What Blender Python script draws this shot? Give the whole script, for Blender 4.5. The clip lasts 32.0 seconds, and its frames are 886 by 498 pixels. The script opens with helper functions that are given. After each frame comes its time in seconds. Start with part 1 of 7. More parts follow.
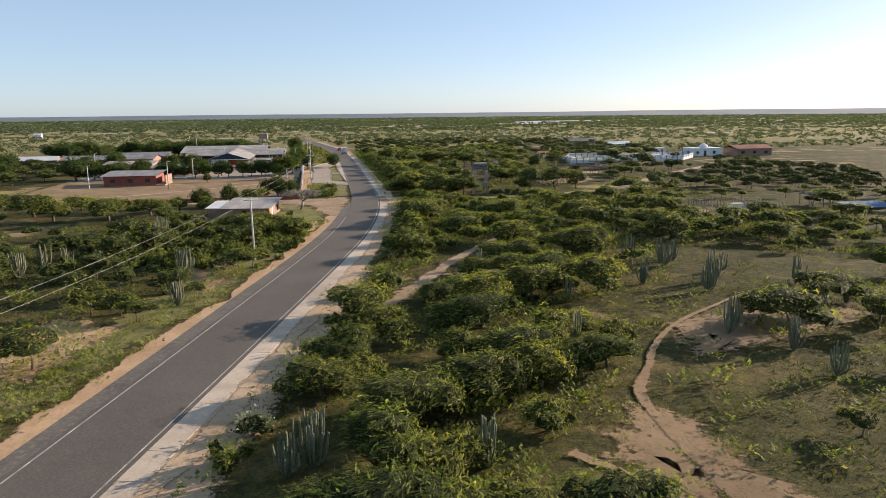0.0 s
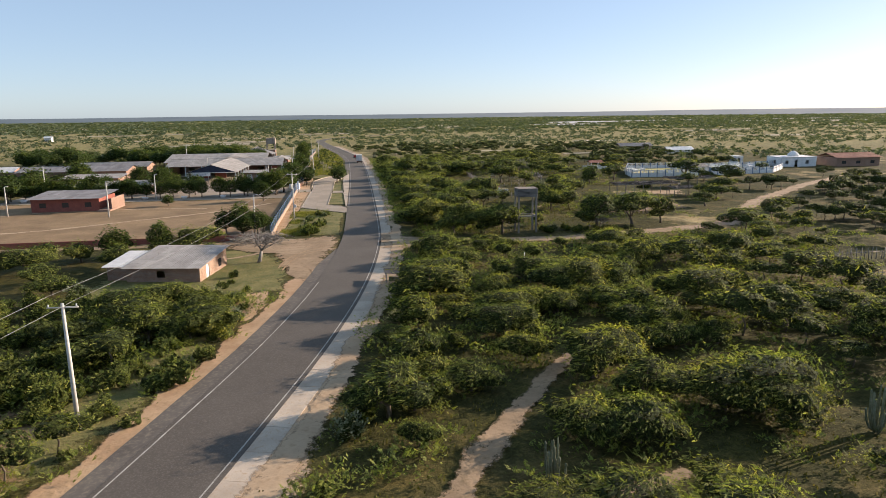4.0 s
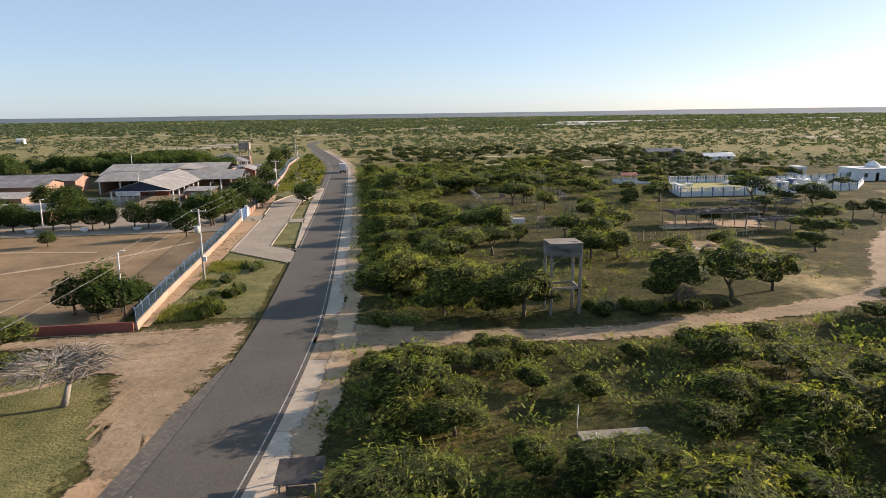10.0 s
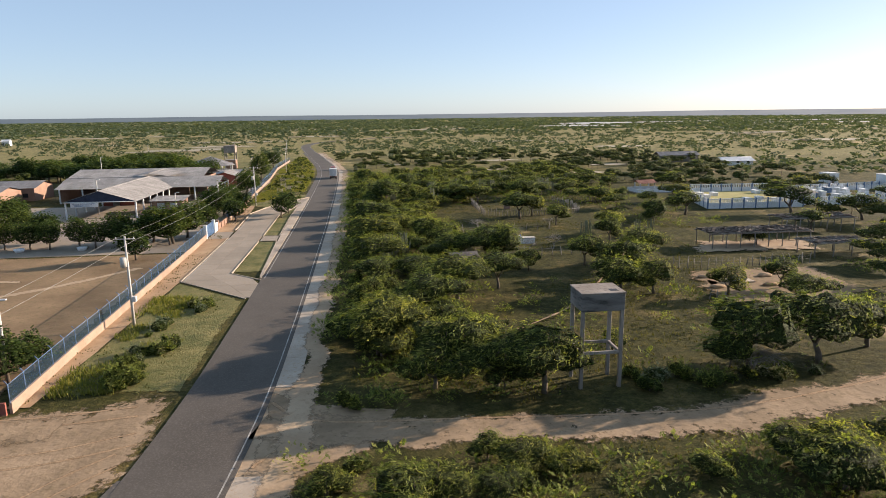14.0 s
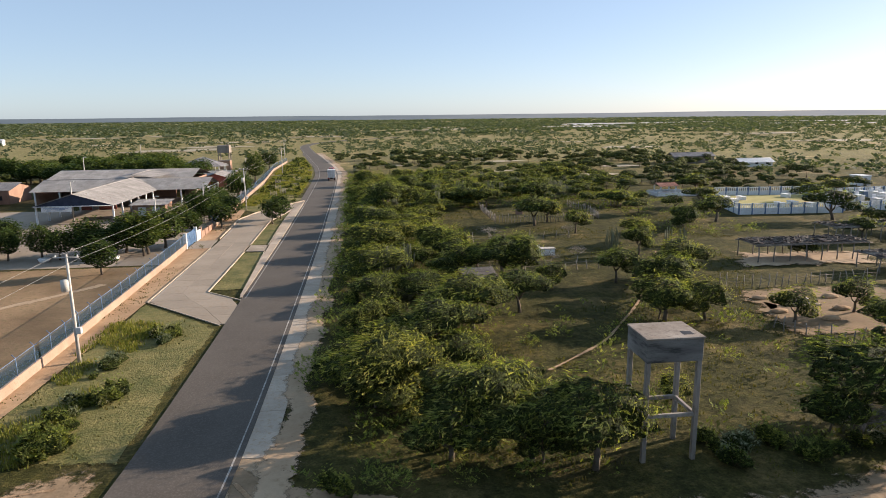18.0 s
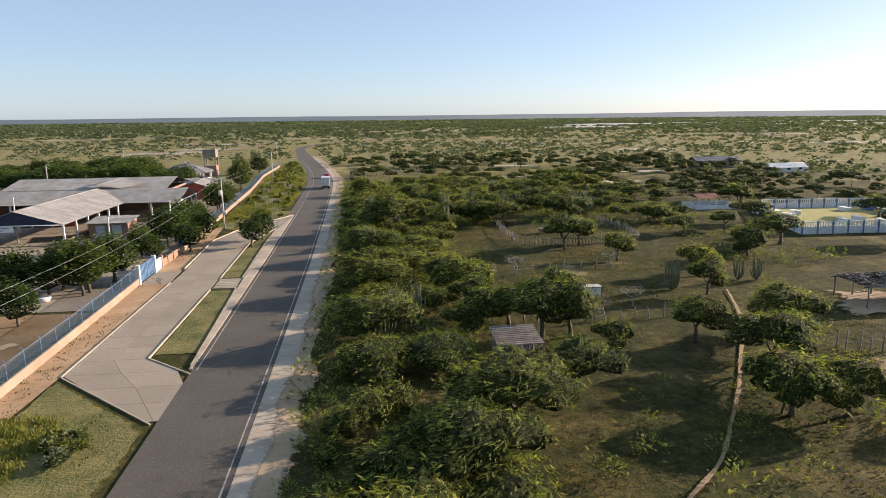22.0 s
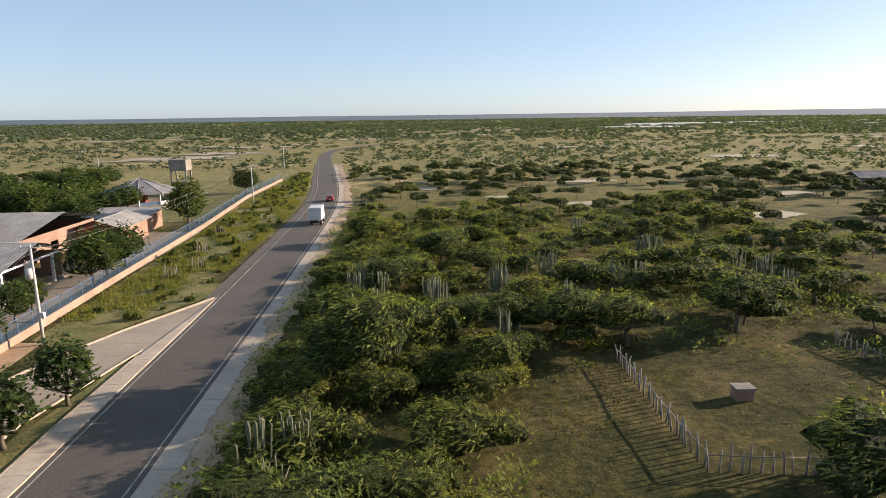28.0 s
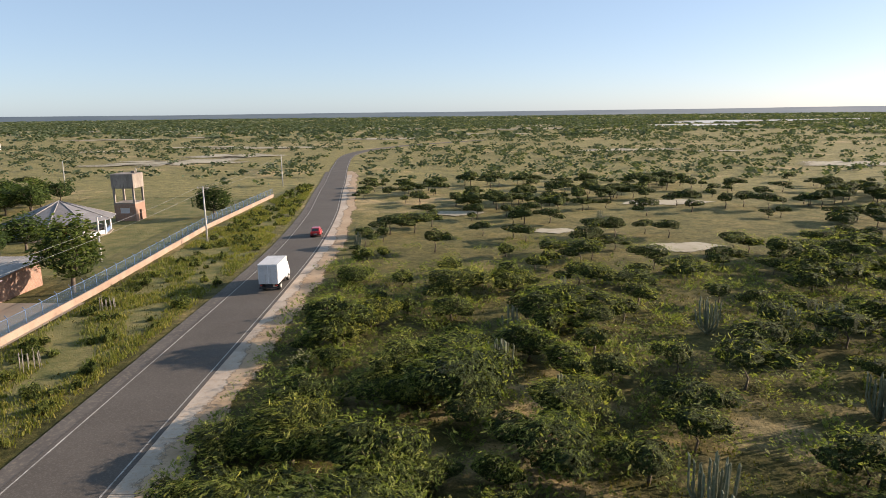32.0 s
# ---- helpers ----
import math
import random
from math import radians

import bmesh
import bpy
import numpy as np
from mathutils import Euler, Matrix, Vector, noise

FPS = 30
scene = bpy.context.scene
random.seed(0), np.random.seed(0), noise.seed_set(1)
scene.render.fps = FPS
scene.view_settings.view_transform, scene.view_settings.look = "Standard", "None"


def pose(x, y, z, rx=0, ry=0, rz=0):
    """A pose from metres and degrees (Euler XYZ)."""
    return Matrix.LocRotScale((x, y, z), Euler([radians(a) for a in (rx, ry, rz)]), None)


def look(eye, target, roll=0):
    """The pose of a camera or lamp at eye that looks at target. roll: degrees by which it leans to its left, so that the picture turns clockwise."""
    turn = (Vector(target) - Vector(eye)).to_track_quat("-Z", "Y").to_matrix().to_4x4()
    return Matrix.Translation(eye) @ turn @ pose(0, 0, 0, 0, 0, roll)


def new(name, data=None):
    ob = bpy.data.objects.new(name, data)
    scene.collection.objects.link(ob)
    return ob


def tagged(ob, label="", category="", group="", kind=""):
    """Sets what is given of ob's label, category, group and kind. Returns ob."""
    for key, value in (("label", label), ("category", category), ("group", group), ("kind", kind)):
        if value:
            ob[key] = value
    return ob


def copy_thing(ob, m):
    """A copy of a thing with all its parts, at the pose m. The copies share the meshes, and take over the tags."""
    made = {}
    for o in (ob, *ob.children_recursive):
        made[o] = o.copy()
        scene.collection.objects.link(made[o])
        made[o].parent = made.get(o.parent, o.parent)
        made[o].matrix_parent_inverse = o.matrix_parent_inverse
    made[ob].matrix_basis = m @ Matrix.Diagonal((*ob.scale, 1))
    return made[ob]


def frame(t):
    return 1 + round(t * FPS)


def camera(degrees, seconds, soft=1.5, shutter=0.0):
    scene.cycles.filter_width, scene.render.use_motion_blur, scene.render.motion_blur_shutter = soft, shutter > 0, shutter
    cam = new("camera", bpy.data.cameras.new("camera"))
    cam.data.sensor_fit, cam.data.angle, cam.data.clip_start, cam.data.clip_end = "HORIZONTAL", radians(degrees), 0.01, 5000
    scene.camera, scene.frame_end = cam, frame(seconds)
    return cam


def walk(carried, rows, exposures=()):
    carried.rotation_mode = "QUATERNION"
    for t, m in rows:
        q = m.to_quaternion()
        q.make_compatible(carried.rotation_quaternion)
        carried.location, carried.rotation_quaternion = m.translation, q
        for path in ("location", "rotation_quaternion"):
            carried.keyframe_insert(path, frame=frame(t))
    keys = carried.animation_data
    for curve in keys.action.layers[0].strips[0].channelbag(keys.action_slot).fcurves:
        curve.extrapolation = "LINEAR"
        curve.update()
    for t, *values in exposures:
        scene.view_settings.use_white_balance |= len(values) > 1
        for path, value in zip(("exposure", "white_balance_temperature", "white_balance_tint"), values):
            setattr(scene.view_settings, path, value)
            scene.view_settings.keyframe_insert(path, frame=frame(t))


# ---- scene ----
cam = camera(68.45, 32.0, 0.8)
PATH = [
    (0, (-0.784, 2.002, 18.553), (2.651, 21.279, 14.479), -0.55),
    (0.5, (0.393, 7.553, 18.729), (3.359, 26.907, 14.654), -0.56),
    (1, (1.5, 13.119, 18.827), (4.446, 32.476, 14.748), -0.61),
    (1.5, (2.505, 18.758, 18.832), (5.442, 38.117, 14.756), -0.67),
    (2, (3.522, 24.492, 18.942), (6.062, 43.912, 14.89), -0.66),
    (2.5, (4.456, 30.18, 18.992), (6.981, 49.597, 14.916), -0.68),
    (3, (5.467, 35.92, 19.026), (8.003, 55.336, 14.953), -0.67),
    (3.5, (6.504, 41.506, 19.047), (9.031, 60.926, 14.986), -0.69),
    (5.5, (10.828, 64.598, 19.547), (13.21, 84.037, 15.488), -0.66),
    (6, (11.686, 69.384, 19.721), (14.069, 88.817, 15.636), -0.67),
    (6.5, (12.525, 73.305, 19.87), (14.854, 92.744, 15.781), -0.61),
    (7, (13.213, 76.866, 19.982), (15.518, 96.304, 15.879), -0.68),
    (7.5, (13.574, 80.163, 19.977), (15.927, 99.599, 15.89), -0.58),
    (8, (14.023, 82.856, 19.856), (16.379, 102.294, 15.777), -0.60),
    (8.5, (14.481, 84.652, 19.747), (16.848, 104.089, 15.674), -0.60),
    (9, (14.875, 86.149, 19.714), (17.224, 105.583, 15.615), -0.74),
    (9.5, (15.243, 87.747, 19.707), (17.556, 107.187, 15.619), -0.77),
    (10, (15.368, 89.527, 19.67), (17.699, 108.968, 15.595), -0.72),
    (10.5, (15.534, 91.323, 19.716), (17.898, 110.764, 15.658), -0.68),
    (11, (15.911, 93.277, 19.849), (18.277, 112.718, 15.794), -0.67),
    (11.5, (16.356, 95.162, 19.946), (18.71, 114.605, 15.89), -0.63),
    (12, (16.7, 97.404, 19.95), (19.059, 116.843, 15.882), -0.69),
    (12.5, (16.963, 99.806, 19.958), (19.338, 119.242, 15.885), -0.64),
    (13, (17.319, 102.21, 19.881), (19.668, 121.65, 15.809), -0.65),
    (13.5, (17.732, 104.44, 19.818), (20.055, 123.884, 15.75), -0.63),
    (14, (18.095, 106.608, 19.716), (20.413, 126.056, 15.667), -0.64),
    (14.5, (18.389, 108.917, 19.623), (20.717, 128.361, 15.56), -0.63),
    (16.5, (19.065, 115.321, 18.784), (21.412, 134.769, 14.752), -0.69),
    (17, (19.021, 116.456, 18.793), (21.352, 135.905, 14.753), -0.58),
    (17.5, (18.811, 117.303, 18.871), (21.125, 136.754, 14.832), -0.58),
    (18, (18.5, 118.127, 18.953), (20.783, 137.585, 14.928), -0.56),
    (18.5, (18.308, 118.636, 19.078), (20.542, 138.1, 15.058), -0.50),
    (19, (18.023, 119.249, 19.207), (20.237, 138.716, 15.188), -0.51),
    (19.5, (18.046, 120.559, 19.214), (20.249, 140.026, 15.192), -0.60),
    (20, (17.954, 122.773, 19.287), (20.201, 142.232, 15.25), -0.50),
    (20.5, (18.063, 125.565, 19.325), (20.325, 145.022, 15.289), -0.53),
    (21, (18.145, 129.066, 19.322), (20.446, 148.521, 15.298), -0.56),
    (21.5, (18.353, 133.053, 19.296), (20.678, 152.509, 15.288), -0.62),
    (22, (18.831, 137.307, 19.277), (21.147, 156.763, 15.262), -0.59),
    (22.5, (19.35, 141.854, 19.329), (21.635, 161.311, 15.304), -0.64),
    (23, (19.961, 146.794, 19.307), (21.83, 166.295, 15.282), -0.62),
    (23.5, (20.535, 151.902, 19.198), (22.391, 171.406, 15.178), -0.58),
    (24, (21.19, 157.138, 19.115), (23.043, 176.645, 15.111), -0.59),
    (24.5, (21.789, 162.396, 19.071), (23.649, 181.901, 15.058), -0.63),
    (25, (22.424, 167.786, 19.016), (24.285, 187.291, 15.005), -0.74),
    (25.5, (23.061, 173.223, 18.926), (24.949, 192.729, 14.933), -0.77),
    (27.5, (25.461, 195.2, 18.959), (26.453, 214.766, 14.932), -0.80),
    (28, (26.005, 200.672, 18.969), (26.835, 220.246, 14.947), -0.71),
    (28.5, (26.604, 206.251, 19.01), (27.339, 225.828, 14.988), -0.67),
    (29, (27.139, 211.928, 19.167), (27.628, 231.512, 15.138), -0.68),
    (29.5, (27.491, 217.563, 19.232), (27.745, 237.152, 15.208), -0.67),
    (30, (27.808, 222.988, 19.348), (27.932, 242.577, 15.314), -0.60),
    (30.5, (28.229, 228.606, 19.398), (28.262, 248.192, 15.351), -0.63),
    (31, (28.508, 234.195, 19.518), (28.461, 253.778, 15.454), -0.61),
    (31.5, (28.747, 239.787, 19.575), (28.478, 259.366, 15.5), -0.57),
    (32, (28.895, 245.382, 19.565), (28.598, 264.952, 15.454), -0.65),
]
walk(cam, [(t, look(eye, target, roll)) for t, eye, target, roll in PATH], [(0.0, 1.08, 6340, 21), (32.0, 1.08, 6340, 21)])

# ---- world, sun, exposure ----
SUN_DIR = Vector((0.957, 0.29, 0.295)).normalized()
SUN_ELEV = math.asin(SUN_DIR.z)
SUN_ROT = math.atan2(SUN_DIR.x, SUN_DIR.y)
world = bpy.data.worlds.new("world")
scene.world = world
world.use_nodes = True
wn = world.node_tree
sky = wn.nodes.new("ShaderNodeTexSky")
sky.sky_type = "NISHITA"
sky.sun_disc = False
sky.sun_elevation = SUN_ELEV
sky.sun_rotation = SUN_ROT
sky.altitude = 30
sky.air_density, sky.dust_density, sky.ozone_density = 0.7, 0.5, 0.8
veil = wn.nodes.new("ShaderNodeMix")
veil.data_type, veil.inputs[0].default_value, veil.inputs[7].default_value = "RGBA", 0.48, (2.75, 4.05, 4.8, 1)
wn.links.new(sky.outputs[0], veil.inputs[6])
wn.links.new(veil.outputs[2], wn.nodes["Background"].inputs[0])
wn.nodes["Background"].inputs[1].default_value = 0.08
sun_data = bpy.data.lights.new("sun", "SUN")
sun_data.energy, sun_data.angle, sun_data.color = 5.0, radians(0.6), (1.0, 0.85, 0.62)
sun = new("sun", sun_data)
sun.matrix_world = look(SUN_DIR * 100, (0, 0, 0))

# ---- materials ----


def ramp(nt, fac, stops):
    r = nt.nodes.new("ShaderNodeValToRGB")
    while len(r.color_ramp.elements) < len(stops):
        r.color_ramp.elements.new(0.5)
    for e, (p, c) in zip(r.color_ramp.elements, stops):
        e.position, e.color = p, (*c, 1)
    nt.links.new(fac, r.inputs[0])
    return r.outputs[0]


def noise_tex(nt, scale, detail=4.0, rough=0.6, coord="Object", stretch=(1, 1, 1)):
    tc = nt.nodes.new("ShaderNodeTexCoord")
    mp = nt.nodes.new("ShaderNodeMapping")
    mp.inputs["Scale"].default_value = stretch
    n = nt.nodes.new("ShaderNodeTexNoise")
    n.inputs["Scale"].default_value, n.inputs["Detail"].default_value, n.inputs["Roughness"].default_value = scale, detail, rough
    nt.links.new(tc.outputs[coord], mp.inputs[0])
    nt.links.new(mp.outputs[0], n.inputs[0])
    return n.outputs[0]


def mix(nt, fac, a, b, mode="MIX"):
    m = nt.nodes.new("ShaderNodeMix")
    m.data_type, m.blend_type = "RGBA", mode
    for sock, v in ((m.inputs[0], fac), (m.inputs[6], a), (m.inputs[7], b)):
        if isinstance(v, (int, float)):
            sock.default_value = v
        elif isinstance(v, tuple):
            sock.default_value = (*v, 1)
        else:
            nt.links.new(v, sock)
    return m.outputs[2]


def bump(nt, height, strength, dist, bsdf):
    b = nt.nodes.new("ShaderNodeBump")
    b.inputs["Strength"].default_value, b.inputs["Distance"].default_value = strength, dist
    nt.links.new(height, b.inputs["Height"])
    nt.links.new(b.outputs[0], bsdf.inputs["Normal"])


def blank(name, rough=0.8, metal=0.0, spec=0.3):
    m = bpy.data.materials.new(name)
    m.use_nodes = True
    b = m.node_tree.nodes["Principled BSDF"]
    b.inputs["Roughness"].default_value, b.inputs["Metallic"].default_value = rough, metal
    b.inputs["Specular IOR Level"].default_value = spec
    return m, m.node_tree, b


def surface(name, a, b_, c=None, big=0.3, small=6.0, rough=0.85, metal=0.0, relief=0.3, dist=0.02, vary=0.0, spec=0.3, stretch=(1, 1, 1), coord="Object"):
    """Two-scale mottled surface: colours a and b_ by a large noise, c in fine spots."""
    m, nt, b = blank(name, rough, metal, spec)
    large = noise_tex(nt, big, 5.0, 0.65, coord, stretch)
    fine = noise_tex(nt, small, 4.0, 0.7, coord, stretch)
    col = ramp(nt, large, ((0.35, a), (0.65, b_)))
    if c:
        spots = ramp(nt, fine, ((0.5, (0, 0, 0)), (0.72, (1, 1, 1))))
        col = mix(nt, spots, col, c)
    col = mix(nt, 0.35, col, ramp(nt, fine, ((0.3, (0.55, 0.55, 0.55)), (0.7, (1.25, 1.25, 1.25)))), "MULTIPLY")
    if vary:
        oi = nt.nodes.new("ShaderNodeObjectInfo")
        v = ramp(nt, oi.outputs["Random"], ((0.0, (1 - vary,) * 3), (1.0, (1 + vary,) * 3)))
        col = mix(nt, 1.0, col, v, "MULTIPLY")
    nt.links.new(col, b.inputs["Base Color"])
    if relief:
        bump(nt, fine, relief, dist, b)
    return m


def leafy(name, dark, light, dry, trans=0.35, cut=0.0):
    """Foliage: each leaf spray differs a little, each plant a little more; light passes through."""
    m, nt, b = blank(name, 0.72, 0.0, 0.12)
    geo = nt.nodes.new("ShaderNodeNewGeometry")
    oi = nt.nodes.new("ShaderNodeObjectInfo")
    col = ramp(nt, geo.outputs["Random Per Island"], ((0.0, dark), (0.75, light), (1.0, dry)))
    plant = ramp(nt, oi.outputs["Random"], ((0.0, (0.7, 0.75, 0.75)), (0.5, (1, 1, 1)), (1.0, (1.28, 1.14, 0.95))))
    col = mix(nt, 1.0, col, plant, "MULTIPLY")
    big = noise_tex(nt, 0.06, 2.0, 0.5)
    col = mix(nt, 0.4, col, ramp(nt, big, ((0.35, (0.7, 0.78, 0.8)), (0.65, (1.25, 1.15, 0.95)))), "MULTIPLY")
    nt.links.new(col, b.inputs["Base Color"])
    tr = nt.nodes.new("ShaderNodeBsdfTranslucent")
    bright = mix(nt, 1.0, col, (1.5, 1.55, 0.7), "MULTIPLY")
    nt.links.new(bright, tr.inputs[0])
    ms = nt.nodes.new("ShaderNodeMixShader")
    ms.inputs[0].default_value = trans
    nt.links.new(b.outputs[0], ms.inputs[1])
    nt.links.new(tr.outputs[0], ms.inputs[2])
    if cut:
        gaps = ramp(nt, noise_tex(nt, cut, 2.0, 0.6), ((0.44, (0, 0, 0)), (0.5, (1, 1, 1))))
        clear = nt.nodes.new("ShaderNodeBsdfTransparent")
        lace = nt.nodes.new("ShaderNodeMixShader")
        nt.links.new(gaps, lace.inputs[0])
        nt.links.new(clear.outputs[0], lace.inputs[1])
        nt.links.new(ms.outputs[0], lace.inputs[2])
        ms = lace
    nt.links.new(ms.outputs[0], nt.nodes["Material Output"].inputs[0])
    return m


def ground_material():
    m, nt, b = blank("ground_soil_and_grass", 0.95, 0.0, 0.1)
    zone = noise_tex(nt, 0.02, 5.0, 0.6)
    patch = noise_tex(nt, 0.11, 6.0, 0.65)
    fine = noise_tex(nt, 1.3, 6.0, 0.75)
    blades = noise_tex(nt, 7.0, 3.0, 0.7)
    grass = ramp(nt, fine, ((0.28, (0.018, 0.019, 0.006)), (0.5, (0.05, 0.05, 0.015)), (0.72, (0.105, 0.086, 0.03))))
    straw = ramp(nt, fine, ((0.3, (0.082, 0.064, 0.023)), (0.7, (0.19, 0.145, 0.062))))
    sand = ramp(nt, fine, ((0.3, (0.27, 0.205, 0.105)), (0.7, (0.43, 0.34, 0.19))))
    tc = nt.nodes.new("ShaderNodeTexCoord")
    sep = nt.nodes.new("ShaderNodeSeparateXYZ")
    nt.links.new(tc.outputs["Object"], sep.inputs[0])
    dry = nt.nodes.new("ShaderNodeMapRange")
    dry.inputs[1].default_value, dry.inputs[2].default_value = 280, 460
    dry.inputs[3].default_value, dry.inputs[4].default_value = 0.0, 0.07
    nt.links.new(sep.outputs[1], dry.inputs[0])
    drier = nt.nodes.new("ShaderNodeMath")
    drier.operation = "ADD"
    nt.links.new(patch, drier.inputs[0])
    nt.links.new(dry.outputs[0], drier.inputs[1])
    col = mix(nt, ramp(nt, drier.outputs[0], ((0.5, (0, 0, 0)), (0.7, (1, 1, 1)))), grass, straw)
    meadow = ramp(nt, fine, ((0.3, (0.15, 0.138, 0.054)), (0.7, (0.34, 0.3, 0.145))))
    plain = nt.nodes.new("ShaderNodeMapRange")
    plain.inputs[1].default_value, plain.inputs[2].default_value = 275, 420
    plain.inputs[3].default_value, plain.inputs[4].default_value = 0.0, 0.85
    nt.links.new(sep.outputs[1], plain.inputs[0])
    col = mix(nt, plain.outputs[0], col, meadow)
    far = nt.nodes.new("ShaderNodeMath")
    far.operation = "ADD"
    nt.links.new(zone, far.inputs[0])
    half = nt.nodes.new("ShaderNodeMath")
    half.operation, half.inputs[1].default_value = "MULTIPLY", 0.45
    nt.links.new(patch, half.inputs[0])
    nt.links.new(half.outputs[0], far.inputs[1])
    nt.links.new(drier.outputs[0], half.inputs[0])
    col = mix(nt, ramp(nt, far.outputs[0], ((0.83, (0, 0, 0)), (0.93, (1, 1, 1)))), col, sand)
    col = mix(nt, 0.8, col, ramp(nt, blades, ((0.3, (0.45, 0.45, 0.45)), (0.7, (1.4, 1.38, 1.3)))), "MULTIPLY")
    worn = noise_tex(nt, 0.35, 5.0, 0.7)
    col = mix(nt, 0.7, col, ramp(nt, worn, ((0.36, (0.55, 0.6, 0.6)), (0.5, (1, 1, 1)), (0.66, (1.5, 1.35, 1.2)))), "MULTIPLY")
    nt.links.new(col, b.inputs["Base Color"])
    bump(nt, fine, 0.9, 0.2, b)
    return m


M_GROUND = ground_material()
M_ASPHALT = surface("asphalt", (0.078, 0.067, 0.056), (0.1, 0.087, 0.074), (0.125, 0.108, 0.092), 0.12, 9.0, 0.9, relief=0.25, dist=0.01)
M_ASPHALT_OLD = surface("worn_asphalt_edge", (0.085, 0.075, 0.066), (0.125, 0.11, 0.095), (0.17, 0.14, 0.11), 0.3, 3.0, 0.92)
M_CONCRETE = surface("pale_concrete", (0.36, 0.295, 0.23), (0.5, 0.42, 0.335), (0.3, 0.22, 0.145), 0.25, 3.5, 0.9, relief=0.2, vary=0.1)
M_PAVING = surface("road_concrete", (0.27, 0.225, 0.175), (0.34, 0.285, 0.225), (0.23, 0.175, 0.12), 0.15, 2.2, 0.9, relief=0.15, vary=0.07)
M_SAND = surface("sandy_dirt", (0.34, 0.235, 0.145), (0.45, 0.335, 0.22), (0.25, 0.175, 0.105), 0.18, 1.6, 0.95, relief=0.5, dist=0.08)
M_CLAY = surface("orange_clay", (0.33, 0.205, 0.115), (0.46, 0.31, 0.185), (0.24, 0.165, 0.09), 0.3, 1.8, 0.95, relief=0.6, dist=0.1)
M_FIELD = surface("bare_field_soil", (0.17, 0.108, 0.057), (0.29, 0.192, 0.105), (0.11, 0.092, 0.037), 0.13, 2.0, 0.95, relief=0.6, dist=0.08)
M_LINE = surface("worn_white_paint", (0.24, 0.22, 0.2), (0.46, 0.44, 0.4), (0.12, 0.105, 0.092), 0.9, 4.0, 0.8, relief=0)
M_KERB = surface("kerb_concrete", (0.37, 0.3, 0.225), (0.47, 0.39, 0.3), (0.3, 0.25, 0.2), 0.5, 5.0, 0.85, vary=0.1)
M_BARK = surface("bark", (0.11, 0.085, 0.06), (0.19, 0.15, 0.11), (0.06, 0.05, 0.04), 0.8, 8.0, 0.95, relief=0.8, dist=0.03)
M_GREYWOOD = surface("grey_dead_wood", (0.2, 0.175, 0.15), (0.32, 0.29, 0.25), (0.1, 0.085, 0.07), 0.9, 9.0, 0.95, relief=0.6, dist=0.02, vary=0.2)
M_ACACIA = leafy("acacia_leaf", (0.06, 0.082, 0.02), (0.21, 0.245, 0.06), (0.38, 0.37, 0.12), 0.5, 16.0)
M_ROUND = leafy("broad_leaf", (0.026, 0.046, 0.012), (0.075, 0.11, 0.027), (0.16, 0.18, 0.05), 0.35)
M_SHRUB = leafy("shrub_leaf", (0.065, 0.09, 0.022), (0.21, 0.245, 0.06), (0.33, 0.32, 0.11), 0.45, 14.0)
M_PALE = leafy("pale_shrub_leaf", (0.1, 0.12, 0.07), (0.2, 0.22, 0.13), (0.4, 0.38, 0.26), 0.25)
M_GRASS = leafy("grass_blade", (0.05, 0.055, 0.016), (0.085, 0.085, 0.026), (0.14, 0.115, 0.045), 0.3)
M_RANK = leafy("verge_grass_blade", (0.09, 0.11, 0.027), (0.17, 0.18, 0.048), (0.24, 0.21, 0.075), 0.4)


def leaf_mass(name, dark, light):
    """The closed inside of a crown: fine leaves, their shade on one another painted in dark."""
    m, nt, b = blank(name, 0.8, 0.0, 0.1)
    fine = noise_tex(nt, 7.0, 6.0, 0.8)
    clump = noise_tex(nt, 1.4, 3.0, 0.6)
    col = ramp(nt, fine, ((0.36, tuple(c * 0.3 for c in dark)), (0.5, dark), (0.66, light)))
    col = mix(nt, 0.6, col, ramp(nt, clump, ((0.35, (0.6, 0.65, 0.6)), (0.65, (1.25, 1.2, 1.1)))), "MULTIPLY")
    oi = nt.nodes.new("ShaderNodeObjectInfo")
    col = mix(nt, 1.0, col, ramp(nt, oi.outputs["Random"], ((0.0, (0.75, 0.8, 0.8)), (1.0, (1.25, 1.14, 0.95)))), "MULTIPLY")
    nt.links.new(col, b.inputs["Base Color"])
    bump(nt, fine, 1.0, 0.35, b)
    gaps = ramp(nt, noise_tex(nt, 3.2, 4.0, 0.75), ((0.45, (0, 0, 0)), (0.49, (1, 1, 1))))
    clear = nt.nodes.new("ShaderNodeBsdfTransparent")
    lace = nt.nodes.new("ShaderNodeMixShader")
    nt.links.new(gaps, lace.inputs[0])
    nt.links.new(clear.outputs[0], lace.inputs[1])
    nt.links.new(b.outputs[0], lace.inputs[2])
    nt.links.new(lace.outputs[0], nt.nodes["Material Output"].inputs[0])
    return m


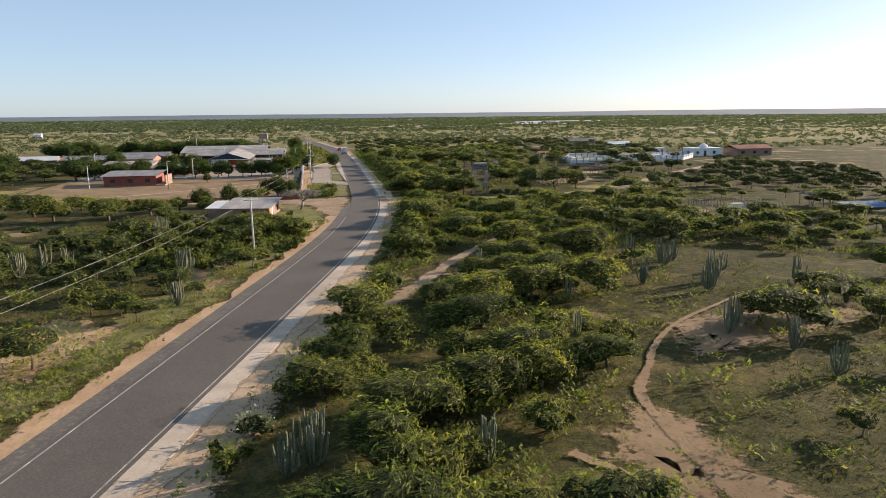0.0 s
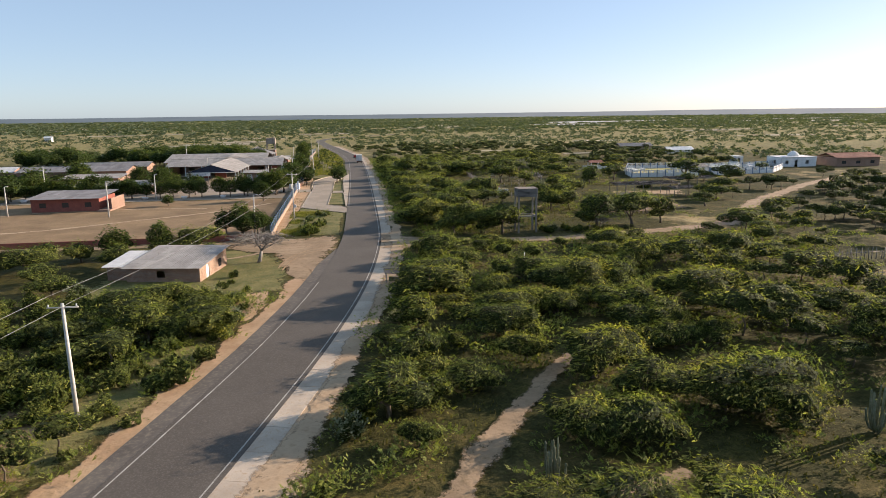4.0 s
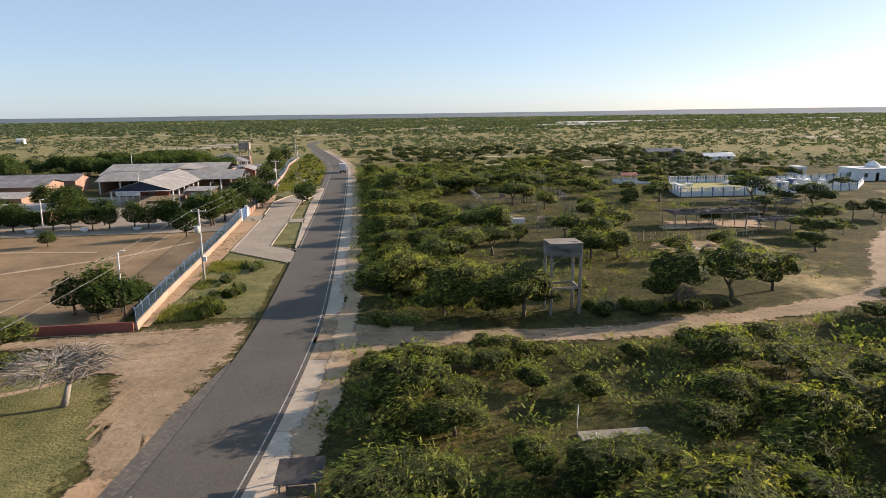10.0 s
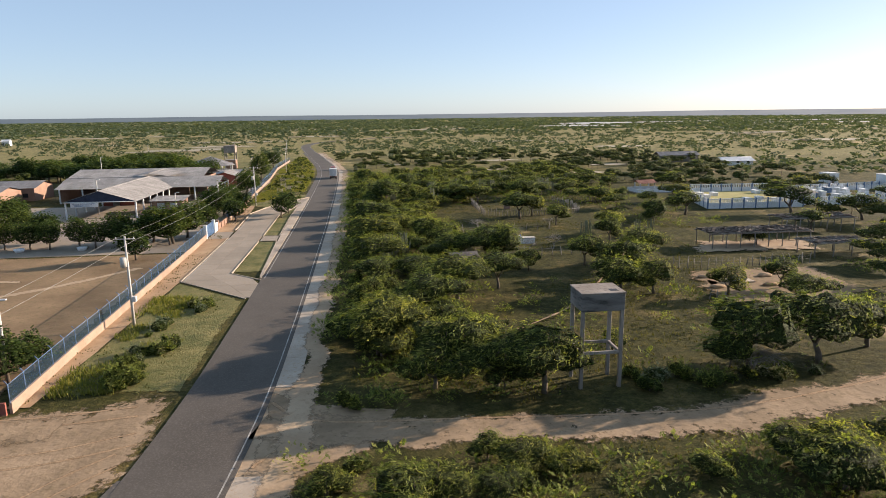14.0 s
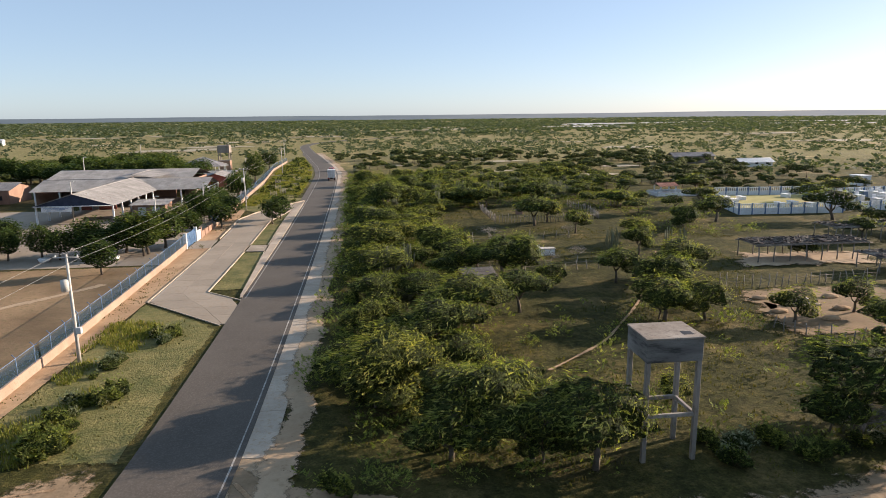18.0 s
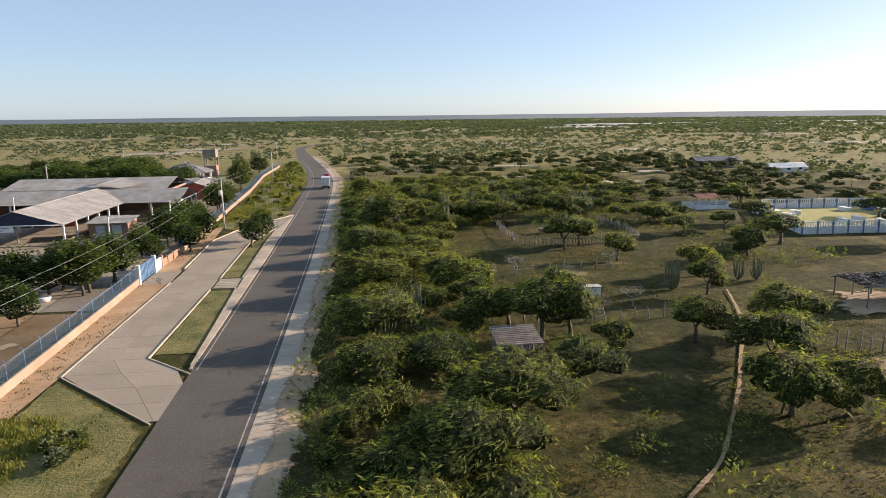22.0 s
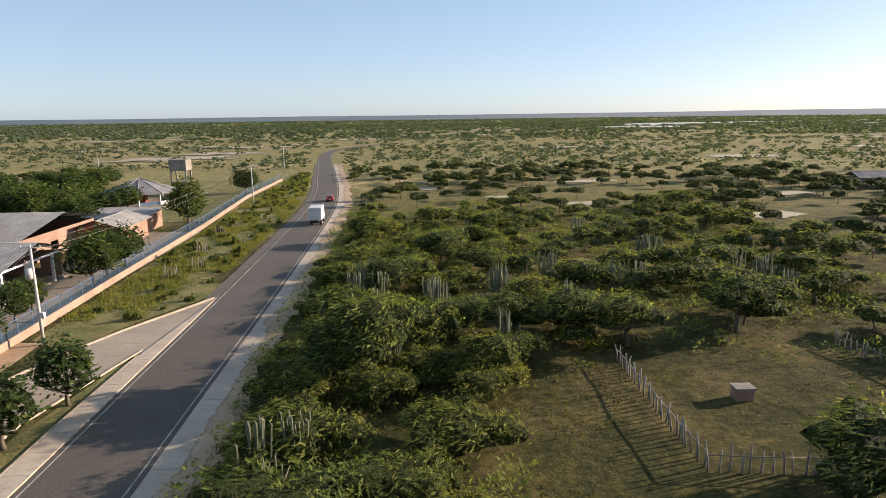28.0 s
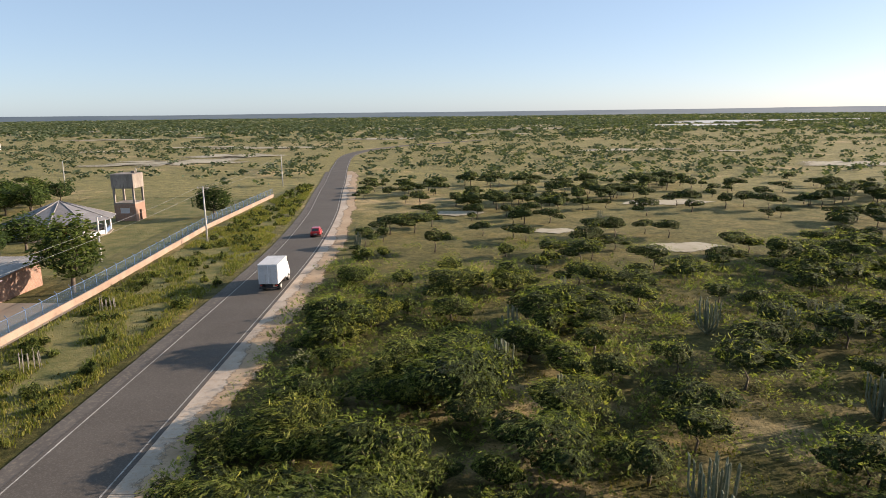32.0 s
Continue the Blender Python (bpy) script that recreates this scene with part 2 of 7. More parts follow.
# coloured darker than the outer sprays, as shade inside the crowns
MASS_ACACIA = leaf_mass("acacia_inner_shade", (0.04, 0.056, 0.015), (0.115, 0.142, 0.037))
MASS_ROUND = leaf_mass("broad_inner_shade", (0.03, 0.05, 0.013), (0.07, 0.105, 0.027))
MASS_SHRUB = leaf_mass("shrub_inner_shade", (0.05, 0.07, 0.018), (0.14, 0.172, 0.045))
# leaf green shifted to blue-grey: distance haze mixed into the colour
M_FAR = leafy("haze_tinted_canopy", (0.05, 0.07, 0.045), (0.085, 0.108, 0.066), (0.13, 0.14, 0.085), 0.3)
M_CACTUS = surface("cactus_skin", (0.1, 0.115, 0.065), (0.165, 0.175, 0.11), (0.22, 0.2, 0.14), 1.2, 7.0, 0.75, relief=0.4, vary=0.2)
M_ZINC = surface("weathered_fibre_cement_roof", (0.25, 0.235, 0.22), (0.36, 0.34, 0.32), (0.14, 0.13, 0.12), 0.4, 2.5, 0.8, vary=0.12, relief=0.2)
M_PLASTER = surface("orange_plaster", (0.27, 0.165, 0.12), (0.33, 0.215, 0.16), (0.2, 0.14, 0.1), 0.5, 4.0, 0.9, vary=0.06)
M_CREAM = surface("pale_cream_plaster", (0.29, 0.205, 0.15), (0.37, 0.275, 0.21), (0.21, 0.145, 0.1), 0.5, 4.0, 0.9, vary=0.08)
M_REDPAINT = surface("dull_red_paint", (0.24, 0.075, 0.055), (0.32, 0.11, 0.08), (0.16, 0.06, 0.05), 0.6, 5.0, 0.85)
M_WHITE = surface("white_limewash", (0.66, 0.66, 0.66), (0.8, 0.8, 0.79), (0.45, 0.43, 0.4), 0.5, 3.5, 0.85, vary=0.05)
M_BLUE = surface("blue_paint", (0.05, 0.12, 0.24), (0.08, 0.17, 0.31), (0.12, 0.2, 0.3), 0.6, 5.0, 0.6)
M_STAIN = surface("black_streaked_concrete", (0.05, 0.047, 0.045), (0.3, 0.28, 0.26), (0.1, 0.09, 0.085), 0.55, 2.2, 0.9, relief=0.2, stretch=(0.5, 0.5, 2.4))
M_TANK = surface("stained_concrete", (0.2, 0.165, 0.135), (0.34, 0.3, 0.26), (0.11, 0.09, 0.075), 0.5, 2.5, 0.9, relief=0.3, stretch=(1, 1, 0.35))
M_DARK = surface("dark_shadowed_cloth", (0.02, 0.02, 0.022), (0.04, 0.04, 0.042), None, 1.0, 6.0, 0.8)
M_POLE = surface("pole_concrete", (0.42, 0.4, 0.37), (0.54, 0.52, 0.48), (0.3, 0.28, 0.26), 0.6, 5.0, 0.85)
M_CABLE = surface("cable", (0.3, 0.29, 0.27), (0.36, 0.35, 0.33), None, 1.0, 5.0, 0.5, relief=0)


def brick_material(name, a, b_, mortar):
    m, nt, b = blank(name, 0.9, 0.0, 0.2)
    tc = nt.nodes.new("ShaderNodeTexCoord")
    sep = nt.nodes.new("ShaderNodeSeparateXYZ")
    nt.links.new(tc.outputs["Object"], sep.inputs[0])
    add = nt.nodes.new("ShaderNodeMath")
    add.operation = "ADD"
    nt.links.new(sep.outputs[0], add.inputs[0])
    nt.links.new(sep.outputs[1], add.inputs[1])
    com = nt.nodes.new("ShaderNodeCombineXYZ")
    nt.links.new(add.outputs[0], com.inputs[0])
    nt.links.new(sep.outputs[2], com.inputs[1])
    br = nt.nodes.new("ShaderNodeTexBrick")
    br.inputs["Scale"].default_value = 1.0
    br.inputs["Brick Width"].default_value, br.inputs["Row Height"].default_value, br.inputs["Mortar Size"].default_value = 0.3, 0.14, 0.014
    br.inputs["Color1"].default_value, br.inputs["Color2"].default_value, br.inputs["Mortar"].default_value = (*a, 1), (*b_, 1), (*mortar, 1)
    nt.links.new(com.outputs[0], br.inputs[0])
    stain = noise_tex(nt, 0.7, 5.0, 0.7)
    col = mix(nt, 0.6, br.outputs[0], ramp(nt, stain, ((0.3, (0.6, 0.6, 0.6)), (0.7, (1.2, 1.18, 1.12)))), "MULTIPLY")
    nt.links.new(col, b.inputs["Base Color"])
    bump(nt, br.outputs[1], -0.4, 0.02, b)
    return m


M_BRICK = brick_material("brick_wall", (0.28, 0.15, 0.105), (0.34, 0.2, 0.14), (0.3, 0.26, 0.22))
M_BLOCK = brick_material("mottled_brick_wall", (0.27, 0.145, 0.095), (0.35, 0.24, 0.17), (0.34, 0.3, 0.255))



def soft_edged(src, name):
    """The same earth, thinning out unevenly at the rim of its sheet into the ground below."""
    m = src.copy()
    m.name = name
    nt = m.node_tree
    out, bsdf = nt.nodes["Material Output"], nt.nodes["Principled BSDF"]
    at = nt.nodes.new("ShaderNodeAttribute")
    at.attribute_name = "rim"
    n = ramp(nt, noise_tex(nt, 0.9, 7.0, 0.8), ((0.34, (0, 0, 0)), (0.66, (0.8, 0.8, 0.8))))
    add = nt.nodes.new("ShaderNodeMath")
    add.operation = "ADD"
    nt.links.new(at.outputs["Fac"], add.inputs[0])
    nt.links.new(n, add.inputs[1])
    r = ramp(nt, add.outputs[0], ((0.66, (0, 0, 0)), (0.95, (1, 1, 1))))
    tr = nt.nodes.new("ShaderNodeBsdfTransparent")
    ms = nt.nodes.new("ShaderNodeMixShader")
    nt.links.new(r, ms.inputs[0])
    nt.links.new(tr.outputs[0], ms.inputs[1])
    nt.links.new(bsdf.outputs[0], ms.inputs[2])
    nt.links.new(ms.outputs[0], out.inputs[0])
    return m


M_VERGE = surface("green_verge_grass", (0.09, 0.098, 0.026), (0.23, 0.19, 0.07), (0.06, 0.072, 0.018), 0.35, 3.6, 0.95, relief=0.9, dist=0.18)
S_VERGE = soft_edged(M_VERGE, "verge_grass_thinning")
S_SAND = soft_edged(M_SAND, "sandy_dirt_thinning")
S_PALE = soft_edged(surface("pale_plain_sand", (0.33, 0.285, 0.2), (0.45, 0.4, 0.3), (0.2, 0.19, 0.1), 0.05, 0.7, 0.95, relief=0.3, dist=0.1), "plain_sand_thinning")
S_APRON = soft_edged(surface("trodden_brown_dirt", (0.215, 0.15, 0.09), (0.36, 0.255, 0.16), (0.16, 0.112, 0.062), 0.22, 1.3, 0.95, relief=0.6, dist=0.12), "trodden_dirt_thinning")
S_CLAY = soft_edged(M_CLAY, "orange_clay_thinning")
S_FIELD = soft_edged(M_FIELD, "field_soil_thinning")
S_FLAT = soft_edged(surface("pale_salt_mud", (0.46, 0.45, 0.42), (0.58, 0.57, 0.54), (0.4, 0.37, 0.33), 0.02, 0.3, 0.6, relief=0), "salt_mud_thinning")
S_RUT = soft_edged(surface("tyre_pressed_soil", (0.25, 0.16, 0.09), (0.36, 0.24, 0.14), (0.4, 0.28, 0.17), 0.6, 5.0, 0.95, relief=0.6, dist=0.06), "tyre_marks_thinning")

# ---- mesh helpers ----


def link_mesh(name, me, material, parent=None, label="", loc=None):
    if material and not me.materials:
        me.materials.append(material)
    ob = new(name, me)
    if parent:
        ob.parent = parent
    if loc is not None:
        ob.location = loc
    if label:
        tagged(ob, label)
    return ob


def part(name, bm, material, parent=None, label=""):
    me = bpy.data.meshes.new(name)
    bm.to_mesh(me)
    bm.free()
    return link_mesh(name, me, material, parent, label)


def poly_mesh(name, verts, faces):
    me = bpy.data.meshes.new(name)
    me.from_pydata([tuple(map(float, v)) for v in verts], [], [tuple(map(int, f)) for f in faces])
    me.update()
    return me


def quads_mesh(name, q, cores=0):
    """A mesh of loose quads from an array (n, 4, 3); the first ones take the second material."""
    n = len(q)
    me = bpy.data.meshes.new(name)
    me.vertices.add(4 * n)
    me.loops.add(4 * n)
    me.polygons.add(n)
    me.vertices.foreach_set("co", np.ascontiguousarray(q, dtype=np.float32).ravel())
    me.loops.foreach_set("vertex_index", np.arange(4 * n, dtype=np.int32))
    me.polygons.foreach_set("loop_start", np.arange(0, 4 * n, 4, dtype=np.int32))
    if cores:
        me.polygons.foreach_set("material_index", np.where(np.arange(n) < cores, 1, 0).astype(np.int32))
    me.update(calc_edges=True)
    return me


def thing(name, label, category, x=0.0, y=0.0, z=0.0, rz=0.0, group="", kind=""):
    ob = new(name)
    ob.matrix_world = pose(x, y, z, 0, 0, rz)
    return tagged(ob, label, category, group, kind)


def add_box(bm, x0, x1, y0, y1, z0, z1, bevel=0.0):
    vs = [bm.verts.new((x, y, z)) for z in (z0, z1) for x, y in ((x0, y0), (x1, y0), (x1, y1), (x0, y1))]
    fs = [bm.faces.new([vs[i] for i in f]) for f in ((3, 2, 1, 0), (4, 5, 6, 7), (0, 1, 5, 4), (1, 2, 6, 5), (2, 3, 7, 6), (3, 0, 4, 7))]
    if bevel:
        es = list({e for f in fs for e in f.edges})
        bmesh.ops.bevel(bm, geom=es, offset=bevel, segments=1, affect="EDGES")
    return bm


def box(name, x0, x1, y0, y1, z0, z1, material, parent=None, label="", bevel=0.0):
    return part(name, add_box(bmesh.new(), x0, x1, y0, y1, z0, z1, bevel), material, parent, label)


def slab(name, corners, thick, material, parent=None, label=""):
    """A plate from its top corners (in order), with thickness straight down."""
    n = len(corners)
    v = [tuple(c) for c in corners] + [(c[0], c[1], c[2] - thick) for c in corners]
    f = [tuple(range(n)), tuple(range(2 * n - 1, n - 1, -1))] + [(i, i + n, (i + 1) % n + n, (i + 1) % n) for i in range(n)]
    me = poly_mesh(name, v, f)
    return link_mesh(name, me, material, parent, label)


def tube_data(points, radii, sides=6):
    """Vertices and faces of a tapered tube along points."""
    pts = [Vector(p) for p in points]
    v, f = [], []
    for i, p in enumerate(pts):
        d = (pts[min(i + 1, len(pts) - 1)] - pts[max(i - 1, 0)]).normalized()
        a = d.cross(Vector((0.31, 0.95, 0.11))).normalized()
        b = d.cross(a)
        for k in range(sides):
            w = 2 * math.pi * k / sides
            v.append(p + (a * math.cos(w) + b * math.sin(w)) * radii[i])
    for i in range(len(pts) - 1):
        for k in range(sides):
            k2 = (k + 1) % sides
            f.append((i * sides + k, i * sides + k2, (i + 1) * sides + k2, (i + 1) * sides + k))
    f.append(tuple(range(sides - 1, -1, -1)))
    f.append(tuple((len(pts) - 1) * sides + k for k in range(sides)))
    return v, f


def tubes_mesh(name, tubes, smooth=True):
    V, F = [], []
    for points, radii, sides in tubes:
        v, f = tube_data(points, radii, sides)
        o = len(V)
        V += v
        F += [tuple(i + o for i in q) for q in f]
    me = poly_mesh(name, V, F)
    if smooth:
        me.polygons.foreach_set("use_smooth", [True] * len(me.polygons))
    return me


def rod(name, points, radius, material, parent=None, label="", sides=6):
    radii = radius if isinstance(radius, (list, tuple)) else [radius] * len(points)
    return link_mesh(name, tubes_mesh(name, [(points, radii, sides)]), material, parent, label)


# ---- the road's line ----
ROAD_Y = [-260, -120, -40, 0, 33, 56, 68, 80, 98, 111, 121, 132, 143, 152, 171, 200, 228, 244, 262, 277, 289, 308, 326, 340, 360, 378, 397, 415, 431, 480, 530, 555, 580, 610, 650, 720]
ROAD_X = [-106, -60, -36.3, -25, -16, -9.8, -6.7, -3.5, 1.0, 3.6, 5.2, 6.5, 7.45, 7.95, 8.1, 8.1, 8.1, 7.9, 7.8, 7.6, 7.4, 7.1, 6.7, 6.1, 4.4, 2.5, -0.2, -2.7, -4.6, -11.7, -18, -20, -19, -13, 3, 58]
ROAD_HALF = 3.1


def road_x(y):
    return float(np.interp(y, SMOOTH_Y, SMOOTH_X))


SMOOTH_Y = np.linspace(-260, 720, 981)
_raw = np.interp(SMOOTH_Y, ROAD_Y, ROAD_X)
_ker = np.hanning(25) / np.hanning(25).sum()
SMOOTH_X = np.convolve(np.pad(_raw, 12, mode="edge"), _ker, mode="valid")


def along(y, off):
    """The point off metres to the right of the road's middle, square to it, at y."""
    dx = (road_x(y + 1) - road_x(y - 1)) / 2
    n = math.hypot(1, dx)
    return road_x(y) + off / n, y - off * dx / n


def ribbon(name, y0, y1, left, right, z, material, step=2.0, thick=0.12, wobble=0.0, parent=None, seed=0):
    """A strip along the road between two offsets (numbers or functions of y)."""
    ys = np.arange(y0, y1 + 0.01, step)
    v, f = [], []
    for i, y in enumerate(ys):
        a = left(y) if callable(left) else left
        b = right(y) if callable(right) else right
        if wobble:
            b += wobble * (noise.noise((seed + 7.1, y * 0.35, 0)) + 0.6 * noise.noise((seed + 3.3, y * 1.1, 0)))
            a += wobble * 0.3 * noise.noise((seed + 9.7, y * 0.5, 0))
        (ax, ay), (bx, by) = along(y, a), along(y, b)
        v += [(ax, ay, z), (bx, by, z), (bx, by, z - thick), (ax, ay, z - thick)]
        if i:
            o = 4 * (i - 1)
            for k in range(4):
                f.append((o + k, o + (k + 1) % 4, o + 4 + (k + 1) % 4, o + 4 + k)[::-1])
    n = 4 * (len(ys) - 1)
    f += [(3, 2, 1, 0)[::-1], (n, n + 1, n + 2, n + 3)[::-1]]
    me = poly_mesh(name, v, f)
    bmf = bmesh.new()
    bmf.from_mesh(me)
    bmesh.ops.recalc_face_normals(bmf, faces=bmf.faces)
    bmf.to_mesh(me)
    bmf.free()
    return link_mesh(name, me, material, parent)


def set_rim(me, values):
    at = me.attributes.new("rim", "FLOAT", "POINT")
    at.data.foreach_set("value", np.asarray(values, dtype=np.float32))


def soft_ribbon(name, y0, y1, left, right, z, material, soft_l, soft_r, step=1.0):
    """A sheet along the road whose outer rims thin out."""
    cols = [(0.0, 0.0 if soft_l else 1.0), (0.3, 0.8 if soft_l else 1.0), (0.7, 0.8 if soft_r else 1.0), (1.0, 0.0 if soft_r else 1.0)]
    ys = np.arange(y0, y1, step)
    v, f, rim = [], [], []
    for i, y in enumerate(ys):
        a, b = (left(y) if callable(left) else left), (right(y) if callable(right) else right)
        for u, e in cols:
            px, py = along(y, a + (b - a) * u)
            v.append((px, py, z))
            rim.append(e)
        if i:
            o = 4 * (i - 1)
            f += [(o + k, o + k + 1, o + k + 5, o + k + 4) for k in range(3)]
    me = poly_mesh(name, v, f)
    set_rim(me, rim)
    return link_mesh(name, me, material)


def patch(name, outline, z, material, rough=0.8, seed=0, step=1.2, inset=0.0):
    """A flat sheet with an uneven outline round the given corners; with an inset its rim can thin out."""
    pts = []
    n = len(outline)
    for i in range(n):
        a, b = Vector((*outline[i], 0)), Vector((*outline[(i + 1) % n], 0))
        k = max(1, int((b - a).length / step))
        for j in range(k):
            p = a.lerp(b, j / k)
            p += Vector((noise.noise((p.x * 0.5, p.y * 0.5, seed)), noise.noise((p.x * 0.5, p.y * 0.5, seed + 40)), 0)) * rough
            pts.append((p.x, p.y, z))
    bm = bmesh.new()
    fc = bm.faces.new([bm.verts.new(p) for p in pts])
    bm.normal_update()
    if fc.normal.z < 0:
        bmesh.ops.reverse_faces(bm, faces=[fc])
    if inset:
        ring = list(fc.verts)
        mid = sum((v.co for v in ring), Vector()) / len(ring)
        bm.faces.remove(fc)
        core = [bm.verts.new(mid + (v.co - mid) * max(0.25, 1 - inset / max(0.1, (v.co - mid).length))) for v in ring]
        for i in range(len(ring)):
            j = (i + 1) % len(ring)
            bm.faces.new((ring[i], ring[j], core[j], core[i]))
        bm.faces.new(core)
    bm.verts.ensure_lookup_table()
    bm.verts.index_update()
    rim = [0.0 if inset and v.is_boundary else 1.0 for v in bm.verts]
    bmesh.ops.triangulate(bm, faces=bm.faces)
    ob = part(name, bm, material)
    set_rim(ob.data, rim)
    return ob


def track(name, pts, width, z, material, seed=0):
    """A dirt track of uneven width along a line of places, thinning out at both rims."""
    P = [Vector((*p, 0)) for p in pts]
    z += 0.005 * (seed % 6)
    fine = []
    for i in range(len(P) - 1):
        p0, p1, p2, p3 = P[max(i - 1, 0)], P[i], P[i + 1], P[min(i + 2, len(P) - 1)]
        for j in range(12):
            u = j / 12
            fine.append(0.5 * (2 * p1 + (p2 - p0) * u + (2 * p0 - 5 * p1 + 4 * p2 - p3) * u * u + (3 * p1 - p0 - 3 * p2 + p3) * u ** 3))
    fine.append(P[-1])
    v, f, rim = [], [], []
    for i, p in enumerate(fine):
        d = (fine[min(i + 1, len(fine) - 1)] - fine[max(i - 1, 0)]).normalized()
        s = Vector((d.y, -d.x, 0))
        w = width if not isinstance(width, tuple) else width[0] + (width[1] - width[0]) * i / (len(fine) - 1)
        wl, wr = (w * (0.72 + 0.4 * noise.noise((p.x * 0.3, p.y * 0.3, seed + k * 5))) for k in (0, 1))
        end = 0.0 if i in (0, len(fine) - 1) and width != (3.5, 3.2) else 1.0
        for off, e in ((-wl, 0.0), (-wl * 0.4, 0.75), (wr * 0.4, 0.75), (wr, 0.0)):
            q = p + s * off
            v.append((q.x, q.y, z))
            rim.append(e * end)
        if i:
            o = 4 * (i - 1)
            f += [(o + k, o + k + 1, o + k + 5, o + k + 4) for k in range(3)]
    me = poly_mesh(name, v, f)
    set_rim(me, rim)
    return tagged(link_mesh(name, me, material), "sandy " + name.replace("_", " ") + " worn into the plain", "track", kind="structure")


# ---- ground ----


def near_strip(x, y):
    """1 on the flat built strip by the road and in the compound, 0 out in the bush."""
    d = abs(x - road_x(y)) if -260 < y < 720 else 99
    flat = max(0.0, min(1.0, (14 - d) / 6))
    if -75 < x < 0 and 128 < y < 420:
        flat = 1.0
    return flat


def ground_sheet():
    gx = list(np.arange(-120, 161, 2.5))
    gy = list(np.arange(-20, 431, 2.5))
    for k in range(1, 30):
        gx.append(160 + 14 * k ** 1.72)
        gx.insert(0, -120 - 14 * k ** 1.72)
        gy.append(430 + 13 * k ** 1.72)
    for k in range(1, 8):
        gy.insert(0, -20 - 30 * k ** 1.8)
    nx, ny = len(gx), len(gy)
    v = []
    for y in gy:
        for x in gx:
            h = 0.0
            if abs(x) < 400 and y < 900:
                h = (0.1 * noise.noise((x * 0.045, y * 0.045, 1)) + 0.05 * noise.noise((x * 0.2, y * 0.2, 5))) * (1 - near_strip(x, y))
            v.append((x, y, h - 0.02))
    f = [(j * nx + i, j * nx + i + 1, (j + 1) * nx + i + 1, (j + 1) * nx + i) for j in range(ny - 1) for i in range(nx - 1)]
    me = poly_mesh("ground", v, f)
    me.polygons.foreach_set("use_smooth", [True] * len(me.polygons))
    return tagged(link_mesh("ground", me, M_GROUND), "dry sandy plain with green and straw-coloured grass", "ground", kind="structure")


ground_sheet()

# the road, its worn edge, lines and the pale concrete shoulder
road = tagged(ribbon("road", -240, 715, -ROAD_HALF, ROAD_HALF, 0.07, M_ASPHALT, 2.0, 0.3), "grey two-lane asphalt road", "road", kind="structure")
tagged(ribbon("road_edge_worn", -240, 142, lambda y: -4.5 + max(0.0, (y - 131) / 11) * 1.25, -ROAD_HALF, 0.05, M_ASPHALT_OLD, 1.5, 0.2, 0.12), "worn older asphalt strip along the road", "road edge", kind="structure")
tagged(ribbon("gutter", 268, 470, -4.35, -ROAD_HALF, 0.05, M_ASPHALT_OLD, 1.5, 0.2, 0.1), "shallow grey gutter along the road", "gutter", kind="structure")
for _s, _a, _b in ((-1, -240, 122), (-1, 187, 700), (1, -240, 700)):
    tagged(ribbon("edge_line", _a, _b, _s * 2.74 - 0.05, _s * 2.74 + 0.05, 0.075, M_LINE, 2.0, 0.004, 0.02), "worn white painted edge line", "road marking", kind="structure")


def clay_left(y):
    return -6.2 - 1.6 * noise.noise((y * 0.08, 3.1, 0)) - 1.2 * noise.noise((y * 0.3, 8.1, 0))


def sand_right(y):
    return 6.3 + 3.2 * max(0.0, min(1.0, (100 - y) / 25)) + 1.6 * noise.noise((y * 0.07, 1.3, 0)) + 0.9 * noise.noise((y * 0.31, 4.4, 0))


tagged(soft_ribbon("clay_verge", -150, 132, clay_left, -4.3, 0.035, S_CLAY, True, False), "orange clay verge along the road", "verge", kind="structure")
tagged(soft_ribbon("sand_verge", -150, 470, 3.0, sand_right, 0.03, S_SAND, False, True), "sandy verge along the road", "verge", kind="structure")
tagged(soft_ribbon("drifted_sand", -40, 465, lambda y: (4.5 if y < 260 else 4.0) + 1.1 * noise.noise((y * 0.12, 6.6, 0)) + 0.5 * noise.noise((y * 0.5, 2.6, 0)), lambda y: 6.6 + noise.noise((y * 0.2, 1.6, 0)), 0.082, S_SAND, True, True), "sand drifted over the concrete shoulder", "sand", kind="structure")
shoulder = thing("concrete_shoulder", "pale cracked concrete shoulder strip beside the asphalt", "shoulder", kind="structure")


def shoulder_slabs():
    y, k = -30.0, 0
    while y < 455:
        ln = 3.0
        if not (139.5 < y < 152):
            inner, outer = ROAD_HALF + 0.02, 4.75 + 0.12 * noise.noise((y, 2, 2))
            c = [along(y, inner), along(y, outer), along(y + ln - 0.04, outer + 0.1 * noise.noise((y, 5, 2))), along(y + ln - 0.04, inner)]
            z = 0.06 + 0.008 * math.sin(k * 2.3)
            slab("shoulder_slab", [(px, py, z) for px, py in c], 0.1, M_CONCRETE, shoulder)
        y += ln
        k += 1


shoulder_slabs()

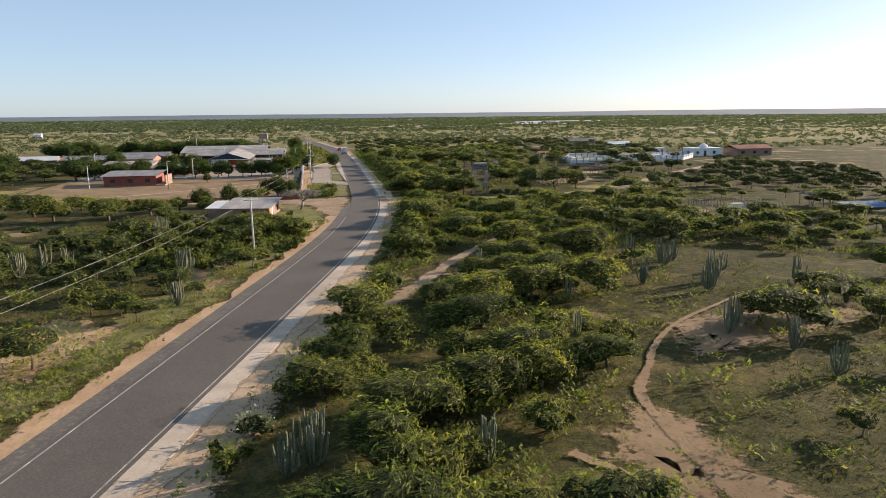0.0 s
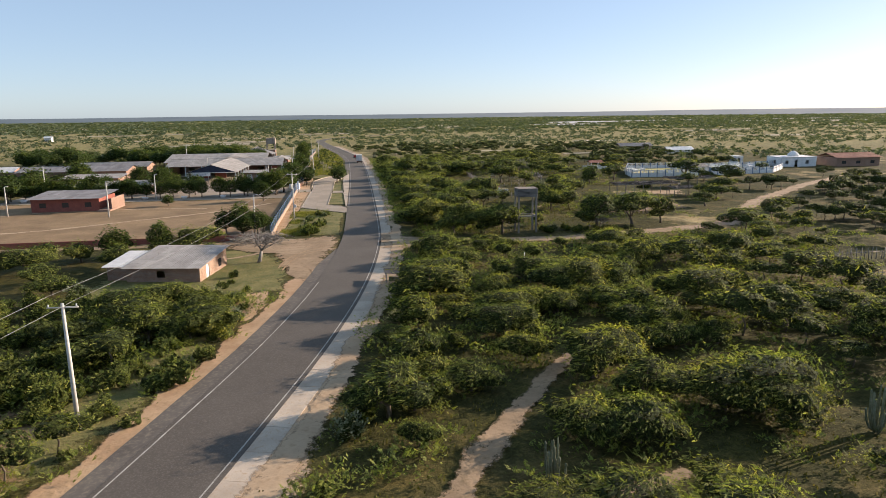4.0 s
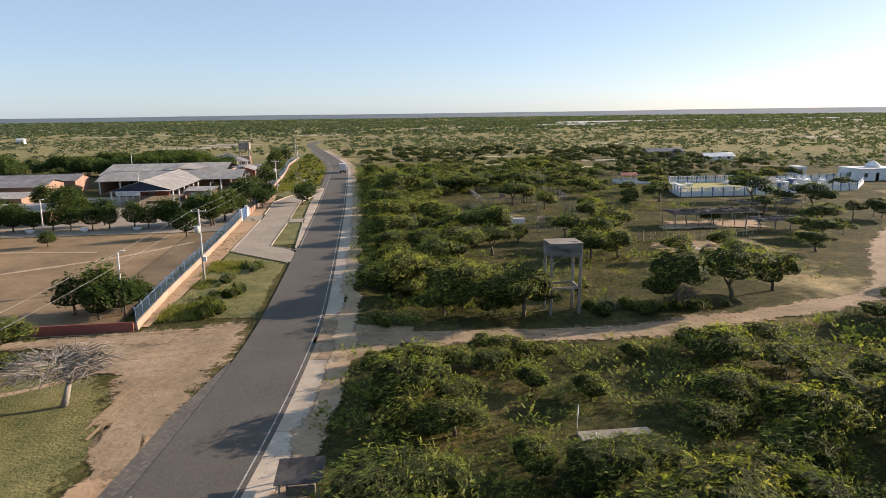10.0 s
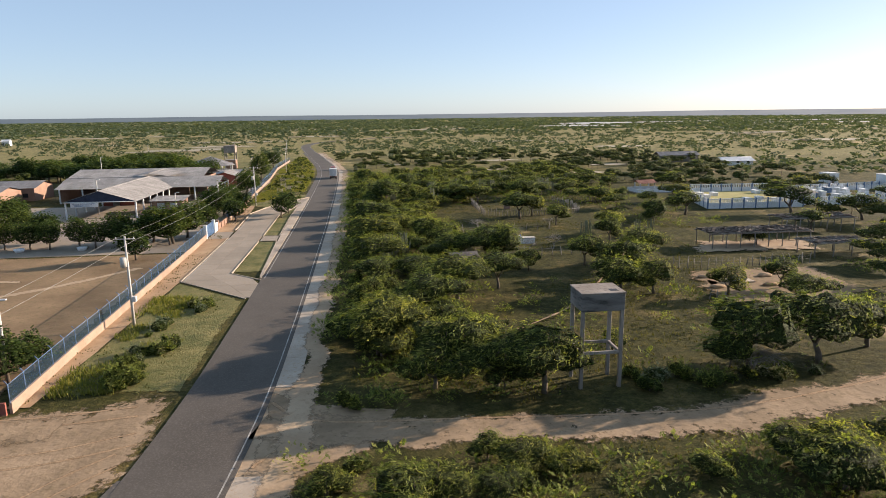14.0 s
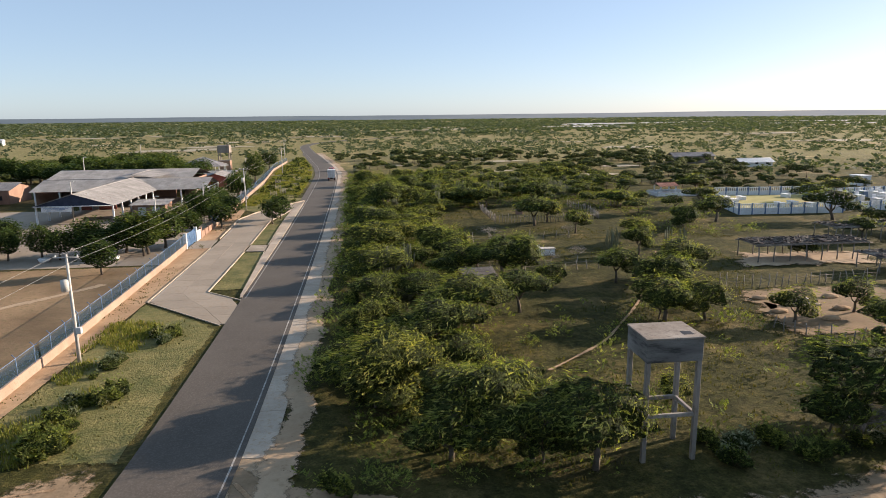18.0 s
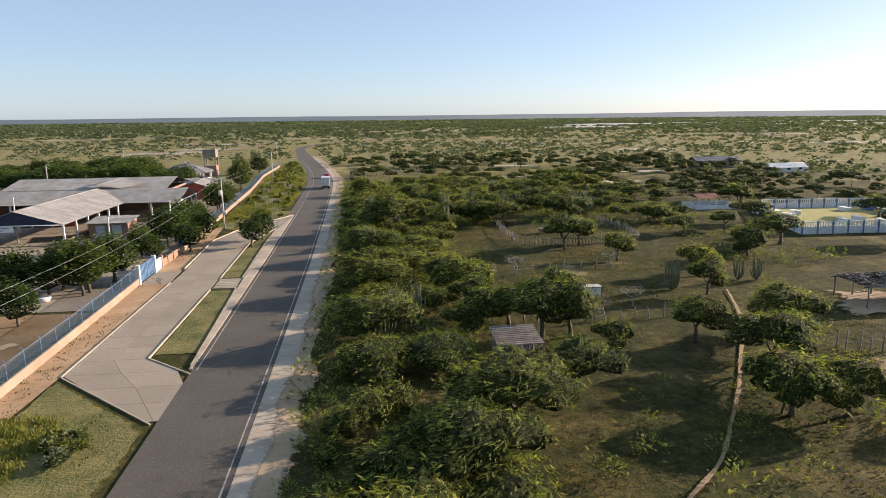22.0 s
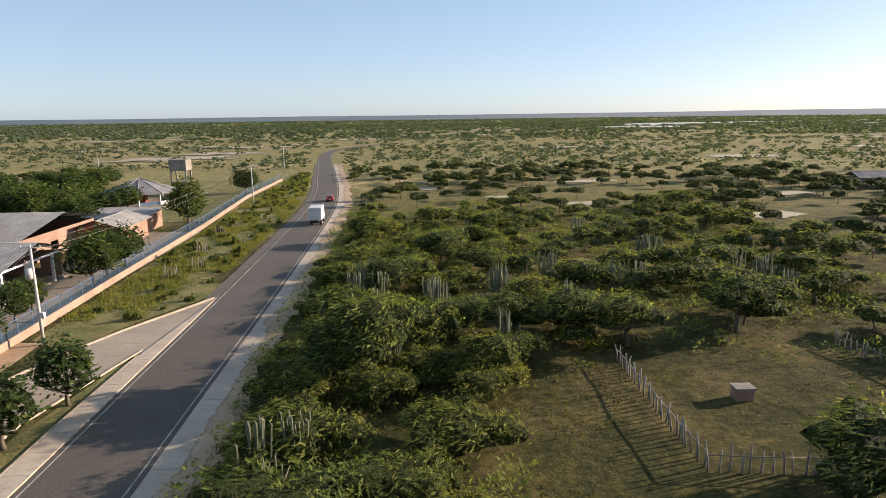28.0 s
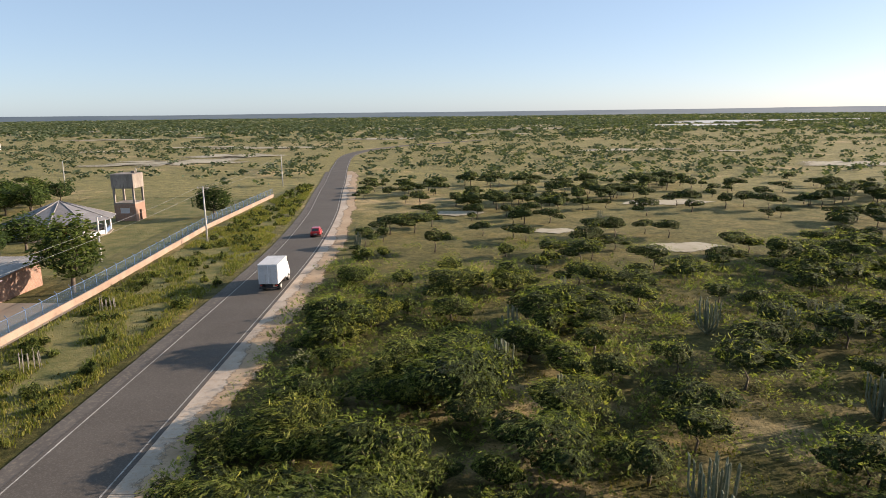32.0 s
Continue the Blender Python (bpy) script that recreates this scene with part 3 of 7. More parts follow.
# bare ground, tracks and the paved bay
tagged(patch("dirt_apron", [(-11, 151.2), (-4, 151.4), (4.4, 153.2), (5.0, 146), (4.4, 138), (2.6, 130), (1.6, 124), (-0.4, 123), (-2.6, 131), (-4.6, 138), (-9, 142), (-13, 146)], 0.045, S_APRON, 1.3, 3, 0.5, 3.4), "sandy dirt apron at the road junction", "dirt", kind="structure")
track("dirt_road", [(-2, 148), (-10, 148.4), (-18, 148.4), (-30, 148.8), (-48, 149)], (3.0, 2.2), 0.041, S_APRON, 23)
track("dirt_path", [(-5, 143), (-9, 138.5), (-14, 136.5), (-20, 135.8)], (1.2, 0.8), 0.043, S_APRON, 24)
# tyre marks that curve off the asphalt into the dirt
for _k, _line in enumerate((((3.4, 143), (0.5, 139.5), (-1.6, 135), (-2.4, 129)), ((3.8, 145.5), (-1.5, 143.6), (-7, 143.5), (-14, 146.4)), ((2.6, 149.5), (-4, 148.6), (-12, 148.8), (-26, 149)))):
    for _off in (0.0, 1.5):
        track("tyre_track", [(px - _off * 0.4, py + _off) for px, py in _line], 0.24, 0.052 + 0.001 * _k, S_RUT, 90 + _k)
for _k, _line in enumerate((((11, 141.5), (14, 144.6), (22, 144.2), (40, 143.2), (52, 145.4), (66, 149.6)), ((11, 150.5), (14.5, 147), (24, 146), (40, 145), (52, 147), (64, 150.6)))):
    track("tyre_track", list(_line), 0.28, 0.066 + 0.001 * _k, S_RUT, 96 + _k)
track("dirt_road", [(10.6, 146.5), (17, 145), (26, 144.3), (38, 143.6), (46, 145), (55, 146.5), (64, 149), (71, 152), (77, 158), (83, 166), (92, 176), (109, 191), (124, 204), (150, 222)], (3.5, 3.2), 0.06, S_APRON, 2)
tagged(patch("dirt_mouth", [(10.9, 138), (12.5, 139), (15, 141), (18, 142.5), (20, 148), (14, 150), (10.9, 152)], 0.05, S_APRON, 0.6, 8, 1.2, 0.8), "sandy mouth of the dirt road", "dirt", kind="structure")
tagged(patch("dirt_patch", [(12.2, 32.5), (14.6, 27.3), (19.5, 24.2), (22.6, 26.1), (21.8, 32.2), (20.5, 38.3), (18.0, 40.4), (15.4, 36.4)], 0.08, S_FIELD, 1.4, 71, 0.7, 4.0), "eroded sandy gully in the bush", "dirt", kind="structure")
tagged(patch("dirt_patch", [(25.2, 44.2), (38.4, 46.8), (50.7, 51.4), (46.9, 59.7), (34.7, 57.0), (26.5, 52.2)], 0.08, S_FIELD, 1.5, 72, 1.2, 5.0), "worn reddish earth among cacti", "dirt", kind="structure")
tagged(patch("dirt_patch", [(-21.4, 76.1), (-13.3, 71.7), (-10.6, 82.0), (-12.8, 93.6), (-20.1, 88.1)], 0.06, S_FIELD, 1.5, 73, 1.2, 3.5), "worn orange earth beside the road", "dirt", kind="structure")
tagged(patch("dirt_patch", [(-32.1, 52.1), (-22.1, 48.7), (-17.7, 61.7), (-25.5, 67.9)], 0.06, S_CLAY, 1.5, 74, 1.2, 3.5), "worn orange earth beside the road", "dirt", kind="structure")
track("dirt_path", [(1.5, 62), (5.5, 65.2), (9.5, 72.3), (14.4, 81.5), (20.4, 90.3), (27.1, 99.0)], (2.4, 1.0), 0.1, S_APRON, 5)
track("dirt_path", [(12.0, 75.2), (17.8, 75.2), (21.1, 75.9), (24.8, 77.5)], 1.1, 0.1, S_APRON, 6)
track("dirt_track", [(17.7, 14.2), (18.2, 24.2), (18.6, 33.3), (19.3, 39.7), (22.2, 44.3), (24.5, 47.7), (29.9, 53.4), (41.5, 60.6)], (1.1, 0.4), 0.1, S_FIELD, 7)
track("dirt_track", [(25.2, 11.9), (19.5, 22.2), (15.6, 28.3), (11.8, 33.5)], 0.9, 0.1, S_FIELD, 9)
track("footpath", [(31.6, 162.9), (37.6, 168.1), (41, 172.5), (44.8, 178), (49, 184.7), (53.7, 192.2), (58.4, 203.2)], 0.28, 0.1, S_RUT, 10)
tagged(patch("bare_field", [(-75, 152.5), (-8.5, 152.5), (-8.8, 205), (-75, 205)], 0.02, S_FIELD, 0.3, 11, 1.2, 1.0), "bare brown soil of the school field", "field", kind="structure")
tagged(patch("bare_yard", [(55, 167), (66, 166), (74, 170), (75, 182), (66, 183), (57, 182), (55, 175)], 0.11, S_FIELD, 1.2, 14, 1.2, 2.5), "bare reddish burial ground", "dirt", kind="structure")
tagged(patch("bare_yard", [(64, 192), (84, 191), (87, 199), (68, 201)], 0.11, S_SAND, 1.6, 15, 1.2, 3.0), "trodden pale earth under the shelters", "dirt", kind="structure")
track("field_track", [(-70, 163), (-50, 166), (-34, 176), (-20, 186), (-12, 196)], 1.2, 0.035, S_SAND, 61)
track("field_track", [(-60, 190), (-40, 192), (-24, 190)], 0.9, 0.035, S_SAND, 62)
tagged(patch("schoolyard", [(-75, 205.5), (-9, 205.5), (-9.3, 262), (-30, 262), (-75, 262)], 0.02, M_PAVING, 0.1, 16), "swept concrete schoolyard", "yard", kind="structure")
tagged(patch("schoolyard", [(-24, 262.2), (-9.4, 262.2), (-10.5, 312), (-30, 312), (-20, 285)], 0.02, M_PAVING, 0.1, 17), "swept concrete drive inside the wall", "yard", kind="structure")


def paved_bay():
    bay = thing("service_bay", "concrete lay-by beside the road, cast in large slabs", "lay-by", kind="structure")
    left = lambda y: float(np.interp(y, [178, 187, 222, 243, 251, 258, 269], [4.7, -4.5, -4.5, -5.4, -3.6, -1.0, 4.6]))
    right = lambda y: float(np.interp(y, [178, 186.1, 190.1, 209, 240, 253.5, 254.2, 269], [5.1, 5.1, 0.75, 0.8, 0.6, 3.0, 4.8, 5.0]))
    for k in range(31):
        y0, y1 = 178.4 + 2.95 * k, 178.4 + 2.95 * (k + 1) - 0.03
        for a, b in ((0.0, 0.5), (0.5, 1.0)):
            c = []
            for y, w in ((y0, a), (y0, b), (y1, b), (y1, a)):
                lx, rx = left(y), right(y)
                c.append((lx + (rx - lx) * w + (0.012 if w == a else -0.012), y, 0.06))
            if abs(c[1][0] - c[0][0]) > 0.05 or abs(c[2][0] - c[3][0]) > 0.05:
                slab("concrete_slab", c, 0.12, M_PAVING, bay)
    kerb = thing("kerb", "low concrete kerb round the lay-by and median", "kerb", kind="structure")

    def run(pts, w=0.16, h=0.2):
        for (ax, ay), (bx, by) in zip(pts, pts[1:]):
            n = max(1, int(math.hypot(bx - ax, by - ay) / 1.0))
            for i in range(n):
                p, q = Vector((ax, ay, 0)).lerp(Vector((bx, by, 0)), i / n), Vector((ax, ay, 0)).lerp(Vector((bx, by, 0)), (i + 0.985) / n)
                d = (q - p).normalized()
                s = Vector((d.y, -d.x, 0)) * w / 2
                slab("kerb_stone", [(*(p - s).xy, h), (*(p + s).xy, h), (*(q + s).xy, h), (*(q - s).xy, h)], h, M_KERB, kerb)
    run([(0.8, 190.2), (0.9, 212)], 0.13, 0.14)
    run([(0.9, 217), (0.7, 240), (3.0, 253.4)], 0.13, 0.14)
    run([(0.8, 190.2), (5.05, 186.3)], 0.13, 0.12)
    run([(4.7, 188), (3.9, 209), (3.75, 212)], 0.13, 0.16)
    run([(3.6, 217), (3.1, 240), (3.2, 252)], 0.13, 0.16)
    run([(-4.6, 187), (-4.6, 216)], 0.13, 0.13)
    run([(-4.8, 223), (-5.5, 243), (-3.6, 251.5), (-0.8, 258.6), (4.3, 269)])
    run([(4.6, 178), (-4.6, 187)], 0.11, 0.085)
    walk_strip = thing("median_walkway", "pale concrete strip along the road's edge", "walkway", kind="structure")
    for k in range(33):
        y0 = 187.2 + 2.45 * k
        if y0 < 268:
            r = road_x(y0) - 3.15
            edge = lambda y: float(np.interp(y, [187, 209, 240, 252, 268], [4.75, 3.98, 3.2, 3.3, 4.6]))
            slab("walkway_slab", [(edge(y0), y0, 0.15), (r, y0, 0.15), (r, y0 + 2.42, 0.15), (edge(y0 + 2.42), y0 + 2.42, 0.15)], 0.2, M_CONCRETE, walk_strip)
    cross = thing("crossing", "grey paved crossing over the median with pale bars", "crossing", kind="structure")
    slab("crossing_base", [(1.0, 212.4, 0.08), (3.75, 212.2, 0.08), (3.55, 216.8, 0.08), (1.0, 217, 0.08)], 0.1, M_PAVING, cross)
    for k in range(5):
        y0 = 212.8 + 0.85 * k
        slab("crossing_bar", [(1.1, y0, 0.1), (3.25, y0, 0.1), (3.25, y0 + 0.42, 0.1), (1.1, y0 + 0.42, 0.1)], 0.03, M_KERB, cross)
    for k, (a, b) in enumerate(((187.5, 203), (203.2, 216), (223.5, 240))):
        slab("bay_line", [(-4.35, a, 0.066), (-4.22, a, 0.066), (-4.22 - (0.5 if k == 2 else 0), b, 0.066), (-4.35 - (0.5 if k == 2 else 0), b, 0.066)], 0.004, M_LINE, bay)
    tagged(patch("footway", [(-7.2, 152), (-5.6, 152), (-4.7, 187), (-4.7, 216), (-7.9, 216), (-7.5, 187)], 0.04, M_CLAY, 0.1, 21), "orange earth footway along the wall", "footway", kind="structure")
    tagged(patch("gate_apron", [(-8.0, 215.8), (-4.6, 215.8), (-4.9, 222.2), (-8.0, 222.2)], 0.045, M_PAVING, 0.05, 25), "concrete apron before the gate", "paving", kind="structure")
    tagged(patch("footway", [(-8.0, 222), (-5.0, 222), (-5.6, 243), (-6.5, 256), (-9.0, 256), (-8.5, 240)], 0.04, M_CLAY, 0.1, 22), "orange earth footway along the wall", "footway", kind="structure")


paved_bay()
tagged(soft_ribbon("grass_verge", 272, 430, lambda y: float(np.interp(y, [272, 315, 362, 420], [-16.6, -17.3, -17.6, -12.5])), -4.3, 0.02, S_VERGE, False, True), "lush green grass verge between wall and road", "verge", kind="structure")
tagged(patch("grass_verge", [(-5.8, 153.5), (4.2, 153), (4.6, 177.5), (-4.6, 186.5), (-5.2, 170)], 0.03, S_VERGE, 0.3, 81, 1.2, 1.0), "green grass verge between wall and road", "verge", kind="structure")
tagged(patch("grass_verge", [(-8, 256.5), (-3.8, 252.4), (-1, 259.6), (3.6, 269.5), (4, 276), (-9, 276)], 0.03, S_VERGE, 0.2, 82, 1.2, 0.6), "green grass verge between wall and road", "verge", kind="structure")
for _y0, _y1 in ((191, 211.6), (217.4, 251)):
    _m = [(float(np.interp(_y, [190, 240, 253], [1.0, 0.8, 2.9])), _y) for _y in (_y0, (_y0 + _y1) / 2, _y1)]
    tagged(patch("median_grass", _m + [(float(np.interp(_y, [188, 240, 252], [4.6, 3.0, 3.1])), _y) for _y in (_y1, (_y0 + _y1) / 2, _y0)], 0.03, S_VERGE, 0.05, 87, 1.2, 0.2), "dry olive grass and soil of the median", "verge", kind="structure")
tagged(patch("compound_lawn", [(-60, 318), (-12, 322), (-14.5, 362), (-14.5, 404), (-60, 404)], 0.02, S_VERGE, 1.0, 83, 2.0, 5.0), "grassy yard round the pavilion", "lawn", kind="structure")
# the pale salt flats of a lagoon, low and far to the east
LAGOONS = []
for _k, (_x, _y, _w, _d) in enumerate(((345, 1090, 75, 75), (420, 1260, 80, 85), (560, 1370, 170, 70), (850, 1400, 260, 60), (1250, 1420, 330, 70), (880, 1130, 240, 22), (700, 1190, 90, 20))):
    LAGOONS.append((_x, _y, _w, _d))
    tagged(patch("salt_flat", [(_x + _w * math.cos(0.5236 * a), _y + _d * math.sin(0.5236 * a)) for a in range(12)], 0.3 + 0.02 * _k, S_FLAT, _d * 0.3, 4 + _k, 18, _d * 0.3), "pale lagoon flat far off on the plain", "water", kind="structure")
tagged(soft_ribbon("grass_verge", -60, 118, lambda y: -15 + 4 * noise.noise((y * 0.05, 2.2, 0)), lambda y: clay_left(y) + 0.8, 0.012, S_VERGE, True, True), "straw and green grass along the road", "verge", kind="structure")
tagged(patch("grass_verge", [(-24, 117), (-9, 115), (-0.5, 119), (-0.5, 128), (-2.5, 138), (-9, 144), (-24, 146)], 0.026, S_VERGE, 0.8, 84, 1.2, 3.0), "straw and green grass round the house", "verge", kind="structure")
tagged(patch("dirt_patch", [(-8, 110), (-3.4, 108), (-1.6, 114), (-2.6, 120), (-6.4, 118)], 0.034, S_CLAY, 0.8, 85, 1.2, 1.6), "worn orange earth beside the road", "dirt", kind="structure")
CLEARINGS = []
_rng = np.random.default_rng(77)
for _k in range(46):
    _y = 470 + 800 * _rng.random() ** 1.4
    _x = _rng.uniform(-0.8, 0.85) * _y + 20
    _w = _rng.uniform(0.08, 0.26) * _y * 0.6
    _d = _w * _rng.uniform(0.14, 0.32)
    if abs(_x - road_x(min(_y, 719))) < _w * 0.5 + 12 and _y < 720:
        continue
    CLEARINGS.append((_x, _y, _w / 2, _d))
    tagged(patch("sandy_clearing", [(_x - _w / 2, _y - _d * 0.4), (_x, _y - _d), (_x + _w / 2, _y), (_x + _w * 0.3, _y + _d), (_x - _w * 0.3, _y + _d * 0.8)], 0.3, S_PALE, _d * 0.7, _k + 30, 4, _d * 0.7), "pale sandy clearing on the plain", "clearing", kind="structure")
for _x, _y, _w, _d in ((62, 338, 14, 4), (92, 318, 16, 5), (46, 352, 9, 3), (112, 350, 18, 5), (30, 372, 12, 4), (75, 385, 22, 5)):
    CLEARINGS.append((_x, _y, _w / 2, _d))
    tagged(patch("sandy_clearing", [(_x - _w / 2, _y - _d * 0.4), (_x, _y - _d), (_x + _w / 2, _y), (_x + _w * 0.3, _y + _d), (_x - _w * 0.3, _y + _d * 0.8)], 0.12, S_PALE, 1.0, int(_x), 2, 1.5), "pale sandy clearing on the plain", "clearing", kind="structure")
# ---- buildings and things west of the road ----
M_DOOR = surface("grey_metal_door", (0.5, 0.5, 0.5), (0.62, 0.62, 0.62), (0.35, 0.33, 0.3), 0.8, 6.0, 0.55)
M_GLASS, _nt, _b = blank("window_glass", 0.08, 0.0, 0.5)
_b.inputs["Base Color"].default_value = (0.03, 0.035, 0.04, 1)
M_MESH, _nt, _b = blank("blue_wire_mesh", 0.5, 0.3, 0.4)
_b.inputs["Base Color"].default_value = (0.06, 0.11, 0.17, 1)
_t = _nt.nodes.new("ShaderNodeBsdfTransparent")
_m = _nt.nodes.new("ShaderNodeMixShader")
_m.inputs[0].default_value = 0.84
_nt.links.new(_b.outputs[0], _m.inputs[1])
_nt.links.new(_t.outputs[0], _m.inputs[2])
_nt.links.new(_m.outputs[0], _nt.nodes["Material Output"].inputs[0])
M_THATCH = surface("grey_thatch", (0.11, 0.09, 0.08), (0.2, 0.175, 0.155), (0.06, 0.05, 0.045), 1.2, 9.0, 0.95, relief=0.8, dist=0.05, vary=0.25, stretch=(1, 0.2, 1))
M_TRIM = surface("blue_grey_trim", (0.1, 0.16, 0.27), (0.14, 0.21, 0.33), None, 0.8, 5.0, 0.7)
# navy-black that imitates the shade inside the open hall gable
M_DARKBLUE = surface("open_gable_shade", (0.02, 0.027, 0.05), (0.035, 0.045, 0.075), None, 0.8, 5.0, 0.8)
M_BLACK = surface("black_paint", (0.015, 0.015, 0.017), (0.03, 0.03, 0.033), None, 1.0, 6.0, 0.6)
M_RUBBER = surface("tyre_rubber", (0.015, 0.015, 0.015), (0.028, 0.028, 0.028), None, 2.0, 9.0, 0.85)
M_REDCAR, _nt, _b = blank("red_car_paint", 0.3, 0.0, 0.5)
_b.inputs["Base Color"].default_value = (0.42, 0.012, 0.015, 1)
_b.inputs["Coat Weight"].default_value = 0.6
M_TRUCK = surface("white_truck_paint", (0.68, 0.68, 0.69), (0.76, 0.76, 0.76), (0.55, 0.54, 0.52), 0.4, 3.0, 0.45, relief=0)
M_LAMPRED = surface("red_lamp_plastic", (0.4, 0.02, 0.02), (0.45, 0.03, 0.02), None, 1.0, 3.0, 0.3, relief=0)
M_ROOFTILE = surface("red_clay_roof", (0.3, 0.13, 0.09), (0.38, 0.18, 0.12), (0.2, 0.1, 0.08), 0.5, 4.0, 0.9, vary=0.1)
M_DARKROOF = surface("dark_weathered_roof", (0.16, 0.155, 0.16), (0.24, 0.235, 0.24), (0.1, 0.095, 0.09), 0.4, 3.0, 0.8, vary=0.15)
M_YELLOW = surface("dry_yellow_grass", (0.3, 0.27, 0.09), (0.38, 0.33, 0.13), (0.2, 0.2, 0.07), 0.4, 3.0, 0.95, relief=0.5)


def roof_plane(parent, a, b, c, d, material, across=1.05, rows=2, thick=0.05, name="roof_sheet"):
    """Overlapping corrugated sheets between the eave a-b and the ridge d-c; each is one piece with ridged profile."""
    a, b, c, d = (Vector(p) for p in (a, b, c, d))
    n = max(1, round((b - a).length / across))
    nrm = (b - a).cross(d - a).normalized()
    if nrm.z < 0:
        nrm = -nrm
    for j in range(rows):
        v0, v1 = max(0, j / rows - 0.02), (j + 1) / rows
        for i in range(n):
            u0, u1 = i / n, (i + 1) / n
            V, F = [], []
            waves = 6
            lift = nrm * (0.012 * j + 0.01 * (i % 2))
            for k in range(waves + 1):
                u = u0 + (u1 - u0) * k / waves
                h = nrm * (0.03 if k % 2 else 0.0)
                V += [a.lerp(b, u).lerp(d.lerp(c, u), v0) + h + lift, a.lerp(b, u).lerp(d.lerp(c, u), v1) + h + lift]
            for k in range(waves):
                F.append((2 * k, 2 * k + 2, 2 * k + 3, 2 * k + 1))
            link_mesh(name, poly_mesh(name, V, F), material, parent)


def gable_roof(parent, x0, x1, y0, y1, eave, ridge, material, axis="x", rows=2, across=1.1):
    if axis == "x":
        ym = (y0 + y1) / 2
        roof_plane(parent, (x0, y0, eave), (x1, y0, eave), (x1, ym, ridge), (x0, ym, ridge), material, across, rows)
        roof_plane(parent, (x1, y1, eave), (x0, y1, eave), (x0, ym, ridge), (x1, ym, ridge), material, across, rows)
        rod("ridge_cap", [(x0, ym, ridge + 0.03), (x1, ym, ridge + 0.03)], 0.09, material, parent)
    else:
        xm = (x0 + x1) / 2
        roof_plane(parent, (x1, y0, eave), (x1, y1, eave), (xm, y1, ridge), (xm, y0, ridge), material, across, rows)
        roof_plane(parent, (x0, y1, eave), (x0, y0, eave), (xm, y0, ridge), (xm, y1, ridge), material, across, rows)
        rod("ridge_cap", [(xm, y0, ridge + 0.03), (xm, y1, ridge + 0.03)], 0.09, material, parent)


def wall_x(parent, x0, x1, y, h, t, material, holes=(), name="wall"):
    """A wall along x at y, with openings (x0, x1, z0, z1) cut through as separate courses."""
    cuts = sorted(holes)
    x = x0
    for a, b, z0, z1 in cuts:
        if a > x:
            box(name, x, a, y, y + t, 0, h, material, parent)
        if z0 > 0:
            box(name, a, b, y, y + t, 0, z0, material, parent)
        if z1 < h:
            box(name, a, b, y, y + t, z1, h, material, parent)
        x = b
    if x < x1:
        box(name, x, x1, y, y + t, 0, h, material, parent)


def wall_y(parent, y0, y1, x, h, t, material, holes=(), name="wall"):
    y = y0
    for a, b, z0, z1 in sorted(holes):
        if a > y:
            box(name, x, x + t, y, a, 0, h, material, parent)
        if z0 > 0:
            box(name, x, x + t, a, b, 0, z0, material, parent)
        if z1 < h:
            box(name, x, x + t, a, b, z1, h, material, parent)
        y = b
    if y < y1:
        box(name, x, x + t, y, y1, 0, h, material, parent)


def gable_end_x(parent, x, t, y0, y1, h0, h1, material):
    """A triangular gable above a wall that stands at x."""
    ym = (y0 + y1) / 2
    v = [(x, y0, h0), (x, y1, h0), (x, ym, h1), (x + t, y0, h0), (x + t, y1, h0), (x + t, ym, h1)]
    link_mesh("gable", poly_mesh("gable", v, [(0, 2, 1), (3, 4, 5), (0, 1, 4, 3), (1, 2, 5, 4), (2, 0, 3, 5)]), material, parent)


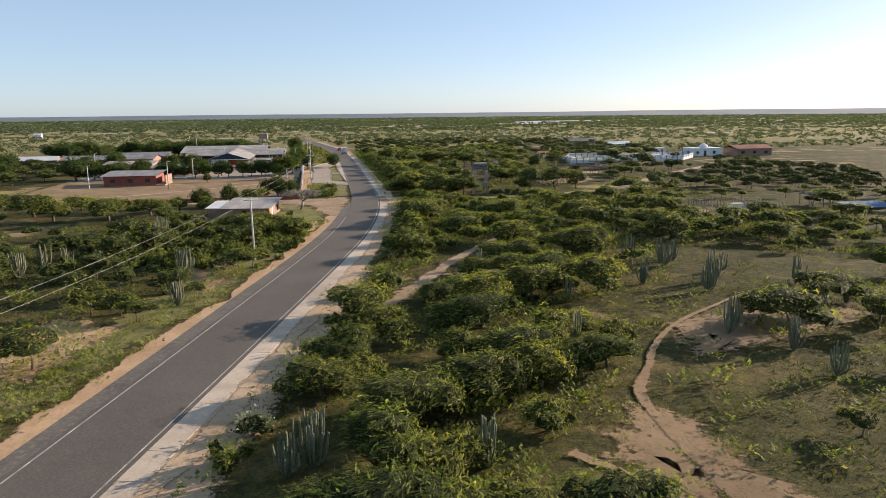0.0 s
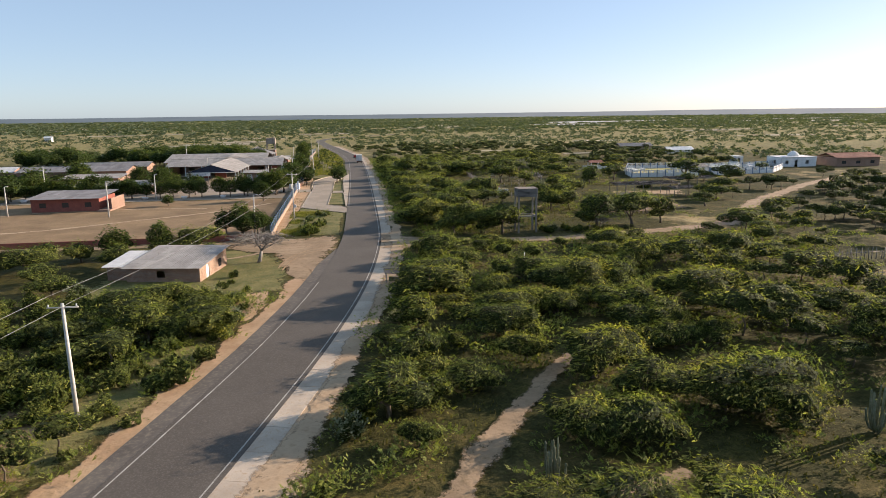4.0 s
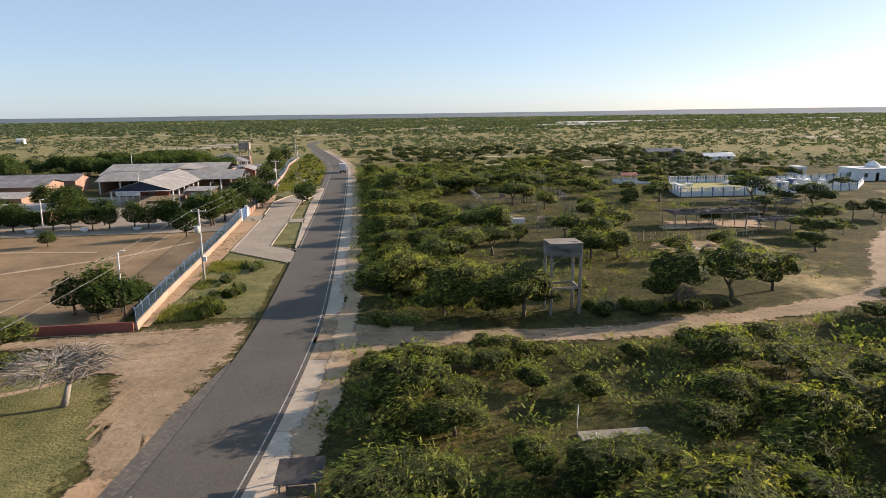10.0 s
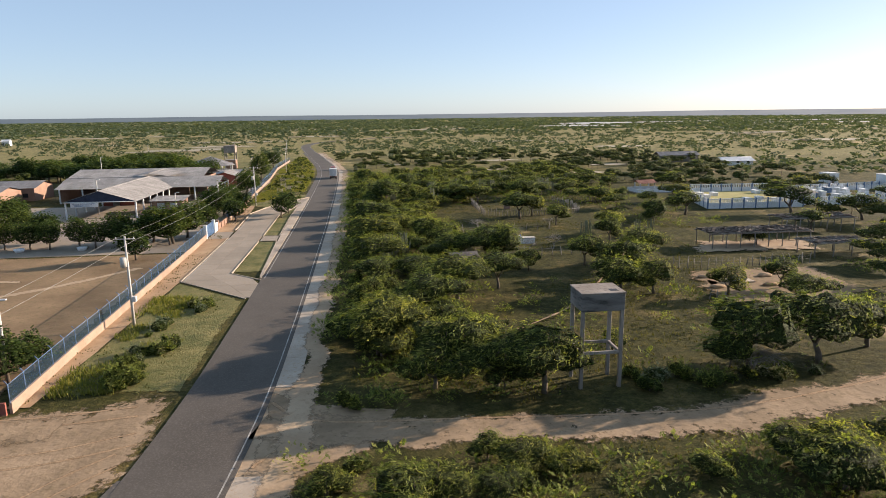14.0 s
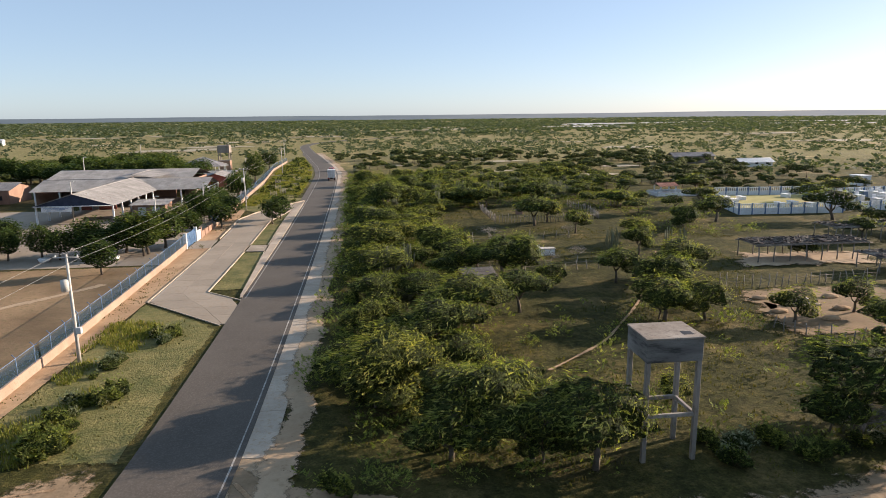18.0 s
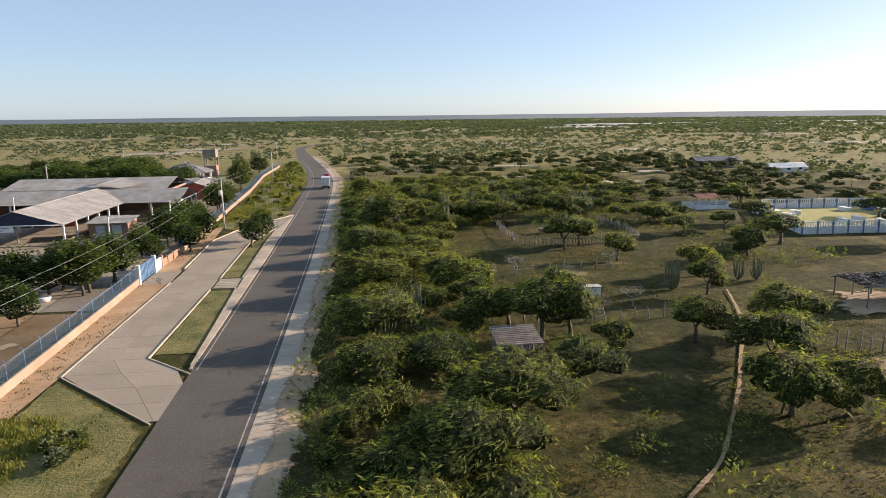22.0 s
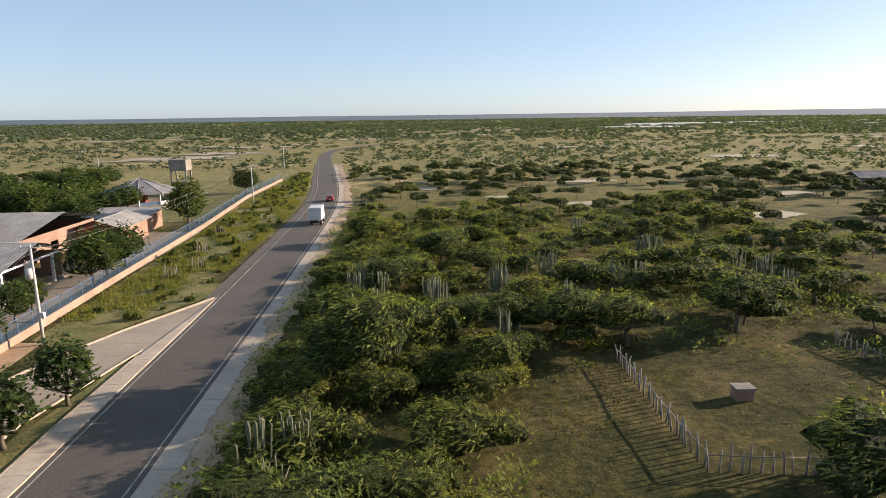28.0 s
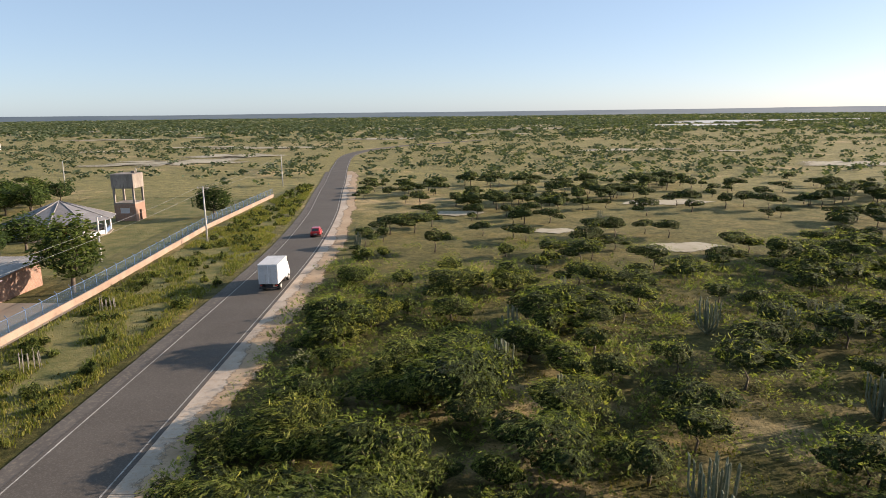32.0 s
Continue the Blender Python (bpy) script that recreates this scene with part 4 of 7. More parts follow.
def near_house():
    h = thing("house", "small unplastered brick house with a weathered sheet roof", "house")
    wall_y(h, 121.6, 130.6, -9.6, 2.3, 0.18, M_BLOCK, ((123.6, 124.6, 0, 2.05), (127.6, 128.7, 0.9, 1.9)))
    wall_x(h, -18.2, -9.6, 121.6, 2.3, 0.18, M_BRICK, ((-14.6, -13.6, 1.0, 1.8),))
    wall_x(h, -18.2, -9.6, 130.42, 2.3, 0.18, M_BRICK)
    wall_y(h, 121.78, 130.42, -18.2, 2.3, 0.18, M_BRICK)
    roof_plane(h, (-18.6, 120.9, 2.25), (-9.0, 120.9, 2.25), (-9.0, 131.2, 3.0), (-18.6, 131.2, 3.0), M_ZINC, 0.95, 3)
    v = [(-9.6, 121.6, 2.3), (-9.6, 130.6, 2.3), (-9.6, 130.6, 2.93), (-9.42, 121.6, 2.3), (-9.42, 130.6, 2.3), (-9.42, 130.6, 2.93)]
    link_mesh("gable", poly_mesh("gable", v, [(0, 2, 1), (3, 4, 5), (1, 2, 5, 4), (2, 0, 3, 5)]), M_BLOCK, h)
    box("door", -9.56, -9.5, 123.6, 124.6, 0, 2.05, M_WHITE, h, "white painted door", 0.01)
    win = box("window", -9.58, -9.5, 127.6, 128.7, 0.9, 1.9, M_GLASS, h, "small dark window with bars")
    for k in range(4):
        rod("bar", [(-9.46, 127.75 + 0.27 * k, 0.9), (-9.46, 127.75 + 0.27 * k, 1.9)], 0.02, M_BLACK, win)
    e = thing("house_annex", "low brick annex with a pale metal roof beside the house", "annex")
    wall_x(e, -21.0, -18.4, 122.5, 2.2, 0.18, M_BRICK)
    wall_x(e, -21.0, -18.4, 128.3, 2.2, 0.18, M_BRICK)
    wall_y(e, 122.68, 128.3, -21.0, 2.2, 0.18, M_BRICK)
    roof_plane(e, (-21.4, 121.9, 2.2), (-18.3, 121.9, 2.2), (-18.3, 129, 2.75), (-21.4, 129, 2.75), M_DOOR, 0.95, 2)
    for ob in (h, e):
        ob.matrix_basis = Matrix.Translation((-11.3, 124.6, -0.45)) @ Euler((0, 0, radians(-9))).to_matrix().to_4x4() @ Matrix.Translation((9.3, -121.2, 0))
    rod("antenna_dish_arm", [(-16.5, 126.5, 2.7), (-16.3, 126.3, 3.3)], 0.03, M_POLE, h)


near_house()


def far_house(x0, x1, y0, y1, hgt, label, wall_m, roof_m, doors=3, flat=False, axis="x"):
    h = thing("house", label, "house")
    n = max(2, doors)
    holes = [(x0 + (x1 - x0) * (k + 0.35) / n, x0 + (x1 - x0) * (k + 0.65) / n, 0.9, 1.9) for k in range(n)]
    wall_x(h, x0, x1, y0, hgt, 0.2, wall_m, holes)
    wall_x(h, x0, x1, y1 - 0.2, hgt, 0.2, wall_m)
    wall_y(h, y0 + 0.2, y1 - 0.2, x0, hgt, 0.2, wall_m)
    wall_y(h, y0 + 0.2, y1 - 0.2, x1 - 0.2, hgt, 0.2, wall_m)
    for a, b, z0, z1 in holes:
        box("window", a, b, y0 + 0.1, y0 + 0.14, z0, z1, M_GLASS, h, "dark window")
    if flat:
        roof_plane(h, (x0 - 0.8, y0 - 1.0, hgt + 0.05), (x1 + 0.8, y0 - 1.0, hgt + 0.05), (x1 + 0.8, y1 + 0.6, hgt + 0.75), (x0 - 0.8, y1 + 0.6, hgt + 0.75), roof_m, 1.1, 2)
    else:
        gable_roof(h, x0 - 0.6, x1 + 0.6, y0 - 0.6, y1 + 0.6, hgt, hgt + 1.3, roof_m, axis)
        if axis == "x":
            gable_end_x(h, x1 - 0.2, 0.2, y0, y1, hgt, hgt + 1.15, wall_m)
    return h


b2 = far_house(-60, -46.6, 191.5, 201, 2.7, "red-walled house with a porch and a grey sheet roof", M_REDPAINT, M_DARKROOF, 3, True)
box("porch_floor", -46.5, -44, 190, 199, 0, 0.35, M_PLASTER, b2, "raised pink concrete porch", 0.02)
box("porch_wall", -44.3, -44.1, 191.5, 199.2, 0.35, 2.6, M_PLASTER, b2, "pink plastered porch wall")
far_house(-96, -64, 262, 274, 3.0, "long classroom block with patched grey sheet roofs", M_PLASTER, M_DARKROOF, 6)
far_house(-84, -62, 276, 286, 3.2, "classroom block with a dark sheet roof", M_PLASTER, M_DARKROOF, 5)
far_house(-118, -100, 268, 276, 2.8, "low pale house behind trees", M_PLASTER, M_DOOR, 4)
far_house(-66, -45, 222, 228, 2.2, "open yard shelter with a rusty patched sheet roof", M_BRICK, M_ZINC, 4, True)
far_house(-75, -60, 243, 249, 2.4, "low outbuilding with a grey sheet roof", M_BRICK, M_ZINC, 3, True)
far_house(-253.5, -248, 642, 646, 3.2, "small white house far off on the plain", M_WHITE, M_WHITE, 2)


def school():
    s = thing("school_hall", "open school hall under wide weathered grey sheet roofs on white posts", "school")
    gable_roof(s, -54, -17, 268, 283, 3.4, 5.3, M_ZINC, "x", 3, 1.2)
    gable_roof(s, -59, -24.5, 284, 308, 3.7, 5.9, M_ZINC, "x", 3, 1.25)
    gable_roof(s, -41.5, -27.2, 242.3, 275, 3.4, 5.6, M_ZINC, "y", 3, 1.2)
    gable_roof(s, -40, -30, 276, 290, 5.4, 6.2, M_ZINC, "y", 1, 1.25)
    for x in np.arange(-53, -17, 5.1):
        for y in (268.5, 282.4):
            if not (-42 < x < -27 and y < 270):
                box("post", x - 0.14, x + 0.14, y - 0.14, y + 0.14, 0, 3.5, M_WHITE, s, bevel=0.02)
    for y in np.arange(243, 267, 4.6):
        for x in (-41, -27.7):
            box("post", x - 0.14, x + 0.14, y - 0.14, y + 0.14, 0, 3.5, M_WHITE, s, bevel=0.02)
    for y in (268.6, 273.5, 278.5, 282.5):
        box("post", -17.5, -17.2, y - 0.15, y + 0.15, 0, 3.4, M_WHITE, s, bevel=0.02)
    box("tie_beam", -17.45, -17.25, 268.6, 282.5, 3.3, 3.5, M_WHITE, s)
    for k in range(5):
        y = 270.5 + 2.5 * k
        rod("roof_truss_rod", [(-17.3, y, 3.5), (-17.3, 275.5, 5.1)], 0.05, M_BLACK, s)
    wall_x(s, -53, -29, 281.5, 3.3, 0.2, M_PLASTER, [(-50 + 5 * k, -48 + 5 * k, 1.0, 2.2) for k in range(4)])
    wall_x(s, -29, -18, 281.5, 3.3, 0.2, M_PLASTER, ((-27, -25, 0, 2.1), (-22.5, -20.5, 1.0, 2.0)))
    wall_y(s, 268.5, 281.5, -53.2, 3.2, 0.2, M_PLASTER)
    wall_x(s, -58, -25.5, 306, 3.6, 0.2, M_PLASTER)
    wall_y(s, 285, 306, -25.5, 3.6, 0.2, M_PLASTER, ((288, 289.2, 0, 2.2), (293, 295, 1, 2.2), (300, 302, 1, 2.2)))
    wall_y(s, 285, 306, -58, 3.6, 0.2, M_REDPAINT)
    wall_x(s, -41, -34, 262, 3.0, 0.2, M_REDPAINT, ((-39, -37.5, 0, 2.1),))
    # added triangle, coloured as the dark under the open gable roof
    v = [(-41.2, 242.6, 3.42), (-27.5, 242.6, 3.42), (-34.35, 242.6, 5.5)]
    v += [(px, py + 0.1, pz) for px, py, pz in v]
    link_mesh("gable_boarding", poly_mesh("gable_boarding", v, [(0, 1, 2), (5, 4, 3), (0, 3, 4, 1), (1, 4, 5, 2), (2, 5, 3, 0)]), M_DARKBLUE, s, "dark navy panel painted as the shade in the open gable")
    rod("gable_beam", [(-41.2, 242.5, 3.4), (-27.5, 242.5, 3.4)], 0.09, M_WHITE, s)
    box("fascia_sign", -39.8, -34.6, 242.3, 242.4, 2.45, 3.3, M_WHITE, s, "white sign board with unreadable writing")
    for k in range(3):
        box("sign_bar", -39.4 + 0.2 * k, -35.2 - 0.5 * k, 242.25, 242.295, 3.08 - 0.22 * k, 3.16 - 0.22 * k, M_TRIM, s)
    for y in np.arange(244, 266, 2.3):
        box("low_wall", -27.9, -27.7, y, y + 2.2, 0, 0.9, M_PLASTER, s)
    box("hall_floor", -53, -17.3, 269, 282, 0, 0.12, M_PAVING, s)
    box("porch_floor", -41.5, -27.5, 243, 268.9, 0, 0.12, M_PAVING, s)
    h = thing("brick_kiosk", "small brick store with two white roller shutters", "store")
    wall_x(h, -26.4, -20.3, 249, 2.5, 0.2, M_BRICK, ((-25.4, -23.9, 0.3, 2.1), (-22.8, -21.3, 0.3, 2.1)))
    wall_x(h, -26.4, -20.3, 253.4, 2.7, 0.2, M_BRICK)
    wall_y(h, 249.2, 253.4, -26.4, 2.6, 0.2, M_BRICK)
    wall_y(h, 249.2, 253.4, -20.5, 2.6, 0.2, M_BRICK)
    for a in (-25.4, -22.8):
        sh = box("roller_shutter", a, a + 1.5, 249.05, 249.1, 0.3, 2.1, M_DOOR, h, "white roller shutter")
        for k in range(9):
            box("slat", a, a + 1.5, 249.03, 249.045, 0.32 + 0.2 * k, 0.48 + 0.2 * k, M_DOOR, sh)
    roof_plane(h, (-26.9, 248.3, 2.55), (-19.8, 248.3, 2.55), (-19.8, 254.1, 3.0), (-26.9, 254.1, 3.0), M_ZINC, 0.9, 2)
    r = thing("red_house", "dull red gabled building inside the compound", "building")
    wall_x(r, -25, -18.4, 299.5, 3.0, 0.2, M_REDPAINT, ((-22.5, -21.3, 0, 2.1),))
    wall_x(r, -25, -18.4, 309.3, 3.0, 0.2, M_REDPAINT)
    wall_y(r, 299.7, 309.3, -18.6, 3.0, 0.2, M_PLASTER, ((303, 304.5, 1, 2),))
    wall_y(r, 299.7, 309.3, -25, 3.0, 0.2, M_REDPAINT)
    xm = -21.7
    for yy in (299.5, 309.3):
        v = [(-25, yy, 3.0), (-18.4, yy, 3.0), (xm, yy, 4.0), (-25, yy + 0.2, 3.0), (-18.4, yy + 0.2, 3.0), (xm, yy + 0.2, 4.0)]
        link_mesh("gable", poly_mesh("gable", v, [(0, 1, 2), (3, 5, 4), (1, 4, 5, 2), (0, 2, 5, 3)]), M_REDPAINT, r)
    gable_roof(r, -25.7, -17.7, 298.8, 310.2, 2.95, 4.15, M_ZINC, "y", 2)
    g = thing("gatehouse", "low brick building with a grey sheet roof", "building")
    wall_x(g, -30, -19.8, 311.4, 2.7, 0.2, M_BRICK)
    wall_x(g, -30, -19.8, 319.4, 2.9, 0.2, M_BRICK)
    wall_y(g, 311.6, 319.4, -20, 2.8, 0.2, M_BRICK)
    wall_y(g, 311.6, 319.4, -30, 2.8, 0.2, M_BRICK)
    roof_plane(g, (-30.6, 310.6, 2.75), (-19.2, 310.6, 2.75), (-19.2, 320.2, 3.35), (-30.6, 320.2, 3.35), M_ZINC, 1.1, 2)


school()


def kiosk():
    k = thing("pavilion", "open round pavilion under a faceted grey sheet roof", "pavilion", -37.0, 353.0)
    n, R, r = 10, 8.4, 7.3
    for i in range(n):
        a0, a1 = 2 * math.pi * i / n, 2 * math.pi * (i + 1) / n
        p = [(R * math.cos(a0), R * math.sin(a0), 2.7), (R * math.cos(a1), R * math.sin(a1), 2.7)]
        apex = (0.001 * math.cos(a0), 0.001 * math.sin(a0), 5.7)
        v = [p[0], p[1], apex, (p[0][0], p[0][1], 2.6), (p[1][0], p[1][1], 2.6), (0, 0, 5.6)]
        link_mesh("roof_facet", poly_mesh("roof_facet", v, [(0, 1, 2), (4, 3, 5), (0, 3, 4, 1), (1, 4, 5, 2), (2, 5, 3, 0)]), M_DARKROOF, k)
        rod("hip_rib", [(p[0][0], p[0][1], 2.74), (0, 0, 5.76)], 0.07, M_ZINC, k)
        x, y = r * math.cos(a0), r * math.sin(a0)
        box("post", x - 0.15, x + 0.15, y - 0.15, y + 0.15, 0, 2.75, M_WHITE, k, bevel=0.02)
        if i not in (7, 2):
            x1, y1 = r * math.cos(a1), r * math.sin(a1)
            slab("parapet", [(x, y, 0.8), (x1, y1, 0.8), (x1 * 0.98, y1 * 0.98, 0.8), (x * 0.98, y * 0.98, 0.8)], 0.8, M_WHITE if i % 2 else M_TRIM, k)
    slab("floor", [(7.8 * math.cos(2 * math.pi * i / n), 7.8 * math.sin(2 * math.pi * i / n), 0.12) for i in range(n)], 0.12, M_PAVING, k)
    box("counter", -2.4, 1.2, -0.6, 0.8, 0.12, 2.2, M_REDPAINT, k, "dull red kitchen block", 0.03)


kiosk()


def school_tower():
    w = thing("water_tower", "brick and concrete water tower with a pale tank on top", "water tower", -34.9, 366.5)
    s = 4.0
    wall_x(w, 0, s, 0, 3.3, 0.2, M_BRICK, ((1.1, 2.9, 1.5, 2.5),))
    wall_x(w, 0, s, s - 0.2, 3.3, 0.2, M_BRICK)
    wall_y(w, 0.2, s - 0.2, 0, 3.3, 0.2, M_BRICK)
    wall_y(w, 0.2, s - 0.2, s - 0.2, 3.3, 0.2, M_PLASTER, ((1.5, 2.4, 0, 2.0),))
    box("sign", 1.1, 2.9, 0.05, 0.12, 1.5, 2.5, M_DOOR, w, "pale panel")
    box("deck", -0.05, s + 0.05, -0.05, s + 0.05, 3.3, 3.5, M_TANK, w)
    for x in (0.0, s - 0.35):
        for y in (0.0, s - 0.35):
            box("column", x, x + 0.35, y, y + 0.35, 3.5, 6.2, M_TANK, w, bevel=0.02)
    box("tank", -0.1, s + 0.1, -0.1, s + 0.1, 6.2, 8.9, M_TANK, w, "stained grey concrete tank", 0.05)
    box("hatch", 2.6, 3.3, 2.5, 3.2, 8.9, 9.3, M_TANK, w, "", 0.03)
    rod("pipe", [(3.4, 3.0, 8.9), (3.4, 3.0, 9.8)], 0.05, M_POLE, w)
    rod("pipe", [(3.7, 2.6, 8.9), (3.7, 2.6, 9.7)], 0.05, M_POLE, w)


school_tower()


def compound_wall():
    w = thing("compound_wall", "pale cream plastered boundary wall topped with a blue wire mesh fence", "wall", kind="structure")
    line = [(-6.4, 151.2), (-6.9, 163), (-7.3, 185), (-7.8, 207), (-8.1, 215.8)]
    line2 = [(-8.0, 233), (-8.7, 254), (-9.9, 279), (-11.3, 316), (-14.2, 358), (-14.2, 401)]
    front = [(-48, 150.6), (-6.6, 151.0)]

    def run(pts, h, m, fence):
        for (ax, ay), (bx, by) in zip(pts, pts[1:]):
            ln = math.hypot(bx - ax, by - ay)
            n = max(1, round(ln / 2.6))
            for i in range(n):
                p, q = Vector((ax, ay, 0)).lerp(Vector((bx, by, 0)), i / n), Vector((ax, ay, 0)).lerp(Vector((bx, by, 0)), (i + 1) / n)
                d = (q - p).normalized()
                s = Vector((d.y, -d.x, 0)) * 0.09
                slab("wall_panel", [(*(p - s).xy, h), (*(p + s).xy, h), (*(q + s).xy, h), (*(q - s).xy, h)], h + 0.1, m, w)
                if fence:
                    rod("fence_post", [(p.x, p.y, h - 0.1), (p.x, p.y, h + 1.35), (p.x - 0.22, p.y, h + 1.6)], 0.035, M_TRIM, w)
                    t = Vector((d.y, -d.x, 0)) * 0.008
                    slab("mesh_panel", [(*(p - t).xy, h + 1.3), (*(p + t).xy, h + 1.3), (*(q + t).xy, h + 1.3), (*(q - t).xy, h + 1.3)], 1.28, M_MESH, w, "blue wire mesh panel")
                    rod("rail", [(p.x, p.y, h + 1.3), (q.x, q.y, h + 1.3)], 0.025, M_TRIM, w)
    run(line, 0.8, M_CREAM, True)
    run(line2, 0.75, M_CREAM, True)
    run(front, 0.9, M_REDPAINT, False)
    g = thing("entrance_gate", "blue double metal gate between white posts", "gate")
    for k, (y0, y1) in enumerate(((216.2, 218.9), (219.0, 221.7))):
        leaf = box("gate_leaf", -8.15, -8.07, y0, y1, 0.1, 2.1, M_BLUE, g, "blue sheet-metal gate leaf", 0.01)
        for j in range(6):
            box("rib", -8.06, -8.03, y0 + 0.15 + 0.42 * j, y0 + 0.22 + 0.42 * j, 0.15, 2.05, M_TRIM, leaf)
    for y in (216.0, 222.0):
        box("gate_post", -8.4, -7.9, y - 0.25, y + 0.15, 0, 2.3, M_WHITE, g, "", 0.03)
    p = thing("white_wall", "white and orange wall sections with orange piers beside the gate", "wall")
    for k in range(4):
        y0 = 222.5 + 2.6 * k
        box("wall_section", -8.2, -8.0, y0, y0 + 2.1, 0, 1.5 if k < 1 else 1.0, M_WHITE if k < 1 else M_PLASTER, p, "", 0.02)
        box("pier", -8.3, -7.9, y0 + 2.1, y0 + 2.6, 0, 1.7 if k < 1 else 1.1, M_PLASTER, p, "", 0.02)
    for k in range(7):
        b = thing("planter", "round white painted concrete planter under the shade trees", "planter", -70 + 9 * k, 209.8, group="planters in the yard")
        rod("bowl", [(0, 0, 0), (0, 0, 0.5), (0, 0, 0.55)], [0.55, 0.8, 0.7], M_WHITE, b, sides=10)


compound_wall()


def pole(x, y, h=9.0, box_on=False, arm=True, label="grey concrete utility pole with a crossarm", lean=0.0, name="utility_pole"):
    p = thing(name, label, "utility pole", x, y)
    rod("shaft", [(0, 0, -0.2), (lean * 0.5, 0, h * 0.5), (lean, 0, h)], [0.15, 0.125, 0.09], M_POLE, p, sides=8)
    if arm:
        rod("crossarm", [(lean - 0.9, 0, h - 0.25), (lean + 0.9, 0, h - 0.25)], 0.05, M_POLE, p)
        for k in (-0.8, 0.0, 0.8):
            rod("insulator", [(lean + k, 0, h - 0.22), (lean + k, 0, h - 0.05)], [0.06, 0.04], M_DOOR, p)
    if box_on:
        rod("transformer", [(lean * 0.6 - 0.3, -0.15, h - 2.9), (lean * 0.6 - 0.3, -0.15, h - 2.0)], 0.3, M_POLE, p, "grey drum transformer", 10)
        box("meter_box", 0.1, 0.5, -0.3, 0.05, h * 0.28, h * 0.28 + 0.5, M_DOOR, p, "pale meter box", 0.02)
    return p


LINE = [(-27.1, 13.6), (-10.4, 87.8), (-4.5, 170), (-6.2, 255.5), (-9.5, 345), (-18, 425)]
for _i, (_x, _y) in enumerate(LINE):
    pole(_x, _y, 8.8 if _i != 1 else 8.2, _i in (2, 3))
wires = thing("power_lines", "thin sagging overhead power lines strung between poles", "cable")
for (_ax, _ay), (_bx, _by) in zip(LINE, LINE[1:]):
    for _k in (-0.8, 0.8):
        rod("wire", [(_ax + _k + (_bx - _ax) * u, _ay + (_by - _ay) * u, 8.65 - 0.25 * (_k > 0) - 4 * 1.1 * u * (1 - u) - (0.6 if _by == 86 else 0) * u - (0.6 if _ay == 86 else 0) * (1 - u)) for u in np.linspace(0, 1, 13)], 0.011, M_CABLE, wires, sides=4)
for _x, _y, _h in ((-9.8, 157.5, 6.4), (-41.3, 181.5, 7.0), (-62, 186, 6.0), (-11.3, 241.5, 7.0), (-17, 232, 6.0), (-19.4, 332, 6.2), (-36, 246.0, 7.5), (-40, 208, 6.0), (-74, 230, 7), (-83, 432, 7), (-55, 300, 9)):
    _p = pole(_x, _y, _h, False, False, "slim pale lamp post inside the compound", 0.15, "lamp_post")
    rod("lamp_arm", [(0.15, 0, _h), (0.6, -0.3, _h + 0.12)], 0.04, M_POLE, _p)
    box("lamp_head", 0.5, 0.95, -0.45, -0.2, _h + 0.05, _h + 0.15, M_DOOR, _p, "flat lamp head", 0.02)

# ---- things east of the road ----


def tank_tower():
    t = thing("water_tank_tower", "stained concrete water tank on four tall concrete legs", "water tower")
    x0, x1, y0, y1 = 33.1, 36.3, 149.55, 152.2
    box("tank", x0, x1, y0, y1, 5.8, 7.08, M_STAIN, t, "dark-streaked concrete tank", 0.03)
    lid = box("lid", x0 - 0.06, x1 + 0.06, y0 - 0.06, y1 + 0.06, 7.08, 7.18, M_TANK, t, "", 0.02)
    # thin black plate on the closed lid paints the dark of an open hatch
    box("hatch_opening", 35.35, 35.95, 150.0, 150.55, 7.181, 7.186, M_BLACK, lid, "square black plate painted as the shade in a hatch opening")
    for x in (x0 + 0.02, x1 - 0.28):
        for y in (y0 + 0.02, y1 - 0.28):
            box("leg", x, x + 0.26, y, y + 0.26, -0.3, 5.8, M_TANK, t, "", 0.02)
    for y in (y0 + 0.05, y1 - 0.3):
        box("brace_beam", x0 + 0.28, x1 - 0.28, y, y + 0.18, 2.55, 2.77, M_TANK, t, "", 0.02)
    for x in (x0 + 0.05, x1 - 0.3):
        box("brace_beam", x, x + 0.18, y0 + 0.28, y1 - 0.28, 2.55, 2.77, M_TANK, t, "", 0.02)


tank_tower()


def leaf_quads(centres, radii, count, size, flat=0.45, droop=0.25, rng=None, slim=0.4):
    """Leaf sprays scattered in oblate clumps: an array (n, 4, 3)."""
    out = []
    for c, r in zip(centres, radii):
        n = max(3, int(count * r * r))
        d = rng.normal(size=(n, 3))
        d /= np.linalg.norm(d, axis=1)[:, None]
        d *= rng.uniform(0.35, 1.0, (n, 1)) ** 0.6
        p = np.asarray(c) + d * np.array([r, r, r * flat])
        a = rng.uniform(0, 2 * np.pi, n)
        ln = size * rng.uniform(0.6, 1.35, n)
        u = np.stack([np.cos(a), np.sin(a), rng.uniform(-0.5, 0.35, n) - droop], 1)
        u /= np.linalg.norm(u, axis=1)[:, None]
        w = np.stack([-np.sin(a), np.cos(a), rng.uniform(-0.8, 0.8, n)], 1)
        w /= np.linalg.norm(w, axis=1)[:, None]
        U, W = u * ln[:, None] / 2, w * (ln * slim)[:, None] / 2
        out.append(np.stack([p - U - W * 0.5, p + U * 0.1 - W, p + U, p - U * 0.1 + W], 1))
    return np.concatenate(out)


